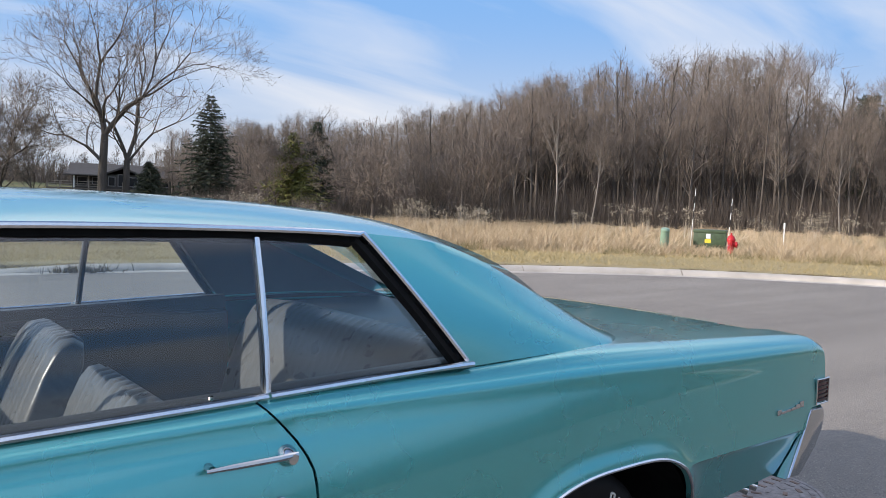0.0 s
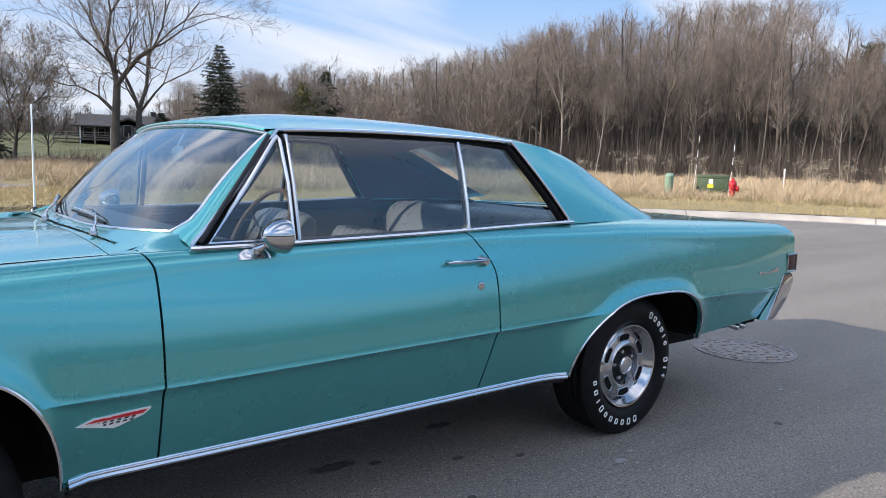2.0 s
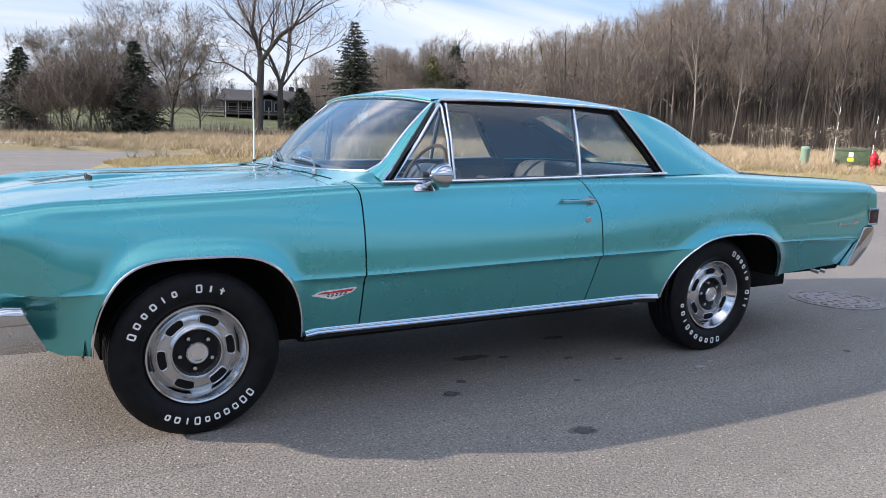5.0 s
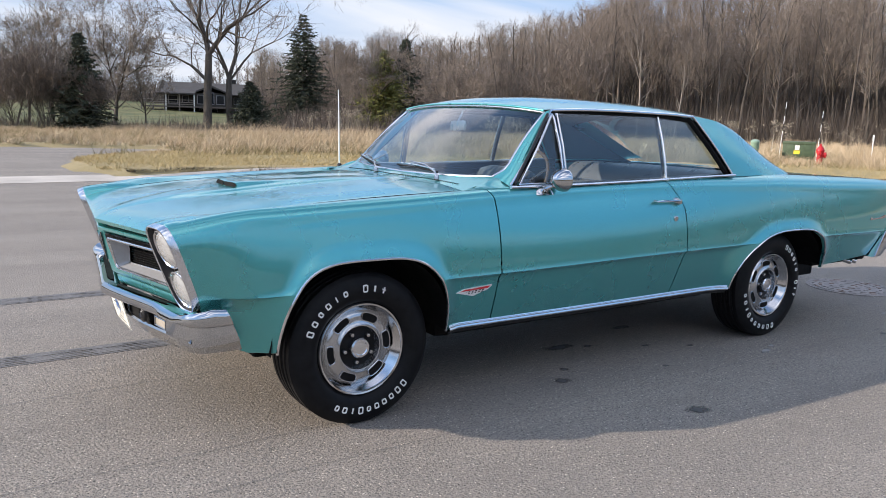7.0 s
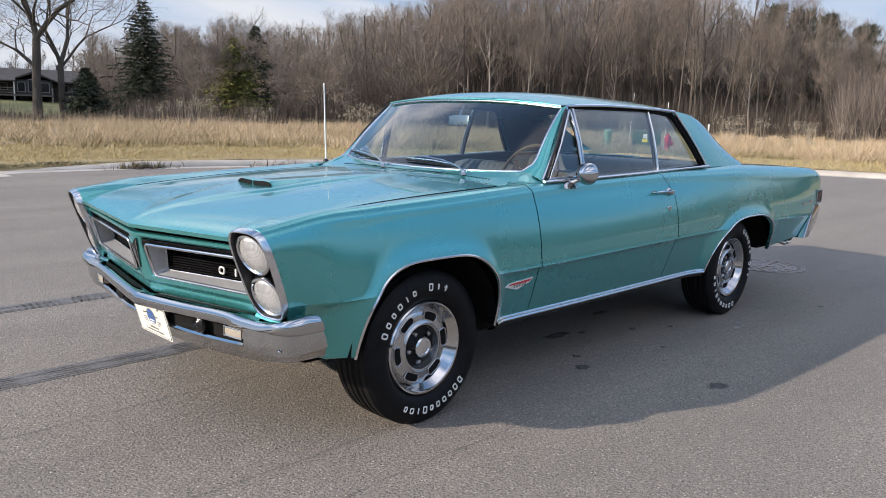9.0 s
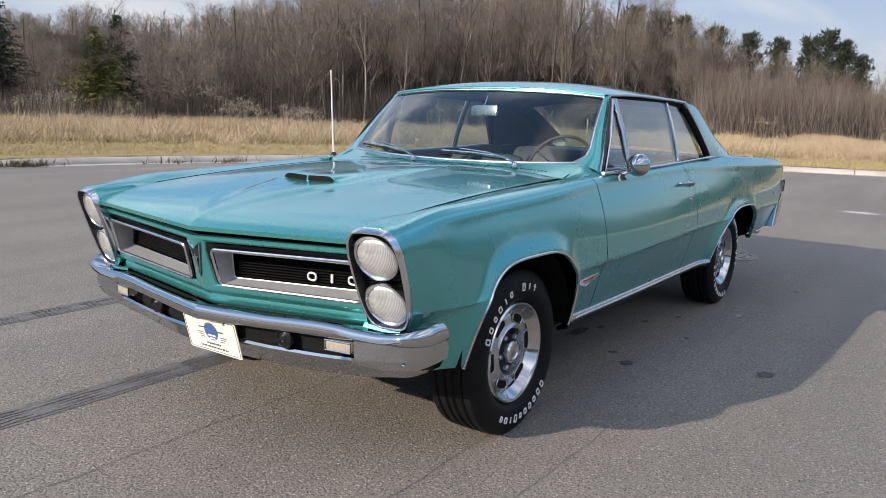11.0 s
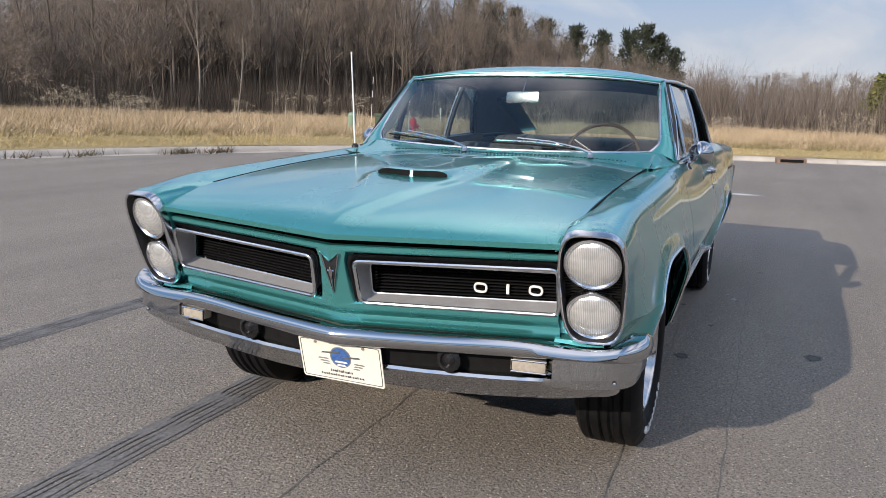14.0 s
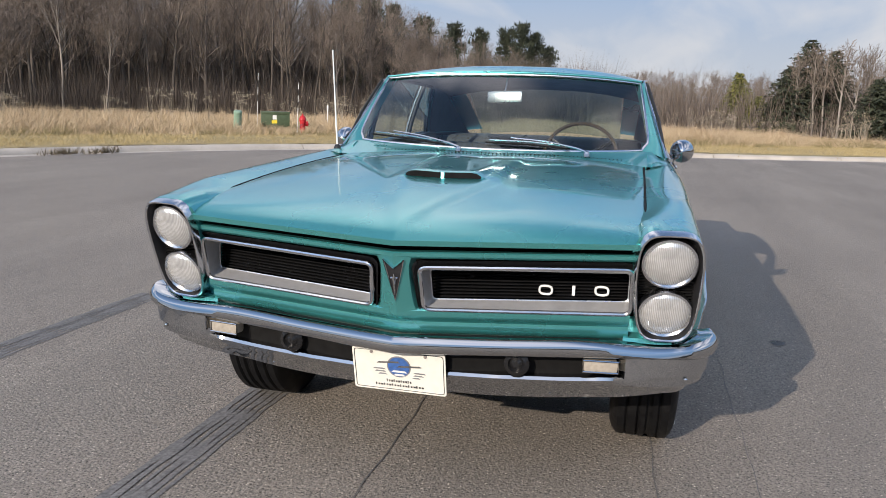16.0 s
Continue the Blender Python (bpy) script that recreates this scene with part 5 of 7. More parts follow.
def belt(x):
    return Vector((x, 0.800, ZT(x) + 0.004))


for s in (-1, 1):
    bm = bmesh.new()
    rows_p = []
    for f in np.linspace(0, 1, 10):
        w = screen_point(1, f, s)
        foot, head = Vector((0.812, s * 0.796, 1.005)), drip(1.12, s, 0.0)
        d = foot.lerp(head, f)
        d.x += 0.012 * math.sin(math.pi * f)
        mid = w.lerp(d, 0.5) + Vector((-0.006, s * 0.012, 0.004))
        inner = w.lerp(d, 0.5) + Vector((0.045, -s * 0.03, -0.01))
        rows_p.append([w, w.lerp(mid, 0.5) + Vector((-0.004, s * 0.003, 0.001)), mid, mid.lerp(d, 0.5) + Vector((0, s * 0.005, 0.001)), d, inner])
    sheet(bm, rows_p, closed=True)
    part("front_pillar", bm, PAINT, car, "", 60)
    bm = bmesh.new()
    tube(bm, dlo_path(s), 0.0075, 8, flat=0.8)
    part("drip_moulding", bm, BRIGHT, car, "bright drip moulding")
    bm = bmesh.new()
    gas = []
    for p in dlo_path(s, -0.018):
        q = Vector(p)
        q.z -= 0.020
        q.x += 0.020 if p.x < 1.15 else (-0.017 if p.x > 2.2 else 0)
        gas.append(q)
    tube(bm, gas, 0.0145, 6)
    part("window_seal", bm, DARK, car, "black window seal")
    bm = bmesh.new()
    tube(bm, [Vector((x, s * (0.822 + 0.02 * max(0, (x - 2.0) / 0.5) ** 2), ZT(x) + 0.006)) for x in spread(0.80, 1.91, 0.08)], 0.0085, 8, flat=1.2)
    part("belt_moulding", bm, BRIGHT, car, "bright belt moulding")
    bm = bmesh.new()
    tube(bm, [Vector((x, s * (0.822 + 0.014 * max(0, (x - 2.0) / 0.5) ** 2), ZT(x) + 0.006)) for x in spread(1.917, 2.488, 0.08)], 0.0085, 8, flat=1.2)
    part("belt_moulding", bm, BRIGHT, car, "bright belt moulding")
    # vent window
    bm = bmesh.new()
    pts = [(0.872, 1.020), (1.148, 1.350), (1.158, 1.020)]
    bm.faces.new([bm.verts.new((x, s * glass_y(z), z)) for x, z in pts])
    vent = part("vent_window", bm, SIDEGLASS, car, "small triangular vent window")
    bm = bmesh.new()
    tube(bm, [(x, s * (glass_y(z) + 0.004), z) for x, z in ((0.868, 1.016), (1.0, 1.180), (1.128, 1.338), (1.146, 1.352), (1.152, 1.34), (1.158, 1.20), (1.160, 1.016))], 0.0085, 8, flat=0.8, closed=True)
    part("vent_frame", bm, BRIGHT, vent, "chrome vent window frame")
    bm = bmesh.new()
    tube(bm, [(x - 0.028, s * (glass_y(z) + 0.002), z + 0.004) for x, z in ((0.868, 1.016), (1.0, 1.180), (1.146, 1.352))], 0.0085, 8, flat=0.8)
    part("vent_channel", bm, SATINBLACK, vent)
    bm = bmesh.new()
    tube(bm, [(1.178, s * (glass_y(z) + 0.003), z) for z in (1.008, 1.2, 1.36)], 0.0095, 8, flat=0.8)
    part("vent_post", bm, CHROME, vent)
    # door glass and quarter glass
    for name, x0b, x0t, x1b, x1t in (("door_glass", 1.185, 1.185, 1.915, 1.932), ("quarter_glass", 1.93, 1.945, 2.445, 2.195)):
        bm = bmesh.new()
        rows_g = []
        for f in np.linspace(0, 1, 9):
            z = 1.008 + f * 0.352
            xa, xb = x0b + (x0t - x0b) * f, x1b + (x1t - x1b) * f
            rows_g.append([Vector((x, s * glass_y(z), z)) for x in np.linspace(xa, xb, 6)])
        sheet(bm, rows_g)
        g = part(name, bm, SIDEGLASS, car, "clear tinted side window")
        g.visible_shadow = False
        if name == "quarter_glass":
            bm = bmesh.new()
            tube(bm, [(1.922 + 0.015 * f, s * (glass_y(1.008 + f * 0.352) + 0.004), 1.008 + f * 0.352) for f in (0, 0.33, 0.66, 1)], 0.0095, 8, flat=0.8)
            part("glass_edge", bm, BRIGHT, g, "bright vertical window edge")
    # dark channels inside the window edges, and the padded sill
    for x0, lean in ((1.178, 0.0), (1.924, 0.015)):
        bm = bmesh.new()
        tube(bm, [(x0 + lean * f, s * (glass_y(1.008 + f * 0.352) - 0.012), 1.0 + f * 0.36) for f in (0, 0.33, 0.66, 1)], 0.0125, 8, flat=0.8)
        part("window_channel", bm, SATINBLACK, car, "dark inner window channel")
    bm = bmesh.new()
    sheet(bm, [[Vector((x, s * y, ZT(x) + z)) for y, z in ((0.735, -0.06), (0.738, 0.004), (0.745, 0.011), (0.775, 0.013), (0.790, 0.006), (0.792, -0.02))] for x in spread(0.84, 2.49, 0.08)])
    part("sill_cap", bm, VINYL, car, "black padded door sill")
    # inner door panel and lock knob
    bm = bmesh.new()
    box(bm, (0.78, s * 0.715, 0.42), (2.50, s * 0.768, 0.985), 0.02)
    trim = part("door_trim", bm, VINYL, car, "black vinyl inner side trim")
    bm = bmesh.new()
    tube(bm, [(0.9, s * 0.713, 0.93), (2.0, s * 0.713, 0.945)], 0.005, 6)
    part("trim_strip", bm, SATIN, trim)
    bm = bmesh.new()
    lathe(bm, [(0.003, 0.0), (0.003, 0.02), (0.006, 0.024), (0.006, 0.03), (0.0005, 0.033)], 10, "z", (1.80, s * 0.785, 1.0))
    part("lock_knob", bm, CHROME, trim)

# rear window
bm = bmesh.new()
for s in (-1, 1):
    sheet(bm, [[Vector((2.585 + f * 0.62 + 0.02 * math.sin(math.pi * f), s * a * (0.545 + 0.0 * f), RC(2.58) - 0.018 * 0 - (RC(2.58) - (0.04 * (a**2.6))) * 0 - f * 0.335 + 0.045 * math.sin(math.pi * f) - 0.035 * a**2.2)) for a in np.linspace(0, 1, 8)] for f in np.linspace(0, 1, 9)])
rw = part("rear_window", bm, SCREEN, car, "curved tinted rear window")
rw.visible_shadow = False

# ---- door furniture, badges, mirrors, mouldings ----
for s in (-1, 1):
    y = side_y(1.85, 0.91)
    bm = bmesh.new()
    tube(bm, [(1.745, s * (y + 0.026), 0.912), (1.80, s * (y + 0.030), 0.913), (1.90, s * (y + 0.033), 0.913), (1.945, s * (y + 0.026), 0.912)], [0.004, 0.0064, 0.0072, 0.0065], 8, flat=0.8)
    handle = part("door_handle", bm, CHROME, doors[0 if s < 0 else 1], "chrome door handle")
    bm = bmesh.new()
    lathe(bm, [(0.024, 0.0), (0.022, 0.012), (0.014, 0.03), (0.011, 0.036), (0.0005, 0.037)], 20, "y", (1.932, s * (y - 0.003), 0.905), s)
    part("push_button", bm, CHROME, handle)
    bm = bmesh.new()
    lathe(bm, [(0.010, 0.0), (0.008, 0.02)], 10, "y", (1.76, s * (y - 0.002), 0.911), s)
    part("handle_foot", bm, CHROME, handle)
    bm = bmesh.new()
    lathe(bm, [(0.0165, -0.002), (0.0155, 0.004), (0.010, 0.006), (0.0005, 0.006)], 20, "y", (1.905, s * side_y(1.905, 0.815), 0.815), s)
    part("door_lock", bm, CHROME, doors[0 if s < 0 else 1], "round chrome lock")
    # fender badge
    fender = fenders[0 if s < 0 else 1]

    def badge(points, mat, d, parent, label=""):
        bm = bmesh.new()
        face = bm.faces.new([bm.verts.new((x, s * (side_y(x, z) + d), z)) for x, z in points])
        made = bmesh.ops.extrude_face_region(bm, geom=[face])
        for v in made["geom"]:
            if isinstance(v, bmesh.types.BMVert):
                v.co.y -= s * (d + 0.003)
        return part("badge" if parent == fender else "badge_panel", bm, mat, parent, label)

    b0 = badge([(0.452, 0.541), (0.50, 0.556), (0.655, 0.566), (0.655, 0.560), (0.635, 0.543), (0.555, 0.516)], WHITEPAINT, 0.004, fender, "red and silver pennant badge")
    badge([(0.470, 0.5435), (0.503, 0.5515), (0.645, 0.560), (0.633, 0.549)], REDPAINT, 0.0052, b0)
    for k in range(3):
        x = 0.53 + 0.025 * k
        badge([(x, 0.5475), (x + 0.018, 0.5485), (x + 0.018, 0.5555), (x, 0.5545)], WHITEPAINT, 0.006, b0)
    for k in range(11):
        row_c = 0 if k < 6 else 1
        x = 0.503 + 0.0195 * k if row_c == 0 else 0.522 + 0.0185 * (k - 6)
        z = (0.5355 if row_c == 0 else 0.5285) + 0.0012 * (k % 6)
        badge([(x, z), (x + 0.010, z + 0.0006), (x + 0.013, z + 0.0058), (x + 0.003, z + 0.0052)], BLACKINK, 0.0052, b0)
    # rear quarter script, as plain bars
    quarter = quarters[0 if s < 0 else 1]
    for k, (x, w, h) in enumerate(((3.925, 0.028, 0.020), (3.958, 0.030, 0.011), (3.992, 0.036, 0.011), (4.033, 0.034, 0.012), (4.072, 0.03, 0.018), (4.106, 0.03, 0.024))):
        bm = bmesh.new()
        z = 0.712 + 0.001 * k
        yb = side_y(x, z)
        box(bm, (x, s * (yb - 0.001), z), (x + w, s * (yb + 0.005), z + h), 0.0015)
        part("script_bar", bm, CHROME, quarter)
    # mouldings
    bm = bmesh.new()
    xs = spread(0.435, 2.44, 0.06)
    sheet(bm, [[Vector((x, s * (side_y(x, 0.375) + d), z)) for x in xs] for d, z in ((-0.004, 0.388), (0.004, 0.387), (0.006, 0.383), (0.003, 0.3795), (0.004, 0.377), (0.011, 0.375), (0.014, 0.368), (0.012, 0.362), (0.002, 0.3595), (-0.02, 0.359))])
    part("rocker_moulding", bm, BRIGHT, car, "bright rocker moulding")
    bm = bmesh.new()
    sheet(bm, [[Vector((x, s * (side_y(x, 0.375) + d), z)) for x in xs] for d, z in ((-0.010, 0.364), (-0.004, 0.356), (-0.010, 0.340), (-0.06, 0.325))])
    part("rocker_panel", bm, GLOSSBLACK, car, "black sill under the moulding")
    for cx, h0, h1, n0, n1, high in ARCHES:
        bm = bmesh.new()
        pts = []
        for t in np.linspace(0.0, math.pi, 50):
            h = h0 if t < math.pi / 2 else h1
            x = cx - h * math.cos(t)
            z = arch_z(max(cx - h0, min(cx + h1, x)))
            if x < 3.2 or z > 0.422:
                pts.append((x, s * (side_y(x, z) + 0.001), z + 0.002))
        tube(bm, pts, 0.0058, 6)
        part("wheel_arch_moulding", bm, BRIGHT, car, "thin bright wheel arch moulding")
    # mirror
    mx, my, mz = 1.068, 0.884, 1.040
    bm = bmesh.new()
    lathe(bm, [(0.0005, -0.066), (0.016, -0.063), (0.031, -0.052), (0.045, -0.034), (0.054, -0.012), (0.057, 0.006), (0.057, 0.016), (0.055, 0.020), (0.052, 0.017)], 28, "x", (mx, s * my, mz))
    mirror = part("side_mirror", bm, CHROME, car, "chrome bullet side mirror")
    bm = bmesh.new()
    lathe(bm, [(0.053, 0.016), (0.0005, 0.016)], 28, "x", (mx, s * my, mz))
    part("mirror_glass", bm, MIRROR, mirror)
    bm = bmesh.new()
    tube(bm, [(1.005, s * 0.828, 0.990), (1.028, s * 0.850, 1.006), (1.052, s * 0.870, 1.020)], [0.015, 0.009, 0.010], 10)
    part("mirror_arm", bm, CHROME, mirror)
    bm = bmesh.new()
    foot = [Vector((1.0 + 0.060 * math.cos(t), s * (0.826 + 0.020 * math.sin(t)), 0.981)) for t in np.linspace(0, 2 * math.pi, 24)[:-1]]
    foot_top = [Vector((1.0 + (p.x - 1.0) * 0.55, s * 0.842 + (p.y - s * 0.842) * 0.55, 0.997)) for p in foot]
    foot_low = [p + Vector((0, s * 0.012, -0.014)) for p in foot]
    made = sheet(bm, [foot_low, foot, foot_top], closed=True)
    bm.faces.new(made[-1])
    part("mirror_foot", bm, CHROME, mirror)

# aerial
bm = bmesh.new()
tube(bm, [(0.706, 0.792, 0.985), (0.706, 0.792, 1.008), (0.706, 0.793, 1.02)], [0.020, 0.017, 0.009], 12)
aerial = part("aerial_base", bm, GLOSSBLACK, car, "black aerial base")
bm = bmesh.new()
tube(bm, [(0.706, 0.793, 1.015), (0.707, 0.800, 1.12), (0.708, 0.807, 1.24), (0.710, 0.821, 1.470)], [0.0050, 0.0046, 0.0040, 0.0034], 8)
tube(bm, [(0.710, 0.821, 1.468), (0.710, 0.821, 1.478)], [0.005, 0.004], 8)
# white colour stands for the sun's shine on the chrome mast
part("aerial_mast", bm, WHITEPAINT, aerial, "thin chrome aerial mast, coloured white for its sunlit shine")

# wipers
for px, py in ((0.628, -0.444), (0.612, 0.150)):
    bm = bmesh.new()
    lathe(bm, [(0.014, -0.01), (0.013, 0.006), (0.009, 0.014), (0.0005, 0.016)], 14, "z", (px, py, 1.026))
    wiper = part("wiper", bm, CHROME, car, "chrome windshield wiper")
    bm = bmesh.new()
    sx = lambda y, up: Vector((WB(min(0.73, abs(y))) + 0.008 + up * 0.62 - 0.022, y, WZ(min(0.72, abs(y))) + up * 0.72 + 0.014))
    tube(bm, [Vector((px, py, 1.036)), Vector((px + 0.02, py + 0.05, 1.052)), sx(py + 0.20, 0.045), sx(py + 0.36, 0.062)], [0.0065, 0.0055, 0.0042, 0.0032], 8, flat=0.8)
    part("wiper_arm", bm, CHROME, wiper)
    bm = bmesh.new()
    tube(bm, [sx(py + 0.10, 0.018), sx(py + 0.28, 0.040), sx(py + 0.46, 0.045)], 0.0032, 6)
    part("wiper_blade", bm, SATIN, wiper)
    bm = bmesh.new()
    tube(bm, [sx(py + 0.08, 0.010) - Vector((-0.006, 0, 0.008)), sx(py + 0.28, 0.032) - Vector((-0.006, 0, 0.008)), sx(py + 0.48, 0.038) - Vector((-0.006, 0, 0.008))], 0.0045, 6)
    part("wiper_rubber", bm, RUBBER, wiper)

# ---- cabin ----
bm = bmesh.new()
sheet(bm, [[Vector((x, y, z)) for y in np.linspace(-0.70, 0.70, 12)] for x, z in ((0.74, 1.012), (0.86, 1.018), (0.98, 1.014), (1.03, 1.0), (1.03, 0.90), (0.99, 0.72))])
dash = part("dashboard", bm, VINYL, car, "black padded dashboard")
bm = bmesh.new()
sheet(bm, [[Vector((1.036, y, z)) for y in np.linspace(-0.62, 0.62, 4)] for z in (0.975, 0.905)])
part("dash_panel", bm, WOOD, dash, "wood dash insert")
wm = Matrix.Translation((1.235, -0.375, 0.985)) @ Matrix.Rotation(radians(-62), 4, "Y")
bm = bmesh.new()
tube(bm, [wm @ Vector((0.192 * math.cos(t), 0.192 * math.sin(t), 0)) for t in np.linspace(0, 2 * math.pi, 41)[:-1]], 0.0095, 8, closed=True)
steer = part("steering_wheel", bm, WOOD, car, "wood-rimmed steering wheel")
for k in range(3):
    t = radians(90 + 120 * k + 90)
    bm = bmesh.new()
    tube(bm, [wm @ Vector((0.03 * math.cos(t), 0.03 * math.sin(t), -0.02)), wm @ Vector((0.188 * math.cos(t), 0.188 * math.sin(t), 0))], 0.008, 6, flat=0.4)
    part("spoke", bm, GLOSSBLACK, steer)
bm = bmesh.new()
tube(bm, [wm @ Vector((0, 0, -0.01)), wm @ Vector((0, 0, -0.35))], [0.04, 0.03], 14)
part("column", bm, VINYL, steer)
bm = bmesh.new()
lathe(bm, [(0.0005, 0.02), (0.03, 0.015), (0.045, -0.01), (0.045, -0.03)], 20, "z")
part("hub", placed(bm, wm), VINYL, steer)


def seat_shape(bm, prof, y0, y1, pleats, edge):
    """A padded seat piece: its profile in x and z, drawn out across with rounded ends and pleats."""
    rows_s = []
    n = 84
    cx = sum(p[0] for p in prof) / len(prof)
    cz = sum(p[1] for p in prof) / len(prof)
    for k in range(n + 1):
        f = k / n
        y = y0 + (y1 - y0) * f
        e = min(f, 1 - f) * (y1 - y0)
        g = math.sqrt(max(0.0, 1 - max(0.0, 1 - e / edge) ** 2)) if e < edge else 1.0
        g = 0.72 + 0.28 * g
        puff = 1 + (0.034 * abs(math.sin(math.pi * pleats * 1.6 * f)) ** 0.6 * (1.0 if 0.12 < f < 0.88 else 0.0) if pleats else 0)
        rows_s.append([Vector((cx + (x - cx) * g * puff, y, cz + (z - cz) * (0.5 + 0.5 * g) * puff)) for x, z in prof])
    made = sheet(bm, rows_s, closed=True)
    bm.faces.new(made[0])
    bm.faces.new(made[-1])


for s in (-1, 1):
    bm = bmesh.new()
    back = [(1.56, 0.60), (1.60, 0.75), (1.66, 0.90), (1.70, 0.975), (1.73, 1.005), (1.77, 1.01), (1.80, 0.99), (1.80, 0.93), (1.76, 0.80), (1.72, 0.60)]
    seat_shape(bm, back, s * 0.14, s * 0.66, 7, 0.13)
    seat = part("bucket_seat", bm, SEATHAZED, car, "black pleated vinyl bucket seat", 50)
    bm = bmesh.new()
    seat_shape(bm, [(1.10, 0.52), (1.09, 0.62), (1.14, 0.66), (1.40, 0.65), (1.62, 0.61), (1.66, 0.55), (1.62, 0.48)], s * 0.14, s * 0.66, 7, 0.12)
    part("cushion", bm, SEATHAZED, seat, angle=50)
bm = bmesh.new()
seat_shape(bm, [(2.40, 0.60), (2.46, 0.78), (2.54, 0.96), (2.58, 1.015), (2.63, 1.04), (2.70, 1.03), (2.74, 0.98), (2.70, 0.80), (2.62, 0.60)], -0.68, 0.68, 18, 0.16)
bench = part("rear_bench", bm, SEATHAZED, car, "black pleated vinyl rear bench", 50)
bm = bmesh.new()
seat_shape(bm, [(2.02, 0.48), (2.00, 0.60), (2.06, 0.64), (2.30, 0.62), (2.46, 0.58), (2.46, 0.48)], -0.68, 0.68, 18, 0.14)
part("cushion", bm, SEATHAZED, bench, angle=50)
bm = bmesh.new()
box(bm, (2.70, -0.70, 0.96), (3.24, 0.70, 1.015), 0.01)
part("parcel_shelf", bm, VINYL, car)
bm = bmesh.new()
im = Matrix.Translation((1.075, 0.015, 1.280)) @ Matrix.Rotation(radians(8), 4, "Y") @ Matrix.Rotation(radians(-10), 4, "Z")
box(bm, (-0.012, -0.095, -0.030), (0.010, 0.095, 0.030), 0.010, im)
inner_mirror = part("rear_view_mirror", bm, SATIN, car, "chrome-backed interior mirror")
bm = bmesh.new()
tube(bm, [(1.075, 0.015, 1.31), (1.10, 0.012, 1.36), (1.12, 0.01, 1.385)], 0.006, 8)
part("mirror_stem", bm, CHROME, inner_mirror)


# ---- trees and grass ----
rng = np.random.default_rng(11)
EYE_SPOT = np.array([-1.5, -2.4])


def spot(bearing, far):
    t = radians(bearing)
    return EYE_SPOT[0] + far * math.cos(t), EYE_SPOT[1] + far * math.sin(t)


def fast_mesh(name, verts, faces, material):
    """A triangle mesh from arrays."""
    mesh = bpy.data.meshes.new(name)
    n, k = len(verts), len(faces)
    mesh.vertices.add(n)
    mesh.vertices.foreach_set("co", np.ascontiguousarray(verts, np.float32).ravel())
    mesh.loops.add(3 * k)
    mesh.loops.foreach_set("vertex_index", np.ascontiguousarray(faces, np.int32).ravel())
    mesh.polygons.add(k)
    mesh.polygons.foreach_set("loop_start", np.arange(0, 3 * k, 3, dtype=np.int32))
    mesh.update(calc_edges=True)
    mesh.validate()
    mesh.materials.append(material)
    return mesh


def prisms(segs, sides):
    """Tapered bars for rows of (x0 y0 z0 x1 y1 z1 r0 r1)."""
    s = np.asarray(segs, float)
    a, b, r0, r1 = s[:, 0:3], s[:, 3:6], s[:, 6], s[:, 7]
    way = b - a
    way /= np.linalg.norm(way, axis=1, keepdims=True) + 1e-9
    ref = np.where(np.abs(way[:, 2:3]) > 0.9, [[1.0, 0, 0]], [[0, 0, 1.0]])
    u = np.cross(way, ref)
    u /= np.linalg.norm(u, axis=1, keepdims=True) + 1e-9
    v = np.cross(way, u)
    rings = []
    for base, r in ((a, r0), (b, r1)):
        for k in range(sides):
            t = 2 * math.pi * k / sides
            rings.append(base + r[:, None] * (math.cos(t) * u + math.sin(t) * v))
    verts = np.stack(rings, 1).reshape(-1, 3)
    first = np.arange(len(s))[:, None] * 2 * sides
    tri = []
    for k in range(sides):
        j = (k + 1) % sides
        tri += [[k, j, sides + j], [k, sides + j, sides + k]]
    faces = (first[:, :, None] + np.array(tri)[None]).reshape(-1, 3)
    return verts, faces


def slivers(p0, p1, width):
    """A thin triangle from p0 (its foot, width wide) to p1, for each row."""
    way = p1 - p0
    side = np.cross(way, rng.normal(size=way.shape))
    side /= np.linalg.norm(side, axis=1, keepdims=True) + 1e-9
    w = np.asarray(width)[:, None] / 2
    verts = np.stack([p0 - side * w, p0 + side * w, p1], 1).reshape(-1, 3)
    return verts, np.arange(len(verts)).reshape(-1, 3)


def unit(v):
    return v / (np.linalg.norm(v) + 1e-9)


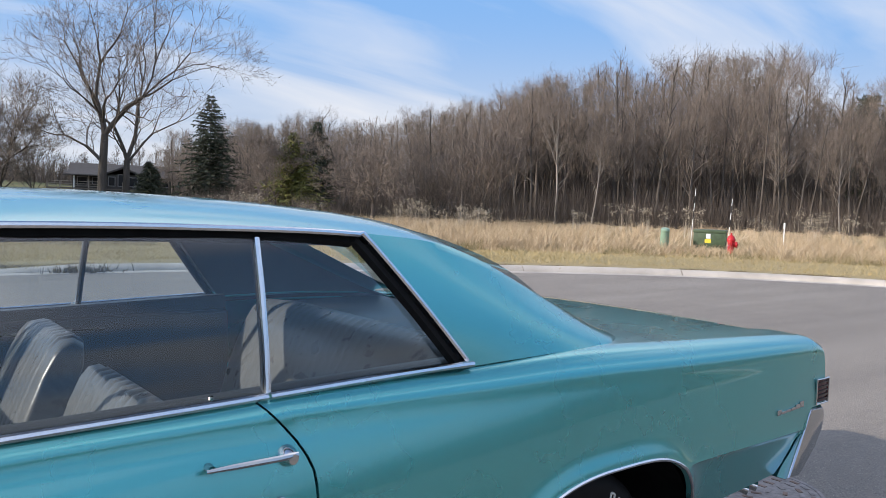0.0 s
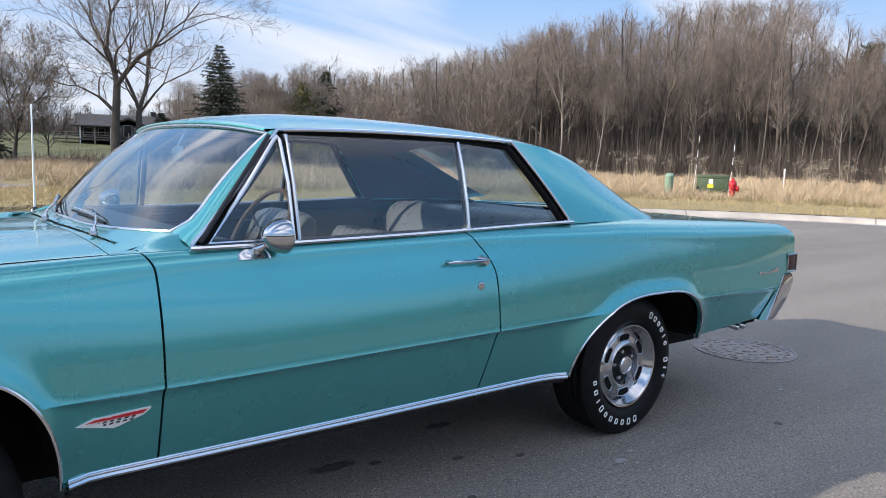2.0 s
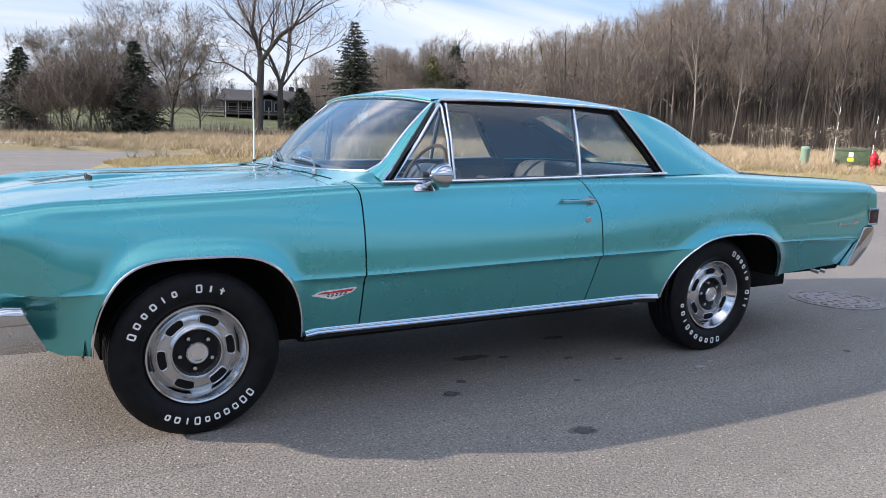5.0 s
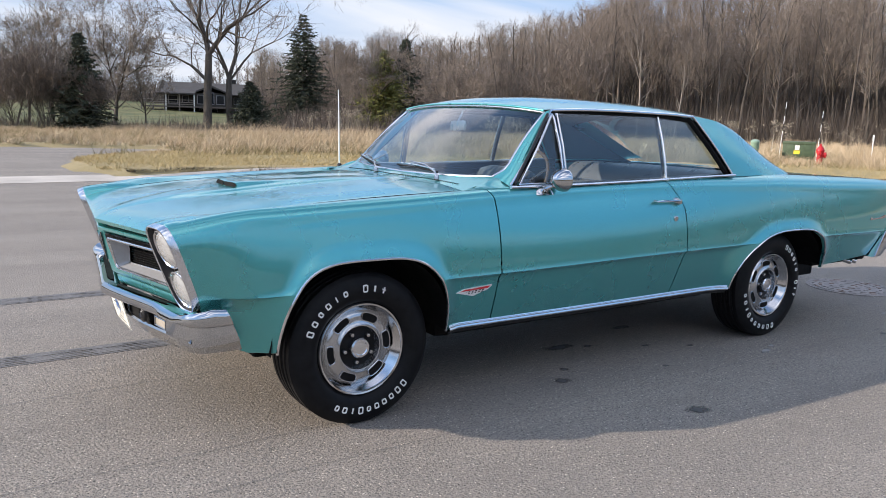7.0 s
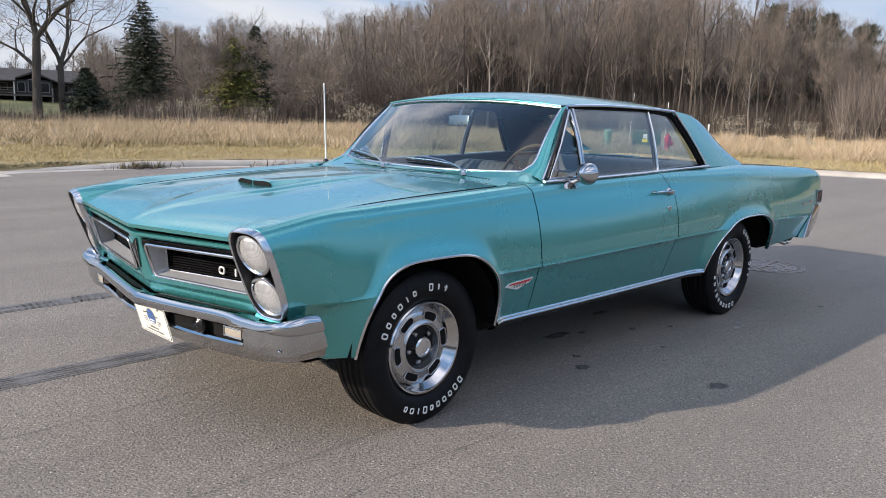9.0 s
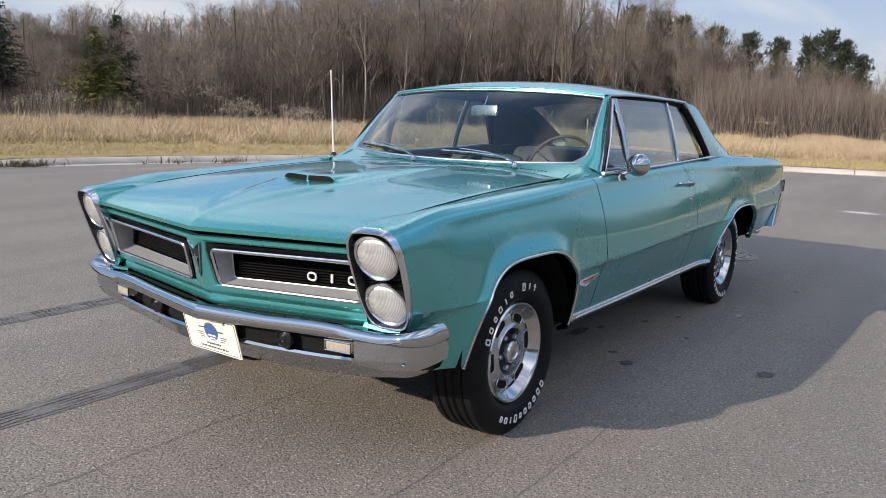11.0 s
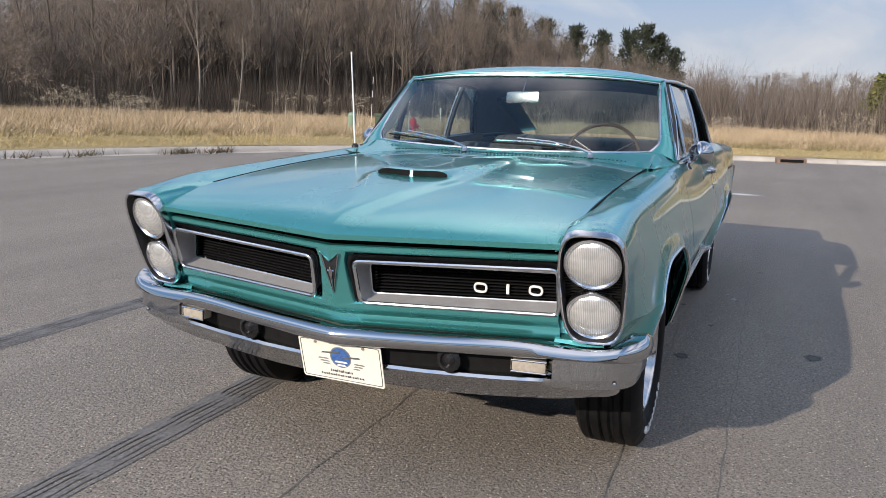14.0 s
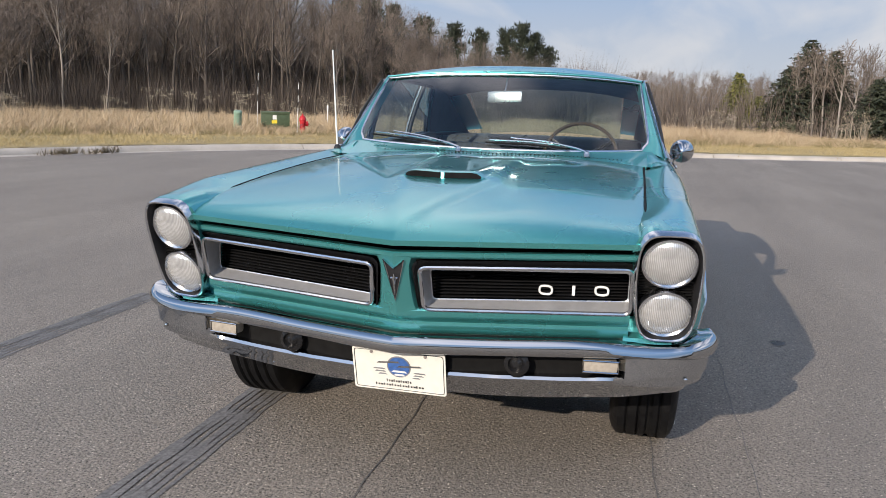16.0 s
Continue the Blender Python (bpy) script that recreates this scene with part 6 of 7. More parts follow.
def grow_tree(high, wide, limbs=12, fork=0.35, droop=0.0, twig=5, stems=1, rise=0.9, thick=1.0):
    """Bare branching: thick bars of the trunk and limbs, thin bars and slivers of the crown."""
    wood, thin, ends = [], [], []

    def bough(p, way, length, r, level):
        n = 4 if level < 2 else 3
        pts = [p]
        for k in range(n):
            way = unit(way + rng.normal(0, 0.13 if level else 0.05, 3) + np.array([0, 0, 0.10 if level else 0.05]) * (1 - droop))
            pts.append(pts[-1] + way * length / n)
        rr = np.linspace(r, r * (0.35 if level else 0.25), n + 1)
        for k in range(n):
            (wood if level < 2 else thin).append([*pts[k], *pts[k + 1], rr[k], rr[k + 1]])
        if level == 0:
            return pts, rr
        kids = {1: twig + 3, 2: twig}.get(level, 0)
        for k in range(kids):
            f = 0.22 + 0.78 * (k + rng.random()) / kids
            i = min(n - 1, int(f * n))
            q = pts[i] + (pts[i + 1] - pts[i]) * (f * n - i)
            spin = rng.normal(size=3)
            out = unit(unit(way) * 0.75 + unit(np.cross(way, spin)) * 0.75 + np.array([0, 0, 0.25]))
            if level == 1:
                bough(q, out, length * (0.62 - 0.30 * f) + 0.3, r * 0.32, 2)
            else:
                ends.append([*q, *(q + out * length * (0.32 + 0.35 * rng.random()) + np.array([0, 0, 0.05 * length]))])
        ends.append([*pts[-1], *(pts[-1] + way * length * 0.45)])

    for st in range(stems):
        lean = np.array([rng.normal(0, 0.04), rng.normal(0, 0.04), 1.0]) if stems == 1 else np.array([math.cos(st * 2.4) * 0.34, math.sin(st * 2.4) * 0.34, 1.0])
        pts, rr = bough(np.array([0.0, 0.0, -0.15]), unit(lean), high * (0.9 if stems == 1 else rng.uniform(0.7, 0.95)), thick * high * 0.016 / (1 if stems == 1 else 1.7), 0)
        m = max(4, limbs // stems)
        for k in range(m):
            f = fork + (0.97 - fork) * (k + rng.random() * 0.8) / m
            i = min(3, int(f * 4))
            q = pts[i] + (pts[i + 1] - pts[i]) * (f * 4 - i)
            t = k * 2.4 + rng.normal(0, 0.4)
            out = unit(np.array([math.cos(t), math.sin(t), rise * (0.55 + 0.9 * f)]))
            length = wide * (1.05 - 0.62 * ((f - fork) / (1 - fork))) * rng.uniform(0.8, 1.2)
            bough(q, out, length, rr[i] * 0.55, 1)
    return np.array(wood), np.array(thin), np.array(ends)


def fork_tree(high, angle=26, levels=6, trunk=0.28, thick=1.0, third=0.3, twig=3, lift=0.05, leader=0.0, low_boughs=4):
    """Bare branching by repeated forks, with an open rounded crown."""
    wood, thin, ends = [], [], []

    def bough(p, way, length, r, level):
        n = 4 if level == 0 else 3
        pts = [p]
        for k in range(n):
            way = unit(way + rng.normal(0, 0.045 if level == 0 else 0.12, 3) + np.array([0, 0, lift if level else 0.05]))
            pts.append(pts[-1] + way * length / n)
        rr = np.linspace(r, r * 0.76, n + 1)
        for k in range(n):
            (wood if level < 4 else thin).append([*pts[k], *pts[k + 1], rr[k], rr[k + 1]])
        if level > 1:
            for k in range(twig if level < levels else twig + 3):
                i = int(rng.integers(n))
                q = pts[i] + (pts[i + 1] - pts[i]) * rng.random()
                out = unit(way * 0.7 + unit(np.cross(way, rng.normal(size=3))) * 0.8 + np.array([0, 0, 0.12]))
                ends.append([*q, *(q + out * length * rng.uniform(0.5, 1.1))])
        if level == levels:
            ends.append([*pts[-1], *(pts[-1] + way * length * 0.6)])
            return
        if level < levels - 2:
            for k in range((low_boughs, 3, 2, 1, 1)[min(level, 4)]):
                f = rng.uniform(0.55 if level == 0 else 0.15, 0.98) * n
                i = min(n - 1, int(f))
                q = pts[i] + (pts[i + 1] - pts[i]) * (f - i)
                a = radians(rng.uniform(38, 66))
                out = unit(way * math.cos(a) + unit(np.cross(way, rng.normal(size=3))) * math.sin(a))
                bough(q, out, length_at[min(levels, level + 2)] * rng.uniform(0.8, 1.3), rr[i] * rng.uniform(0.28, 0.5), min(levels, level + 2 + (level == 0)))
        kids = 3 if rng.random() < third else 2
        turn = rng.random() * 6.3
        side = unit(np.cross(way, [0.3, 0.9, 0.1]))
        other = np.cross(way, side)
        for k in range(kids):
            t = turn + 2 * math.pi * k / kids + rng.normal(0, 0.25)
            a = radians(angle) * rng.uniform(0.6, 1.35) * (leader if k == 0 and leader else 1.0)
            out = way * math.cos(a) + (side * math.cos(t) + other * math.sin(t)) * math.sin(a)
            thin_k = rng.uniform(0.62, 0.88) if kids == 2 else rng.uniform(0.5, 0.75)
            bough(pts[-1], unit(out), length_at[level + 1] * rng.uniform(0.75, 1.25), rr[-1] * thin_k, level + 1)

    length_at = [trunk] + [0.24 * 0.83 ** k for k in range(levels)]
    bough(np.array([0.0, 0.0, 0.0]), unit(np.array([rng.normal(0, 0.05), rng.normal(0, 0.05), 1.0])), trunk, 0.017 * thick, 0)
    out = []
    top = max(e[5] for e in ends) * 1.0
    for rows_b in (wood, thin, ends):
        a = np.array(rows_b)
        a = a * (high / top)
        out.append(a)
    out[0][0][2] -= 0.15
    return out


def fork_arrays(twig_width, twig_split, *args, **kw):
    return tree_arrays(twig_width, twig_split, *args, grower=fork_tree, **kw)


def tree_arrays(twig_width, twig_split, *args, grower=grow_tree, **kw):
    wood, thin, ends = grower(*args, **kw)
    a = prisms(wood, 6)
    b = prisms(thin, 3)
    p0, p1 = [ends[:, :3]], [ends[:, 3:]]
    for _ in range(twig_split):
        f = rng.uniform(0.15, 0.9, (len(ends), 1))
        q = ends[:, :3] + f * (ends[:, 3:] - ends[:, :3])
        length = np.linalg.norm(ends[:, 3:] - ends[:, :3], axis=1, keepdims=True)
        way = (ends[:, 3:] - ends[:, :3]) / length * 0.7 + rng.normal(0, 0.45, (len(ends), 3)) + [[0, 0, 0.25]]
        p0.append(q)
        p1.append(q + way * length * rng.uniform(0.4, 0.75, (len(ends), 1)))
    p0, p1 = np.concatenate(p0), np.concatenate(p1)
    c = slivers(p0, p1, twig_width * rng.uniform(0.6, 1.3, len(p0)))
    crown = np.concatenate([b[0], c[0]]), np.concatenate([b[1], c[1] + len(b[0])])
    return a, crown


def tree_thing(name, label, trunk, crown, bark_m, twig_m, at, turn=0.0, size=1.0, group="", category="tree"):
    root = thing(name, label, category, group, at, turn)
    root.scale = (size, size, size)
    for part_name, (v, f), m in (("trunk", trunk, bark_m), ("crown", crown, twig_m)):
        ob = new(part_name, fast_mesh(part_name, v, f, m))
        ob.parent = root
    return root


def ground_at(x, y):
    return float(land(np.array(x), np.array(y))) - 0.03


# the big twin tree and the single trees before the woods
for brg, far, size, seed_n in ((72.3, 60, 18.0, 0), (70.7, 61, 16.4, 1)):
    x, y = spot(brg, far)
    tr, cr = fork_arrays(0.022, 3, size, angle=23, levels=6, trunk=0.42 - 0.10 * seed_n, thick=1.5, third=0.1, twig=1, lift=0.05, low_boughs=1)
    tree_thing("bare_tree", "tall bare deciduous tree with forking grey trunk", tr, cr, BARK, BRUSH, (x, y, ground_at(x, y)), 40 * seed_n, group="tall trees by the lawn")
x, y = spot(53.9, 55)
tr, cr = fork_arrays(0.028, 1, 7.4, angle=32, levels=6, trunk=0.24, thick=1.5, third=0.3, twig=2, lift=0.0)
tree_thing("bare_tree", "spreading bare tree with a short pale trunk", tr, cr, MIDBARK, TWIG, (x, y, ground_at(x, y)), 10)
x, y = spot(60.9, 57)
tr, cr = fork_arrays(0.028, 1, 6.8, angle=20, levels=6, trunk=0.3, thick=1.0, twig=2)
tree_thing("bare_tree", "slim bare tree with grey forked trunk", tr, cr, BARK, TWIG, (x, y, ground_at(x, y)), 80)
for brg, far, high, tk in ((78.4, 62, 10.2, 1.25), (76.4, 63, 7.6, 0.8), (82.2, 66, 10.8, 1.2), (85.3, 68, 8.2, 1.0), (83.6, 67, 8.8, 0.9), (80.9, 72, 9.4, 0.9), (86.4, 70, 7.6, 0.8)):
    x, y = spot(brg, far)
    tr, cr = fork_arrays(0.026, 2, high, angle=22 if tk > 1 else 18, levels=6, trunk=0.22, thick=tk, third=0.2, twig=2, lift=0.06)
    tree_thing("bare_tree", "bare broad-crowned tree beside the lawn", tr, cr, BARK, TWIG, (x, y, ground_at(x, y)), brg * 7, group="lawn trees")
for brg, far, high, wid in ((45.5, 56, 6.6, 3.4), (82.6, 50, 4.6, 2.2), (84.4, 51, 3.6, 2.2), (81.4, 51, 3.4, 1.8), (85.8, 52, 3.0, 2.0), (79.7, 50, 3.0, 1.6), (49.5, 62, 5.6, 2.6)):
    x, y = spot(brg, far)
    tr, cr = tree_arrays(0.026, 3, high, wid, limbs=24, fork=0.12, twig=6, stems=7, rise=1.2, thick=0.7)
    tree_thing("bare_shrub", "dense many-stemmed bare shrub at the wood's edge", tr, cr, BARK, BRUSH, (x, y, ground_at(x, y)), brg * 11, category="shrub", group="edge shrubs")


def spruce_arrays(high, wide, dense=1.0, up=0.0):
    """Whorls of drooping boughs with sprays of needles."""
    wood = [[0, 0, -0.1, 0, 0, high * 0.97, high * 0.014, 0.01]]
    p0, p1, w = [], [], []
    z = 0.03 * high
    while z < high * 0.985:
        f = z / high
        reach = wide * (1 - f) ** 0.85 + 0.06
        n = int(7 + 4 * dense)
        t0 = rng.random() * 6.3
        for k in range(n):
            t = t0 + 2 * math.pi * k / n + rng.normal(0, 0.16)
            r = reach * rng.uniform(0.5, 1.3)
            out = np.array([math.cos(t), math.sin(t), 0])
            tip = np.array([0, 0, z]) + out * r + np.array([0, 0, (up + 0.22 * f - 0.28 * (1 - f)) * r])
            base = np.array([0, 0, z])
            wood.append([*base, *tip, 0.012 + 0.012 * (1 - f), 0.004])
            m = max(4, int(r * 11 * dense))
            for j in range(m):
                g = (j + rng.random()) / m
                q = base + (tip - base) * (0.12 + 0.88 * g)
                sd = np.array([-math.sin(t), math.cos(t), 0]) * (1 if j % 2 else -1)
                length = (0.24 + 0.42 * (1 - g) * min(1, r)) * rng.uniform(0.7, 1.4)
                p0.append(q)
                p1.append(q + (out * 0.6 + sd * rng.uniform(0.4, 1.0) + np.array([0, 0, rng.normal(-0.2, 0.35)])) * length)
                w.append(0.12 * rng.uniform(0.7, 1.4))
        z += high * 0.020 / dense ** 0.5 * (0.8 + 0.5 * rng.random()) + 0.02
    a = prisms(np.array(wood), 4)
    c = slivers(np.array(p0), np.array(p1), np.array(w))
    return a, c


for brg, far, high, wid, mat, lab in ((65.6, 66, 9.5, 3.1, NEEDLE, "dark green spruce with drooping boughs"), (58.2, 62, 7.6, 2.1, NEEDLE, "dark narrow spruce beside a cedar"),
                                      (59.7, 58, 6.2, 2.5, CEDAR, "yellow-green cedar tree beside a spruce"), (80.4, 50, 5.6, 2.2, NEEDLE, "dark spruce among bare shrubs"),
                                      (87.5, 55, 5.2, 2.1, NEEDLE, "dark spruce at the lawn's edge"), (69.3, 60, 3.6, 1.6, NEEDLE, "small dark spruce under a bare tree"),
                                      (-9.4, 58, 6.6, 2.9, NEEDLE, "broad dark conifer among birches"), (-11.0, 60, 6.0, 2.4, NEEDLE, "broad dark conifer among birches"), (-8.2, 56, 4.6, 2.2, NEEDLE, "broad dark conifer among birches"),
                                      (-13.6, 55, 3.8, 1.9, NEEDLE, "low dark conifer in the brush"), (-5.1, 60, 4.4, 1.5, CEDAR, "small olive conifer in the brush"), (-6.4, 57, 2.6, 1.3, CEDAR, "small olive conifer in the brush"), (-16, 54, 4.4, 1.8, NEEDLE, "low dark conifer in the brush")):
    x, y = spot(brg, far)
    tr, cr = spruce_arrays(high, wid * (1.2 if brg < 70 else 0.95), 0.8, 0.15 if mat is CEDAR else 0.0)
    tree_thing("spruce_tree", lab, tr, cr, BARK, mat, (x, y, ground_at(x, y)), brg * 5, category="conifer")


def pine_arrays(high, wide):
    """A pine with a ragged crown of needle clumps."""
    wood = [[0, 0, -0.1, 0.1, 0, high * 0.95, high * 0.015, 0.03]]
    p0, p1, w = [], [], []
    for k in range(54):
        f = 0.22 + 0.77 * (k + rng.random()) / 54
        t = k * 2.4 + rng.normal(0, 0.5)
        r = wide * (1.05 - 0.85 * ((f - 0.22) / 0.78) ** 1.5) * rng.uniform(0.5, 1.15)
        base = np.array([0, 0, high * f])
        tip = base + np.array([math.cos(t) * r, math.sin(t) * r, 0.45 * r])
        wood.append([*base, *tip, 0.05, 0.015])
        for j in range(3):
            c0 = base + (tip - base) * (0.4 + 0.6 * j / 2) + rng.normal(0, 0.25, 3)
            m = 34
            d = rng.normal(size=(m, 3))
            d /= np.linalg.norm(d, axis=1, keepdims=True)
            q = c0 + d * rng.uniform(0.05, 0.45, (m, 1))
            p0.append(q)
            p1.append(q + (d + [[0, 0, 0.5]]) * 0.36)
            w.append(np.full(m, 0.13))
    return prisms(np.array(wood), 5), slivers(np.concatenate(p0), np.concatenate(p1), np.concatenate(w))


PINE = pine_arrays(11.5, 2.6)
pine = None
for brg, far, size in ((22.0, 92, 1.15), (20.4, 95, 1.14), (18.8, 92, 1.06), (16.6, 94, 0.98), (14.5, 93, 0.92), (12.6, 92, 0.86), (10.6, 93, 0.88), (9.5, 91, 0.92), (8.5, 92, 0.84), (7.5, 93, 0.72)):
    x, y = spot(brg, far)
    if pine is None:
        pine = tree_thing("pine_tree", "dark green pine rising behind bare brush", *PINE, BARK, NEEDLE, (x, y, ground_at(x, y)), 0, size, "pines behind the brush", "conifer")
    else:
        other = copy_thing(pine, pose(x, y, ground_at(x, y), 0, 0, brg * 37))
        other.scale = (size,) * 3

# woodland: trees one can tell apart along the edge, the mass behind as one thing
WOOD_TOP = curve([(-30, 4.6), (-18, 4.3), (-13, 4.1), (-6, 3.1), (0, 3.2), (5.2, 3.4), (7.4, 3.7), (10, 4.2), (14, 5.6), (17.5, 7.2), (21, 8.6), (27, 10.9), (33, 11.6), (40, 10.8), (44, 9.2), (49.5, 7.6), (55.6, 6.4), (60, 6.5), (63, 6.0), (66, 5.2), (70, 4.2), (76, 2.6), (84, 2.2), (95, 2.0)])
KINDS = [tree_arrays(0.023, 1, 15.0, wid, limbs=lm, fork=fk, twig=4, rise=ri, thick=th) for wid, lm, fk, th, ri in ((2.6, 13, 0.34, 0.7, 1.5), (3.2, 14, 0.28, 0.85, 1.2), (2.0, 11, 0.48, 0.6, 1.6), (1.7, 9, 0.56, 0.52, 1.5))]
KINDS += [fork_arrays(0.023, 1, 15.0, angle=an, levels=6, trunk=tk, thick=th, third=0.1, twig=2, lift=0.10, leader=0.35) for an, tk, th in ((17, 0.62, 0.7), (20, 0.52, 0.85))]
LITE = [tree_arrays(0.09, 0, 15.0, 3.4, limbs=12, fork=0.2, twig=4, rise=1.7, thick=0.7) for _ in range(3)]
firsts = []
for k in range(130):
    brg = 8 + 57 * (k + 0.6 * rng.random()) / 130
    far = 70 + 13 * rng.random()
    size = (1.25 + far * math.tan(radians(WOOD_TOP(brg)))) / 15.0 * rng.uniform(0.60, 1.08)
    x, y = spot(brg, far)
    kind_t = k % len(KINDS)
    if len(firsts) < len(KINDS):
        firsts.append(tree_thing("woodland_tree", "tall slender bare tree at the woodland edge", *KINDS[kind_t], (BARK, MIDBARK, BARK, MIDBARK, PALEBARK, BARK)[kind_t], TWIG, (x, y, ground_at(x, y)), k * 47, size, "woodland edge trees"))
    else:
        other = copy_thing(firsts[kind_t], pose(x, y, ground_at(x, y), 0, 0, k * 47))
        other.scale = (size,) * 3


def forest(name, label, spots, kinds, material):
    """Many trees as one mesh."""
    vs, fs, count = [], [], 0
    for x, y, size, turn, kk in spots:
        c, s = math.cos(turn), math.sin(turn)
        rot = np.array([[c, s, 0], [-s, c, 0], [0, 0, 1]])
        for v, f in kinds[kk]:
            vs.append(v @ rot * size + [x, y, ground_at(x, y)])
            fs.append(f + count)
            count += len(v)
    return tagged(new(name, fast_mesh(name, np.concatenate(vs), np.concatenate(fs), material)), label, "woodland", "", "stuff")


spots = []
for k in range(470):
    brg = -24 + 93 * rng.random() if k < 350 else 42 + 27 * rng.random()
    far = 80 + 42 * rng.random()
    if brg < 7:
        far = 66 + 30 * rng.random()
    size = (1.25 + far * math.tan(radians(WOOD_TOP(brg)))) / 15.0 * rng.uniform(0.72, 1.02)
    spots.append((*spot(brg, far), size, rng.random() * 6.3, int(rng.integers(len(KINDS)))))
forest("woodland", "brown-grey mass of bare woodland crowns", spots, [[k[1]] for k in KINDS], TWIG)
forest("woodland_stems", "dark stems of the woodland trees", spots[::2], [[k[0]] for k in KINDS], BARK)
forest("woodland_stems", "grey-brown stems of the woodland trees", spots[1::2], [[k[0]] for k in KINDS], MIDBARK)
spots = []
for k in range(95):
    brg = 66 + 34 * rng.random()
    far = 150 + 60 * rng.random()
    size = (1.25 + far * math.tan(radians(WOOD_TOP(brg)))) / 15.0 * rng.uniform(0.7, 1.05)
    spots.append((*spot(brg, far), size, rng.random() * 6.3, int(rng.integers(3))))
forest("far_woodland", "far bare woodland behind the house", spots, LITE, DARKBRUSH)
spots = []
for k in range(240):
    brg = 100 + 236 * (k + rng.random()) / 240
    far = 170 + 90 * rng.random()
    spots.append((*spot(brg, far), rng.uniform(0.40, 0.62), rng.random() * 6.3, int(rng.integers(3))))
forest("woodland_behind", "bare trees around the far side of the street", spots, LITE, TWIG)


def brush(name, label, count, b0, b1, d0, d1, h0, h1, width, material, lean=0.22, under=None):
    brg = b0 + (b1 - b0) * rng.random(count)
    far = d0 + (d1 - d0) * rng.random(count)
    x = EYE_SPOT[0] + far * np.cos(np.radians(brg))
    y = EYE_SPOT[1] + far * np.sin(np.radians(brg))
    clump = 0.5 + 0.5 * np.sin(x * 0.9 + 2 * np.sin(y * 0.4)) * np.sin(y * 0.8 + 1.7 * np.sin(x * 0.35))
    z = land(x, y) - 0.05
    h = (h0 + (h1 - h0) * rng.random(count) ** 1.5) * (0.55 + 0.6 * clump)
    if under:
        h = (1.25 + far * np.tan(np.radians(np.array([under(b) for b in brg])))) * rng.uniform(h0, h1, count) * (0.75 + 0.25 * clump)
    p0 = np.stack([x, y, z + h * 0.45 * (rng.random(count) ** 2)], 1)
    p1 = np.stack([x + rng.normal(0, lean, count) * h, y + rng.normal(0, lean, count) * h, z + h], 1)
    v, f = slivers(p0, p1, width * rng.uniform(0.6, 1.4, count))
    return tagged(new(name, fast_mesh(name, v, f, material)), label, "brush", "", "stuff")


brush("far_hedge", "grey-brown far woodland floor behind the house", 42000, 62, 102, 138, 190, 2.5, 8.5, 0.13, DARKBRUSH)
# these two darken the wood's inside: shade put into the twig colour
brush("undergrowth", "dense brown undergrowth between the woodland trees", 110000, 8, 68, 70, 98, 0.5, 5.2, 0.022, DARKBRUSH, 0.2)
brush("woodland_depth", "twig tangle darkened for the shade deep inside the woodland", 60000, 8, 68, 94, 130, 0.2, 0.66, 0.07, DARKBRUSH, 0.10, WOOD_TOP)
brush("pale_brush", "pinkish-grey thicket of bare saplings", 34000, 4, 17.5, 56, 78, 1.5, 5.8, 0.03, BRUSH)
brush("low_thicket", "low brown thicket with pale stems", 40000, -26, 6, 54, 80, 0.9, 4.8, 0.032, BRUSH)
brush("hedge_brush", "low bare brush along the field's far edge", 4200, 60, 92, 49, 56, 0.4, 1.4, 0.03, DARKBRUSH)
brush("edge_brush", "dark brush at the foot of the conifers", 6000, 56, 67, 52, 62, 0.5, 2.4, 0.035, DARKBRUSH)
brush("far_thicket", "brown thicket beyond the street", 26000, -88, -26, 58, 84, 1.0, 7.0, 0.05, BRUSH)
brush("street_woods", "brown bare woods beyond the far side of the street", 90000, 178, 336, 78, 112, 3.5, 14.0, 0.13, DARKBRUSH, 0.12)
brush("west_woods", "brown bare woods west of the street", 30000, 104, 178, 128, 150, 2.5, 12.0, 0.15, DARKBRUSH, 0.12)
# birches in the thicket
BIRCH = tree_arrays(0.03, 1, 6.0, 1.3, limbs=9, fork=0.4, twig=4, rise=2.2, thick=0.9)
birch = None
for brg, far, size in ((-8.6, 55.5, 0.9), (-9.9, 55, 1.0), (-10.5, 55.5, 0.95), (-11.4, 54.5, 1.02), (-12.2, 55, 0.96), (-12.8, 56, 1.0), (-14.2, 55, 0.98), (-3.5, 60, 0.75), (-2.1, 62, 0.7), (1.5, 60, 0.72), (13.4, 62, 0.95), (11.6, 61, 0.9), (15.4, 63, 0.9)):
    x, y = spot(brg, far)
    if birch is None:
        birch = tree_thing("birch_tree", "thin birch with pale bare stem", *BIRCH, PALEBARK, TWIG, (x, y, ground_at(x, y)), 0, size, "birches in the thicket")
    else:
        other = copy_thing(birch, pose(x, y, ground_at(x, y), 0, 0, brg * 51))
        other.scale = (size,) * 3

# grass: short along the kerb, tall and dry beyond
kerb_np = np.array([tuple(p) for p in smooth_line(KERB, 0.25)])
kerb_np = kerb_np[: int(len(kerb_np) * 0.62)]
way_np = np.gradient(kerb_np, axis=0)
way_np /= np.linalg.norm(way_np, axis=1, keepdims=True)
left_np = np.stack([-way_np[:, 1], way_np[:, 0]], 1)


def field_points(count, lo, hi, power):
    i = rng.integers(len(kerb_np), size=count)
    off = lo + (hi - lo) * rng.random(count) ** power
    p = kerb_np[i] + left_np[i] * off[:, None] + rng.normal(0, 0.15, (count, 2))
    return p, off


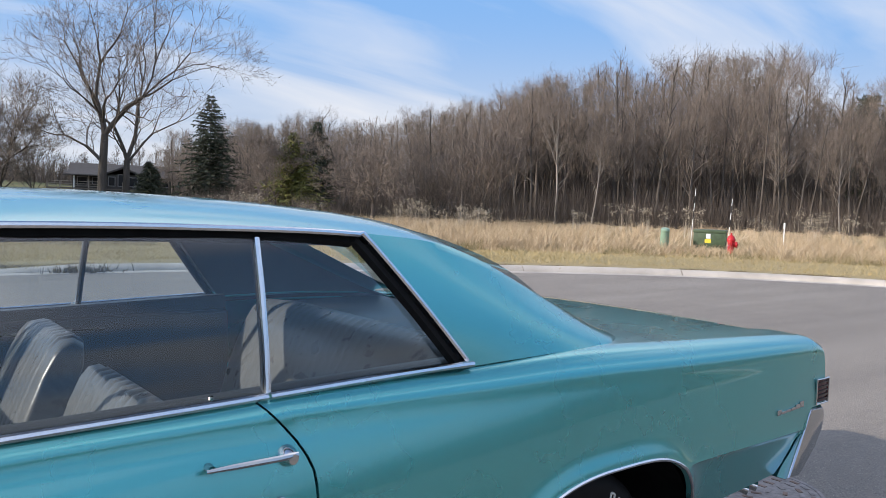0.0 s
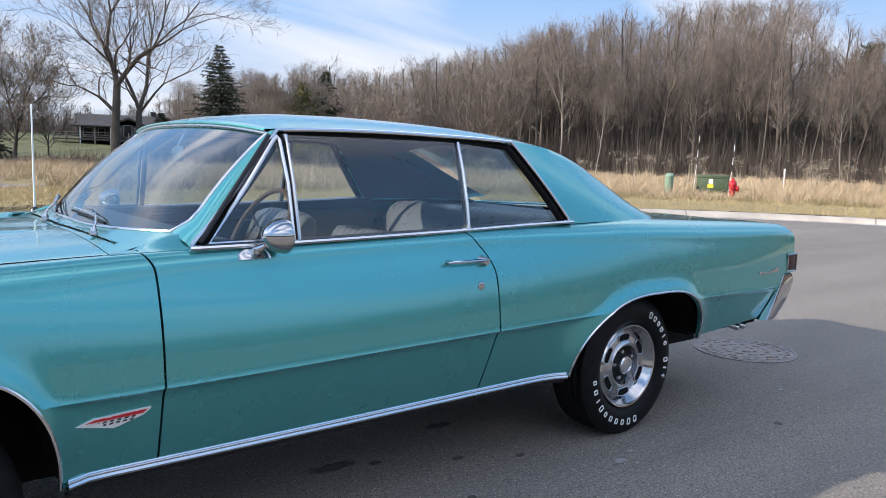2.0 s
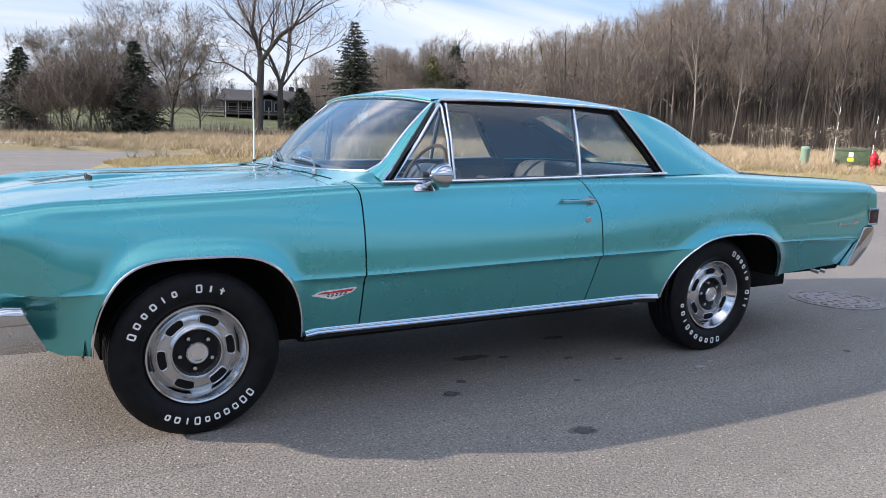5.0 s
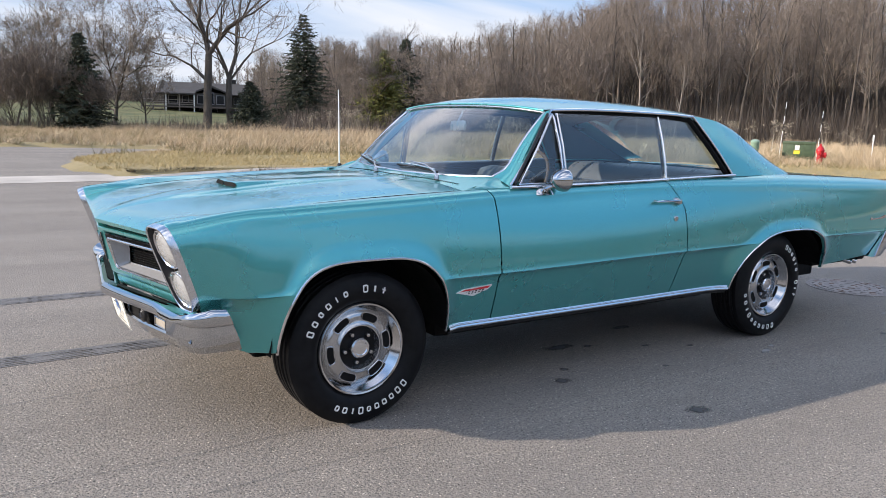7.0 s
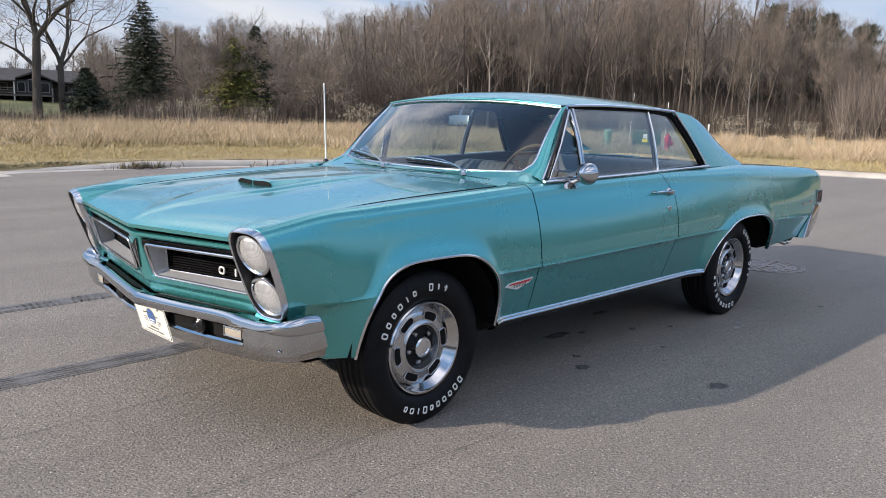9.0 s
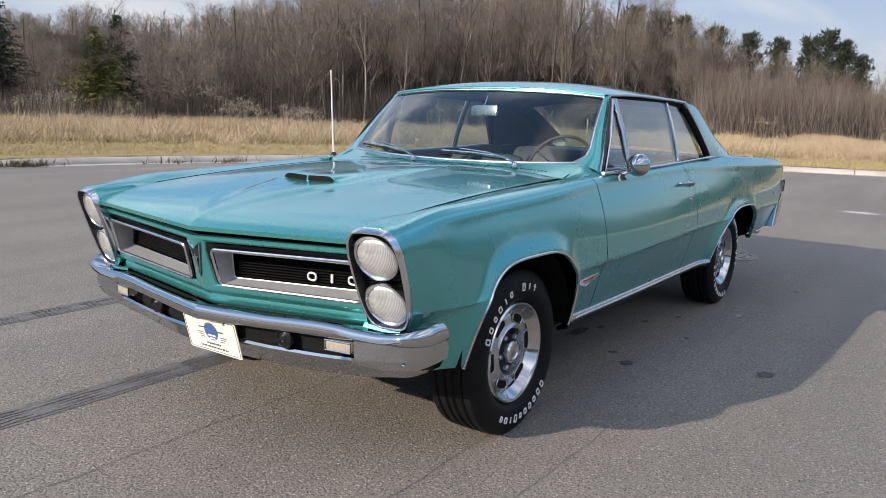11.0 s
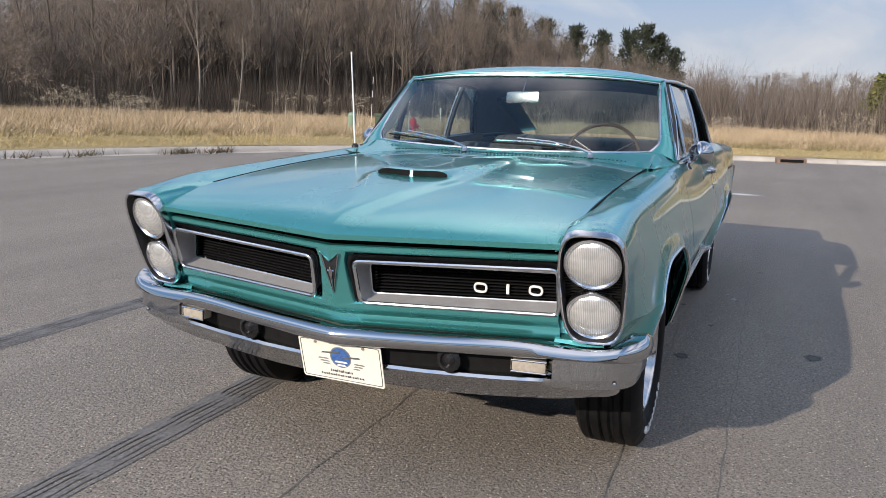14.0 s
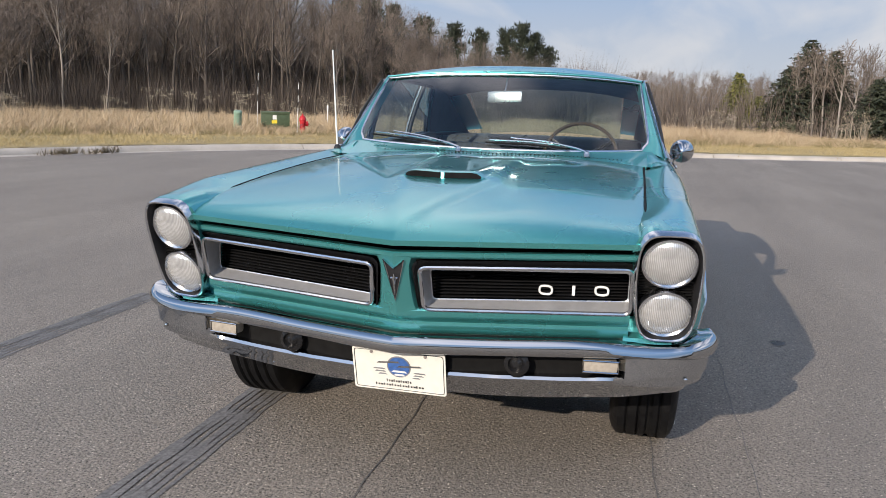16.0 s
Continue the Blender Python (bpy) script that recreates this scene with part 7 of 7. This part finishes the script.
def blades(name, label, p, h, lean, width, material):
    keep = ~inside_road(p[:, 0], p[:, 1])
    p, h, width = p[keep], h[keep], width[keep]
    n = len(p)
    z = land(p[:, 0], p[:, 1]) - 0.02
    p0 = np.column_stack([p, z])
    p1 = p0 + np.column_stack([rng.normal(0, lean, (n, 2)) * h[:, None] + np.array([[0.12, -0.05]]) * h[:, None], h])
    v, f = slivers(p0, p1, width)
    return tagged(new(name, fast_mesh(name, v, f, material)), label, "grass", "", "stuff")


def patchy(p, a=0.35, b=0.8):
    return 0.5 + 0.5 * np.sin(p[:, 0] * a + 1.6 * np.sin(p[:, 1] * b)) * np.sin(p[:, 1] * a * 1.3 + 1.2 * np.sin(p[:, 0] * b * 0.8))


p, off = field_points(150000, 0.30, 9.6, 0.9)
rows_cut = 0.55 + 0.45 * np.sin(off * 6.5 + 0.8 * np.sin(p[:, 0] * 0.6))
blades("mown_grass", "short mown yellow-green grass along the kerb", p, rng.uniform(0.02, 0.09, len(p)) * (0.35 + 0.5 * patchy(p) + 0.6 * rows_cut), 0.6, rng.uniform(0.012, 0.028, len(p)), LAWN)


i_k = rng.integers(len(kerb_np), size=26000)
p = kerb_np[i_k] + left_np[i_k] * rng.uniform(0.27, 0.42, (26000, 1)) + way_np[i_k] * rng.uniform(-0.15, 0.15, (26000, 1))
blades("kerb_thatch", "dark matted thatch along the back of the kerb", p, rng.uniform(0.015, 0.06, len(p)) * (0.4 + 1.2 * patchy(p, 1.3, 2.9)), 0.8, rng.uniform(0.012, 0.03, len(p)), straw("dark_thatch", (0.05, 0.038, 0.022), (0.12, 0.09, 0.05), (0.22, 0.17, 0.09)))


def clumps(count, lo, hi, power, each, wide):
    """Points gathered in tufts."""
    c, off = field_points(count, lo, hi, power)
    size = rng.uniform(0.4, 1.0, count)
    i = np.repeat(np.arange(count), each)
    return c[i] + rng.normal(0, wide, (len(i), 2)) * size[i][:, None], off[i], size[i]


p, off, size = clumps(13000, 6.4, 46, 1.3, 22, 0.16)
hgt = rng.uniform(0.35, 0.95, len(p)) * (0.35 + 0.75 * patchy(p)) * (0.4 + 0.7 * size) * np.clip((off - 6.0) / 2.6, 0.2, 1) * np.clip(0.5 + (p[:, 0] - 4) / 22, 0.5, 1)
blades("tall_grass", "tall dry straw-coloured grass across the field", p, hgt * 0.88, 0.58, rng.uniform(0.010, 0.024, len(p)), TALLGRASS)
p, off, size = clumps(1900, 6.0, 26, 1.2, 26, 0.24)
blades("tussock_grass", "low olive-brown tussocks among the dry grass", p, rng.uniform(0.15, 0.45, len(p)) * size, 0.6, rng.uniform(0.012, 0.024, len(p)), straw("olive_tussock", (0.13, 0.105, 0.045), (0.23, 0.19, 0.085), (0.36, 0.29, 0.15)))
p = np.column_stack([rng.uniform(-22, 34, 70000), rng.uniform(22.5, 47, 70000)])
blades("field_grass", "tall dry grass beside the side street", p, rng.uniform(0.04, 0.34, len(p)) * (0.2 + 0.8 * patchy(p, 0.5, 1.3)), 0.40, rng.uniform(0.014, 0.03, len(p)), TALLGRASS)
p = np.column_stack([rng.uniform(1.6, 14, 45000), rng.uniform(12.9, 24, 45000)])
blades("corner_grass", "short yellowed grass at the street corner", p, rng.uniform(0.02, 0.09, len(p)) * (0.4 + 1.0 * patchy(p, 0.9, 1.7)), 0.7, rng.uniform(0.010, 0.022, len(p)), LAWN)

# seed-headed weeds along the wood and in the field
seed_p0, seed_p1, seed_w = [], [], []
for k in range(300):
    if k % 9 == 0:
        brg_c, far_c, top_c = (4 + 62 * rng.random() if k % 5 else -14 + 18 * rng.random()), rng.uniform(40, 52), rng.uniform(0.7, 1.15)
    x, y = spot(brg_c + rng.normal(0, 0.8), far_c + rng.normal(0, 0.5))
    g = ground_at(x, y)
    top = top_c * rng.uniform(1.0, 1.6)
    for j in range(4):
        tip = np.array([x + rng.normal(0, 0.16), y + rng.normal(0, 0.16), g + top * rng.uniform(0.85, 1.05)])
        seed_p0.append([x, y, g])
        seed_p1.append(tip)
        seed_w.append(0.02)
        for i in range(7):
            d = rng.normal(0, 0.07, 3)
            seed_p0.append(tip + d)
            seed_p1.append(tip + d + rng.normal(0, 0.05, 3))
            seed_w.append(0.036)
v, f = slivers(np.array(seed_p0), np.array(seed_p1), np.array(seed_w))
tagged(new("weeds", fast_mesh("weeds", v, f, straw("weed_seed_heads", (0.20, 0.16, 0.11), (0.36, 0.31, 0.24), (0.52, 0.47, 0.38)))), "dry seed-headed weeds before the woods", "weeds", "", "stuff")

# green lawn round the house
lx, ly = np.meshgrid(np.linspace(-30, 60, 40), np.linspace(47, 150, 40), indexing="ij")
hill_x, hill_y = spot(79.5, 150)
lz = land(lx, ly) + 0.03 + np.clip(ly - 50, 0, 100) * 0.004 + 2.6 * np.exp(-((lx - hill_x) ** 2 + (ly - hill_y) ** 2) / 30**2)
idx = np.arange(lx.size).reshape(lx.shape)
quads = np.stack([idx[:-1, :-1], idx[1:, :-1], idx[1:, 1:], idx[:-1, 1:]], -1).reshape(-1, 4)
k = Mat("lawn_turf", (0.10, 0.13, 0.04), 0.95)
k.color(k.mix(k.range(k.noise(0.25, 5), 0.35, 0.65), (0.065, 0.08, 0.022), (0.15, 0.14, 0.052)))
k.bump(k.noise(12, 4), 0.6, 0.04)
raw("lawn", np.stack([lx, ly, lz], -1).reshape(-1, 3).tolist(), quads.tolist(), k.m, "mown green lawn before a house", "structure", "lawn")


# ---- house ----
hx, hy = spot(72.75, 130)
house = thing("house", "dark grey house with a low roof, porch gable and deck", "house", at=(hx, hy, ground_at(hx, hy) + 0.1), turn=72.75 - 90)


def hpart(name, lo, hi, mat, parent=None, label="", bevel=0.0):
    bm = bmesh.new()
    box(bm, lo, hi, bevel)
    return part(name, bm, mat, parent or house, label)


def gable_roof(name, x0, x1, y0, y1, z0, z1, along_x, parent, label=""):
    """A pitched roof with thickness, its ridge along x or y."""
    bm = bmesh.new()
    if along_x:
        ym = (y0 + y1) / 2
        rows_g = [[Vector((x, y0, z0 - 0.18)), Vector((x, y0, z0)), Vector((x, ym, z1)), Vector((x, y1, z0)), Vector((x, y1, z0 - 0.18)), Vector((x, ym, z1 - 0.3))] for x in (x0, x1)]
    else:
        xm = (x0 + x1) / 2
        rows_g = [[Vector((x0, y, z0 - 0.18)), Vector((x0, y, z0)), Vector((xm, y, z1)), Vector((x1, y, z0)), Vector((x1, y, z0 - 0.18)), Vector((xm, y, z1 - 0.3))] for y in (y0, y1)]
    made = sheet(bm, rows_g, closed=True)
    for ring in made:
        bm.faces.new(ring)
    return part(name, bm, ROOFING, parent, label)


hpart("wall", (-5.6, -4, 0), (8.3, 4, 4.0), SIDING, label="grey siding, darkened for the shade on the house")
hroof = gable_roof("roof", -6.2, 8.8, -4.9, 4.9, 3.9, 5.7, True, house, "grey shingled roof")
hpart("chimney", (4.4, 0.2, 4.9), (5.2, 1.0, 6.4), SIDING, hroof)
wing = hpart("wall", (-1.2, -6.2, 1.9), (3.6, -3.9, 4.0), SIDING, label="grey gabled sun room")
gable_roof("roof", -1.7, 4.1, -6.7, -2.0, 3.95, 5.2, False, wing)
for x0, x1, y, z0, z1 in ((-5.0, -3.6, -4.0, 2.3, 3.6), (-3.0, -2.0, -4.0, 2.5, 3.6), (-0.8, 0.2, -6.2, 2.3, 3.7), (0.5, 1.7, -6.2, 2.3, 4.1), (2.0, 3.2, -6.2, 2.3, 3.7), (4.6, 5.8, -4.0, 2.4, 3.5), (6.6, 7.6, -4.0, 2.4, 3.5), (-0.6, 0.6, -4.0, 0.15, 1.7), (1.0, 2.2, -4.0, 0.15, 1.7), (4.8, 6.0, -4.0, 0.5, 1.6)):
    w = hpart("window", (x0, y - 0.06, z0), (x1, y + 0.02, z1), GREYINK)
    hpart("pane", (x0 + 0.1, y - 0.09, z0 + 0.1), (x1 - 0.1, y - 0.065, z1 - 0.1), WINDOWDARK, w)
deck = hpart("deck", (-8.7, -7.4, 1.75), (3.6, -4.1, 1.95), MIDBARK, label="weathered wooden deck")
for x in (-8.6, -7.0, -5.2, -3.3, -1.2, 1.2, 3.5):
    hpart("deck_post", (x - 0.09, -7.35, -0.1), (x + 0.09, -7.17, 3.9 if -6 < x < 0 else 2.9), WHITEPAINT if x in (-5.2, -1.2) else PALEBARK, deck)
for z in (2.15, 2.45, 2.8):
    hpart("deck_rail", (-8.7, -7.35, z), (-1.2, -7.27, z + 0.08), PALEBARK, deck)
porch = gable_roof("porch_roof", -6.6, -1.0, -7.8, -3.6, 3.85, 4.5, True, house, "low porch roof")

# ---- street furniture ----
x, y = 25.0, 11.75
hyd = thing("fire_hydrant", "red fire hydrant standing in dry grass", "hydrant", at=(x, y, ground_at(x, y)), turn=200)
bm = bmesh.new()
lathe(bm, [(0.0005, 0), (0.17, 0.0), (0.17, 0.05), (0.115, 0.06), (0.105, 0.10), (0.105, 0.46), (0.125, 0.47), (0.13, 0.52), (0.14, 0.53), (0.14, 0.57), (0.125, 0.60), (0.10, 0.66), (0.055, 0.71), (0.03, 0.72), (0.03, 0.78), (0.0005, 0.78)], 24, "z")
part("barrel", bm, HYDRANTRED, hyd)
for t, r, l in ((0, 0.062, 0.19), (180, 0.062, 0.19), (90, 0.085, 0.20)):
    bm = bmesh.new()
    lathe(bm, [(r, 0.08), (r, l - 0.05), (r * 1.2, l - 0.05), (r * 1.2, l), (r * 0.4, l + 0.005), (r * 0.35, l + 0.03), (0.0005, l + 0.03)], 16, "x")
    placed(bm, pose(0, 0, 0.45 if t != 90 else 0.40, 0, 0, t))
    part("outlet", bm, HYDRANTRED, hyd)
bm = bmesh.new()
tube(bm, [(0.2, 0.0, 0.40), (0.17, -0.10, 0.28), (0.05, -0.14, 0.26), (-0.1, -0.12, 0.3), (-0.2, -0.02, 0.40)], 0.012, 6)
part("chain", bm, SATIN, hyd)


def rod(x, y, high, lean):
    r = thing("marker_rod", "thin white and black snow marker rod", "marker rod", "snow marker rods", (x, y, ground_at(x, y)))
    for k in range(8):
        a, b = k / 8, (k + 1) / 8
        bm = bmesh.new()
        tube(bm, [(lean * a * high, 0, a * high), (lean * b * high, 0, b * high)], 0.0115, 8)
        part("band", bm, WHITEPAINT if k % 2 or k < 3 else BLACKINK, r)


rod(27.6, 15.0, 2.35, 0.08)
rod(25.7, 12.3, 1.95, 0.09)
x, y = 27.6, 14.15
ub = thing("utility_box", "dark green metal utility box with a yellow label", "utility box", at=(x, y, ground_at(x, y)), turn=118)
bm = bmesh.new()
box(bm, (-0.52, -0.44, 0.0), (0.52, 0.44, 0.22), 0.02)
part("base", bm, BOXGREEN, ub)
bm = bmesh.new()
box(bm, (-0.57, -0.5, 0.20), (0.57, 0.5, 0.68), 0.02)
part("body", bm, BOXGREEN, ub)
bm = bmesh.new()
box(bm, (-0.59, -0.53, 0.67), (0.59, 0.52, 0.79), 0.03)
lid = part("lid", bm, BOXGREEN, ub)
for s in (-1, 1):
    for face in (-1,):
        bm = bmesh.new()
        box(bm, (-0.06, s * 0.502, 0.30), (0.16, s * 0.508, 0.44))
        part("label", bm, YELLOW, ub)
        bm = bmesh.new()
        box(bm, (-0.04, s * 0.502, 0.46), (0.12, s * 0.508, 0.64))
        part("label", bm, WHITEPAINT, ub)
        bm = bmesh.new()
        box(bm, (-0.57, s * 0.502, 0.22), (-0.54, s * 0.512, 0.64))
        part("hinge_rail", bm, BOXGREEN, ub)
x, y = 25.9, 15.0
ped = thing("cable_pedestal", "pale green plastic cable pedestal leaning in the grass", "pedestal", at=(x, y, ground_at(x, y)))
bm = bmesh.new()
lathe(bm, [(0.17, -0.05), (0.16, 0.3), (0.155, 0.70), (0.165, 0.71), (0.165, 0.78), (0.13, 0.83), (0.0005, 0.84)], 20, "z")
placed(bm, pose(0, 0, 0, 0, -13, 40))
part("housing", bm, POSTGREEN, ped)
x, y = 32.3, 13.7
wp = thing("marker_post", "small white utility marker post in the grass", "marker post", at=(x, y, ground_at(x, y)), turn=25)
bm = bmesh.new()
box(bm, (-0.03, -0.02, 0), (0.03, 0.02, 0.95), 0.01)
part("post", bm, WHITEPAINT, wp)
bm = bmesh.new()
box(bm, (-0.06, -0.035, 0.85), (0.06, 0.035, 1.1), 0.015)
part("head", bm, WHITEPAINT, wp)
# gate pillar beside the side street
x, y = spot(89.9, 31)
gp = thing("gate_pillar", "stone gate pillar with a dark cap beside the side street", "pillar", at=(x, y, 0.0), turn=10)
bm = bmesh.new()
box(bm, (-0.32, -0.32, 0), (0.25, 0.32, 1.25), 0.02)
part("shaft", bm, PALEBARK, gp, "buff stone shaft")
bm = bmesh.new()
box(bm, (-0.36, -0.34, 1.25), (0.26, 0.34, 2.1), 0.02)
part("cap", bm, DARK, gp, "dark grey top")
bm = bmesh.new()
box(bm, (0.26, -0.4, 0), (1.5, 0.4, 0.14), 0.02)
part("footing", bm, CONCRETE, gp)

# ---- road details ----
mh = thing("manhole_cover", "round rusty cast iron manhole cover set in asphalt", "manhole cover", at=(5.02, -0.255, 0.0))
bm = bmesh.new()
lathe(bm, [(0.345, 0.002), (0.345, 0.006), (0.325, 0.007), (0.322, 0.003), (0.316, 0.003), (0.312, 0.007), (0.0005, 0.007)], 40, "z")
part("cover", bm, IRON, mh)
for r, n in ((0.07, 5), (0.15, 11), (0.23, 17), (0.285, 22)):
    for k in range(n):
        t = 2 * math.pi * k / n
        bm = bmesh.new()
        box(bm, (r - 0.012, -0.026, 0.006), (r + 0.012, 0.026, 0.0105), 0.0015, Matrix.Rotation(t, 4, "Z"))
        part("stud", bm, RUST if k % 3 == 0 else IRON, mh)


def blot(name, label, x, y, rx, ry, mat, turn=0.0, z=0.0035, category="stain"):
    bm = bmesh.new()
    pts = []
    seed = x * 3.1 + y * 7.7
    for k in range(36):
        t = 2 * math.pi * k / 36
        g = 1 + 0.22 * math.sin(3 * t + seed) + 0.14 * math.sin(5 * t + 2 * seed) + 0.08 * math.sin(9 * t + seed)
        c, s = math.cos(t) * rx * g, math.sin(t) * ry * g
        pts.append(bm.verts.new((x + c * math.cos(turn) - s * math.sin(turn), y + c * math.sin(turn) + s * math.cos(turn), z)))
    bm.faces.new(pts)
    return tagged(new(name, finish(bm, name, mat)), label, category, "", "structure")


for x, y, rx, ry in ((1.54, -0.40, 0.13, 0.05), (1.16, -0.86, 0.06, 0.045), (1.45, -1.475, 0.075, 0.055), (1.72, -0.46, 0.04, 0.025), (2.05, -0.62, 0.035, 0.02), (1.3, -0.72, 0.035, 0.03), (2.25, -0.25, 0.09, 0.04), (2.3, -0.75, 0.03, 0.02), (3.7, -1.2, 0.03, 0.03), (1.85, -0.95, 0.025, 0.02)):
    blot("oil_stain", "small dark oil stain on the asphalt", x, y, rx, ry, STAIN)
blot("paint_patch", "pale worn paint patch on the asphalt", 10.35, -0.78, 0.22, 0.42, soft_patch("worn_white_paint", (0.60, 0.59, 0.57), 0.8), 0.1)
for x, y, rx, ry in ((2.62, -1.05, 0.09, 0.02), (2.75, -1.0, 0.05, 0.015), (4.3, -0.9, 0.07, 0.012), (4.5, -0.75, 0.05, 0.012)):
    blot("chalk_mark", "faint pale scrape on the asphalt", x, y, rx, ry, soft_patch("pale_scrape", (0.40, 0.38, 0.36), 0.85), 0.4)


def streak(name, label, pts, width, mat, z=0.003, ragged=0.3):
    """A thin strip on the road."""
    bm = bmesh.new()
    rows_s = [[], []]
    n = len(pts)
    for i, (x, y) in enumerate(pts):
        a, b = Vector(pts[max(0, i - 1)]), Vector(pts[min(n - 1, i + 1)])
        way = (b - a).normalized()
        w = width / 2 * (1 + ragged * math.sin(i * 2.3) * math.sin(i * 0.7))
        rows_s[0].append(Vector((x - way.y * w, y + way.x * w, z)))
        rows_s[1].append(Vector((x + way.y * w, y - way.x * w, z)))
    sheet(bm, rows_s)
    return tagged(new(name, finish(bm, name, mat)), label, "road mark", "", "structure")


def wavy(x0, x1, y, amp, seed, step=0.08):
    return [(x, y + amp * math.sin(x * 5 + seed) * math.sin(x * 1.7 + seed) + amp * 0.5 * math.sin(x * 17 + seed)) for x in np.arange(x0, x1, step)]


streak("pavement_joint", "thin dark joint in the asphalt", wavy(-6, 6, 0.14, 0.008, 1), 0.0045, CRACK)
streak("pavement_joint", "thin dark joint in the asphalt", wavy(-6, 3.5, -0.785, 0.008, 2), 0.0035, CRACK)
streak("pavement_joint", "thin dark joint in the asphalt", wavy(-6, 6, -1.125, 0.008, 3), 0.003, CRACK)
streak("pavement_joint", "thin dark joint in the asphalt", wavy(-7, 12, 3.4, 0.01, 4), 0.005, CRACK)
for y0, x0, x1 in ((0.80, -7.0, 0.15), (2.245, -7.0, 1.3)):
    for k in range(6):
        streak("tyre_mark", "faint dark tyre track on the asphalt", wavy(x0, x1, y0 - 0.075 + 0.030 * k, 0.003, k), 0.017 + 0.006 * (k % 3), SKID, 0.0025 + 0.0002 * k, 0.5)
dr = thing("drain_inlet", "rusty iron drain inlet in the kerb", "drain", at=(20.62, -1.75, 0.0), turn=12)
bm = bmesh.new()
box(bm, (-0.05, -0.38, 0.0), (0.24, 0.38, 0.148), 0.01)
part("hood", bm, RUST, dr)
bm = bmesh.new()
box(bm, (-0.055, -0.30, 0.03), (-0.045, 0.30, 0.11))
part("opening", bm, DARK, dr)
# weeds at the foot of the kerb
for x, y, n in ((4.9, 12.65, 240), (9.3, 11.85, 90), (11.3, 11.15, 160), (12.2, 10.8, 160), (8.0, 12.2, 60)):
    q = rng.normal(0, 1, (n, 2)) * [[0.32, 0.10]] + [[x, y]]
    v, f = slivers(np.column_stack([q, np.full(n, 0.0)]), np.column_stack([q + rng.normal(0, 0.07, (n, 2)), rng.uniform(0.05, 0.2, n)]), rng.uniform(0.012, 0.03, n))
    tagged(new("kerb_weeds", fast_mesh("kerb_weeds", v, f, straw("kerb_weed", (0.05, 0.04, 0.025), (0.12, 0.09, 0.05), (0.22, 0.17, 0.09)))), "dark dry weeds growing in the kerb joint", "weeds", "", "stuff")
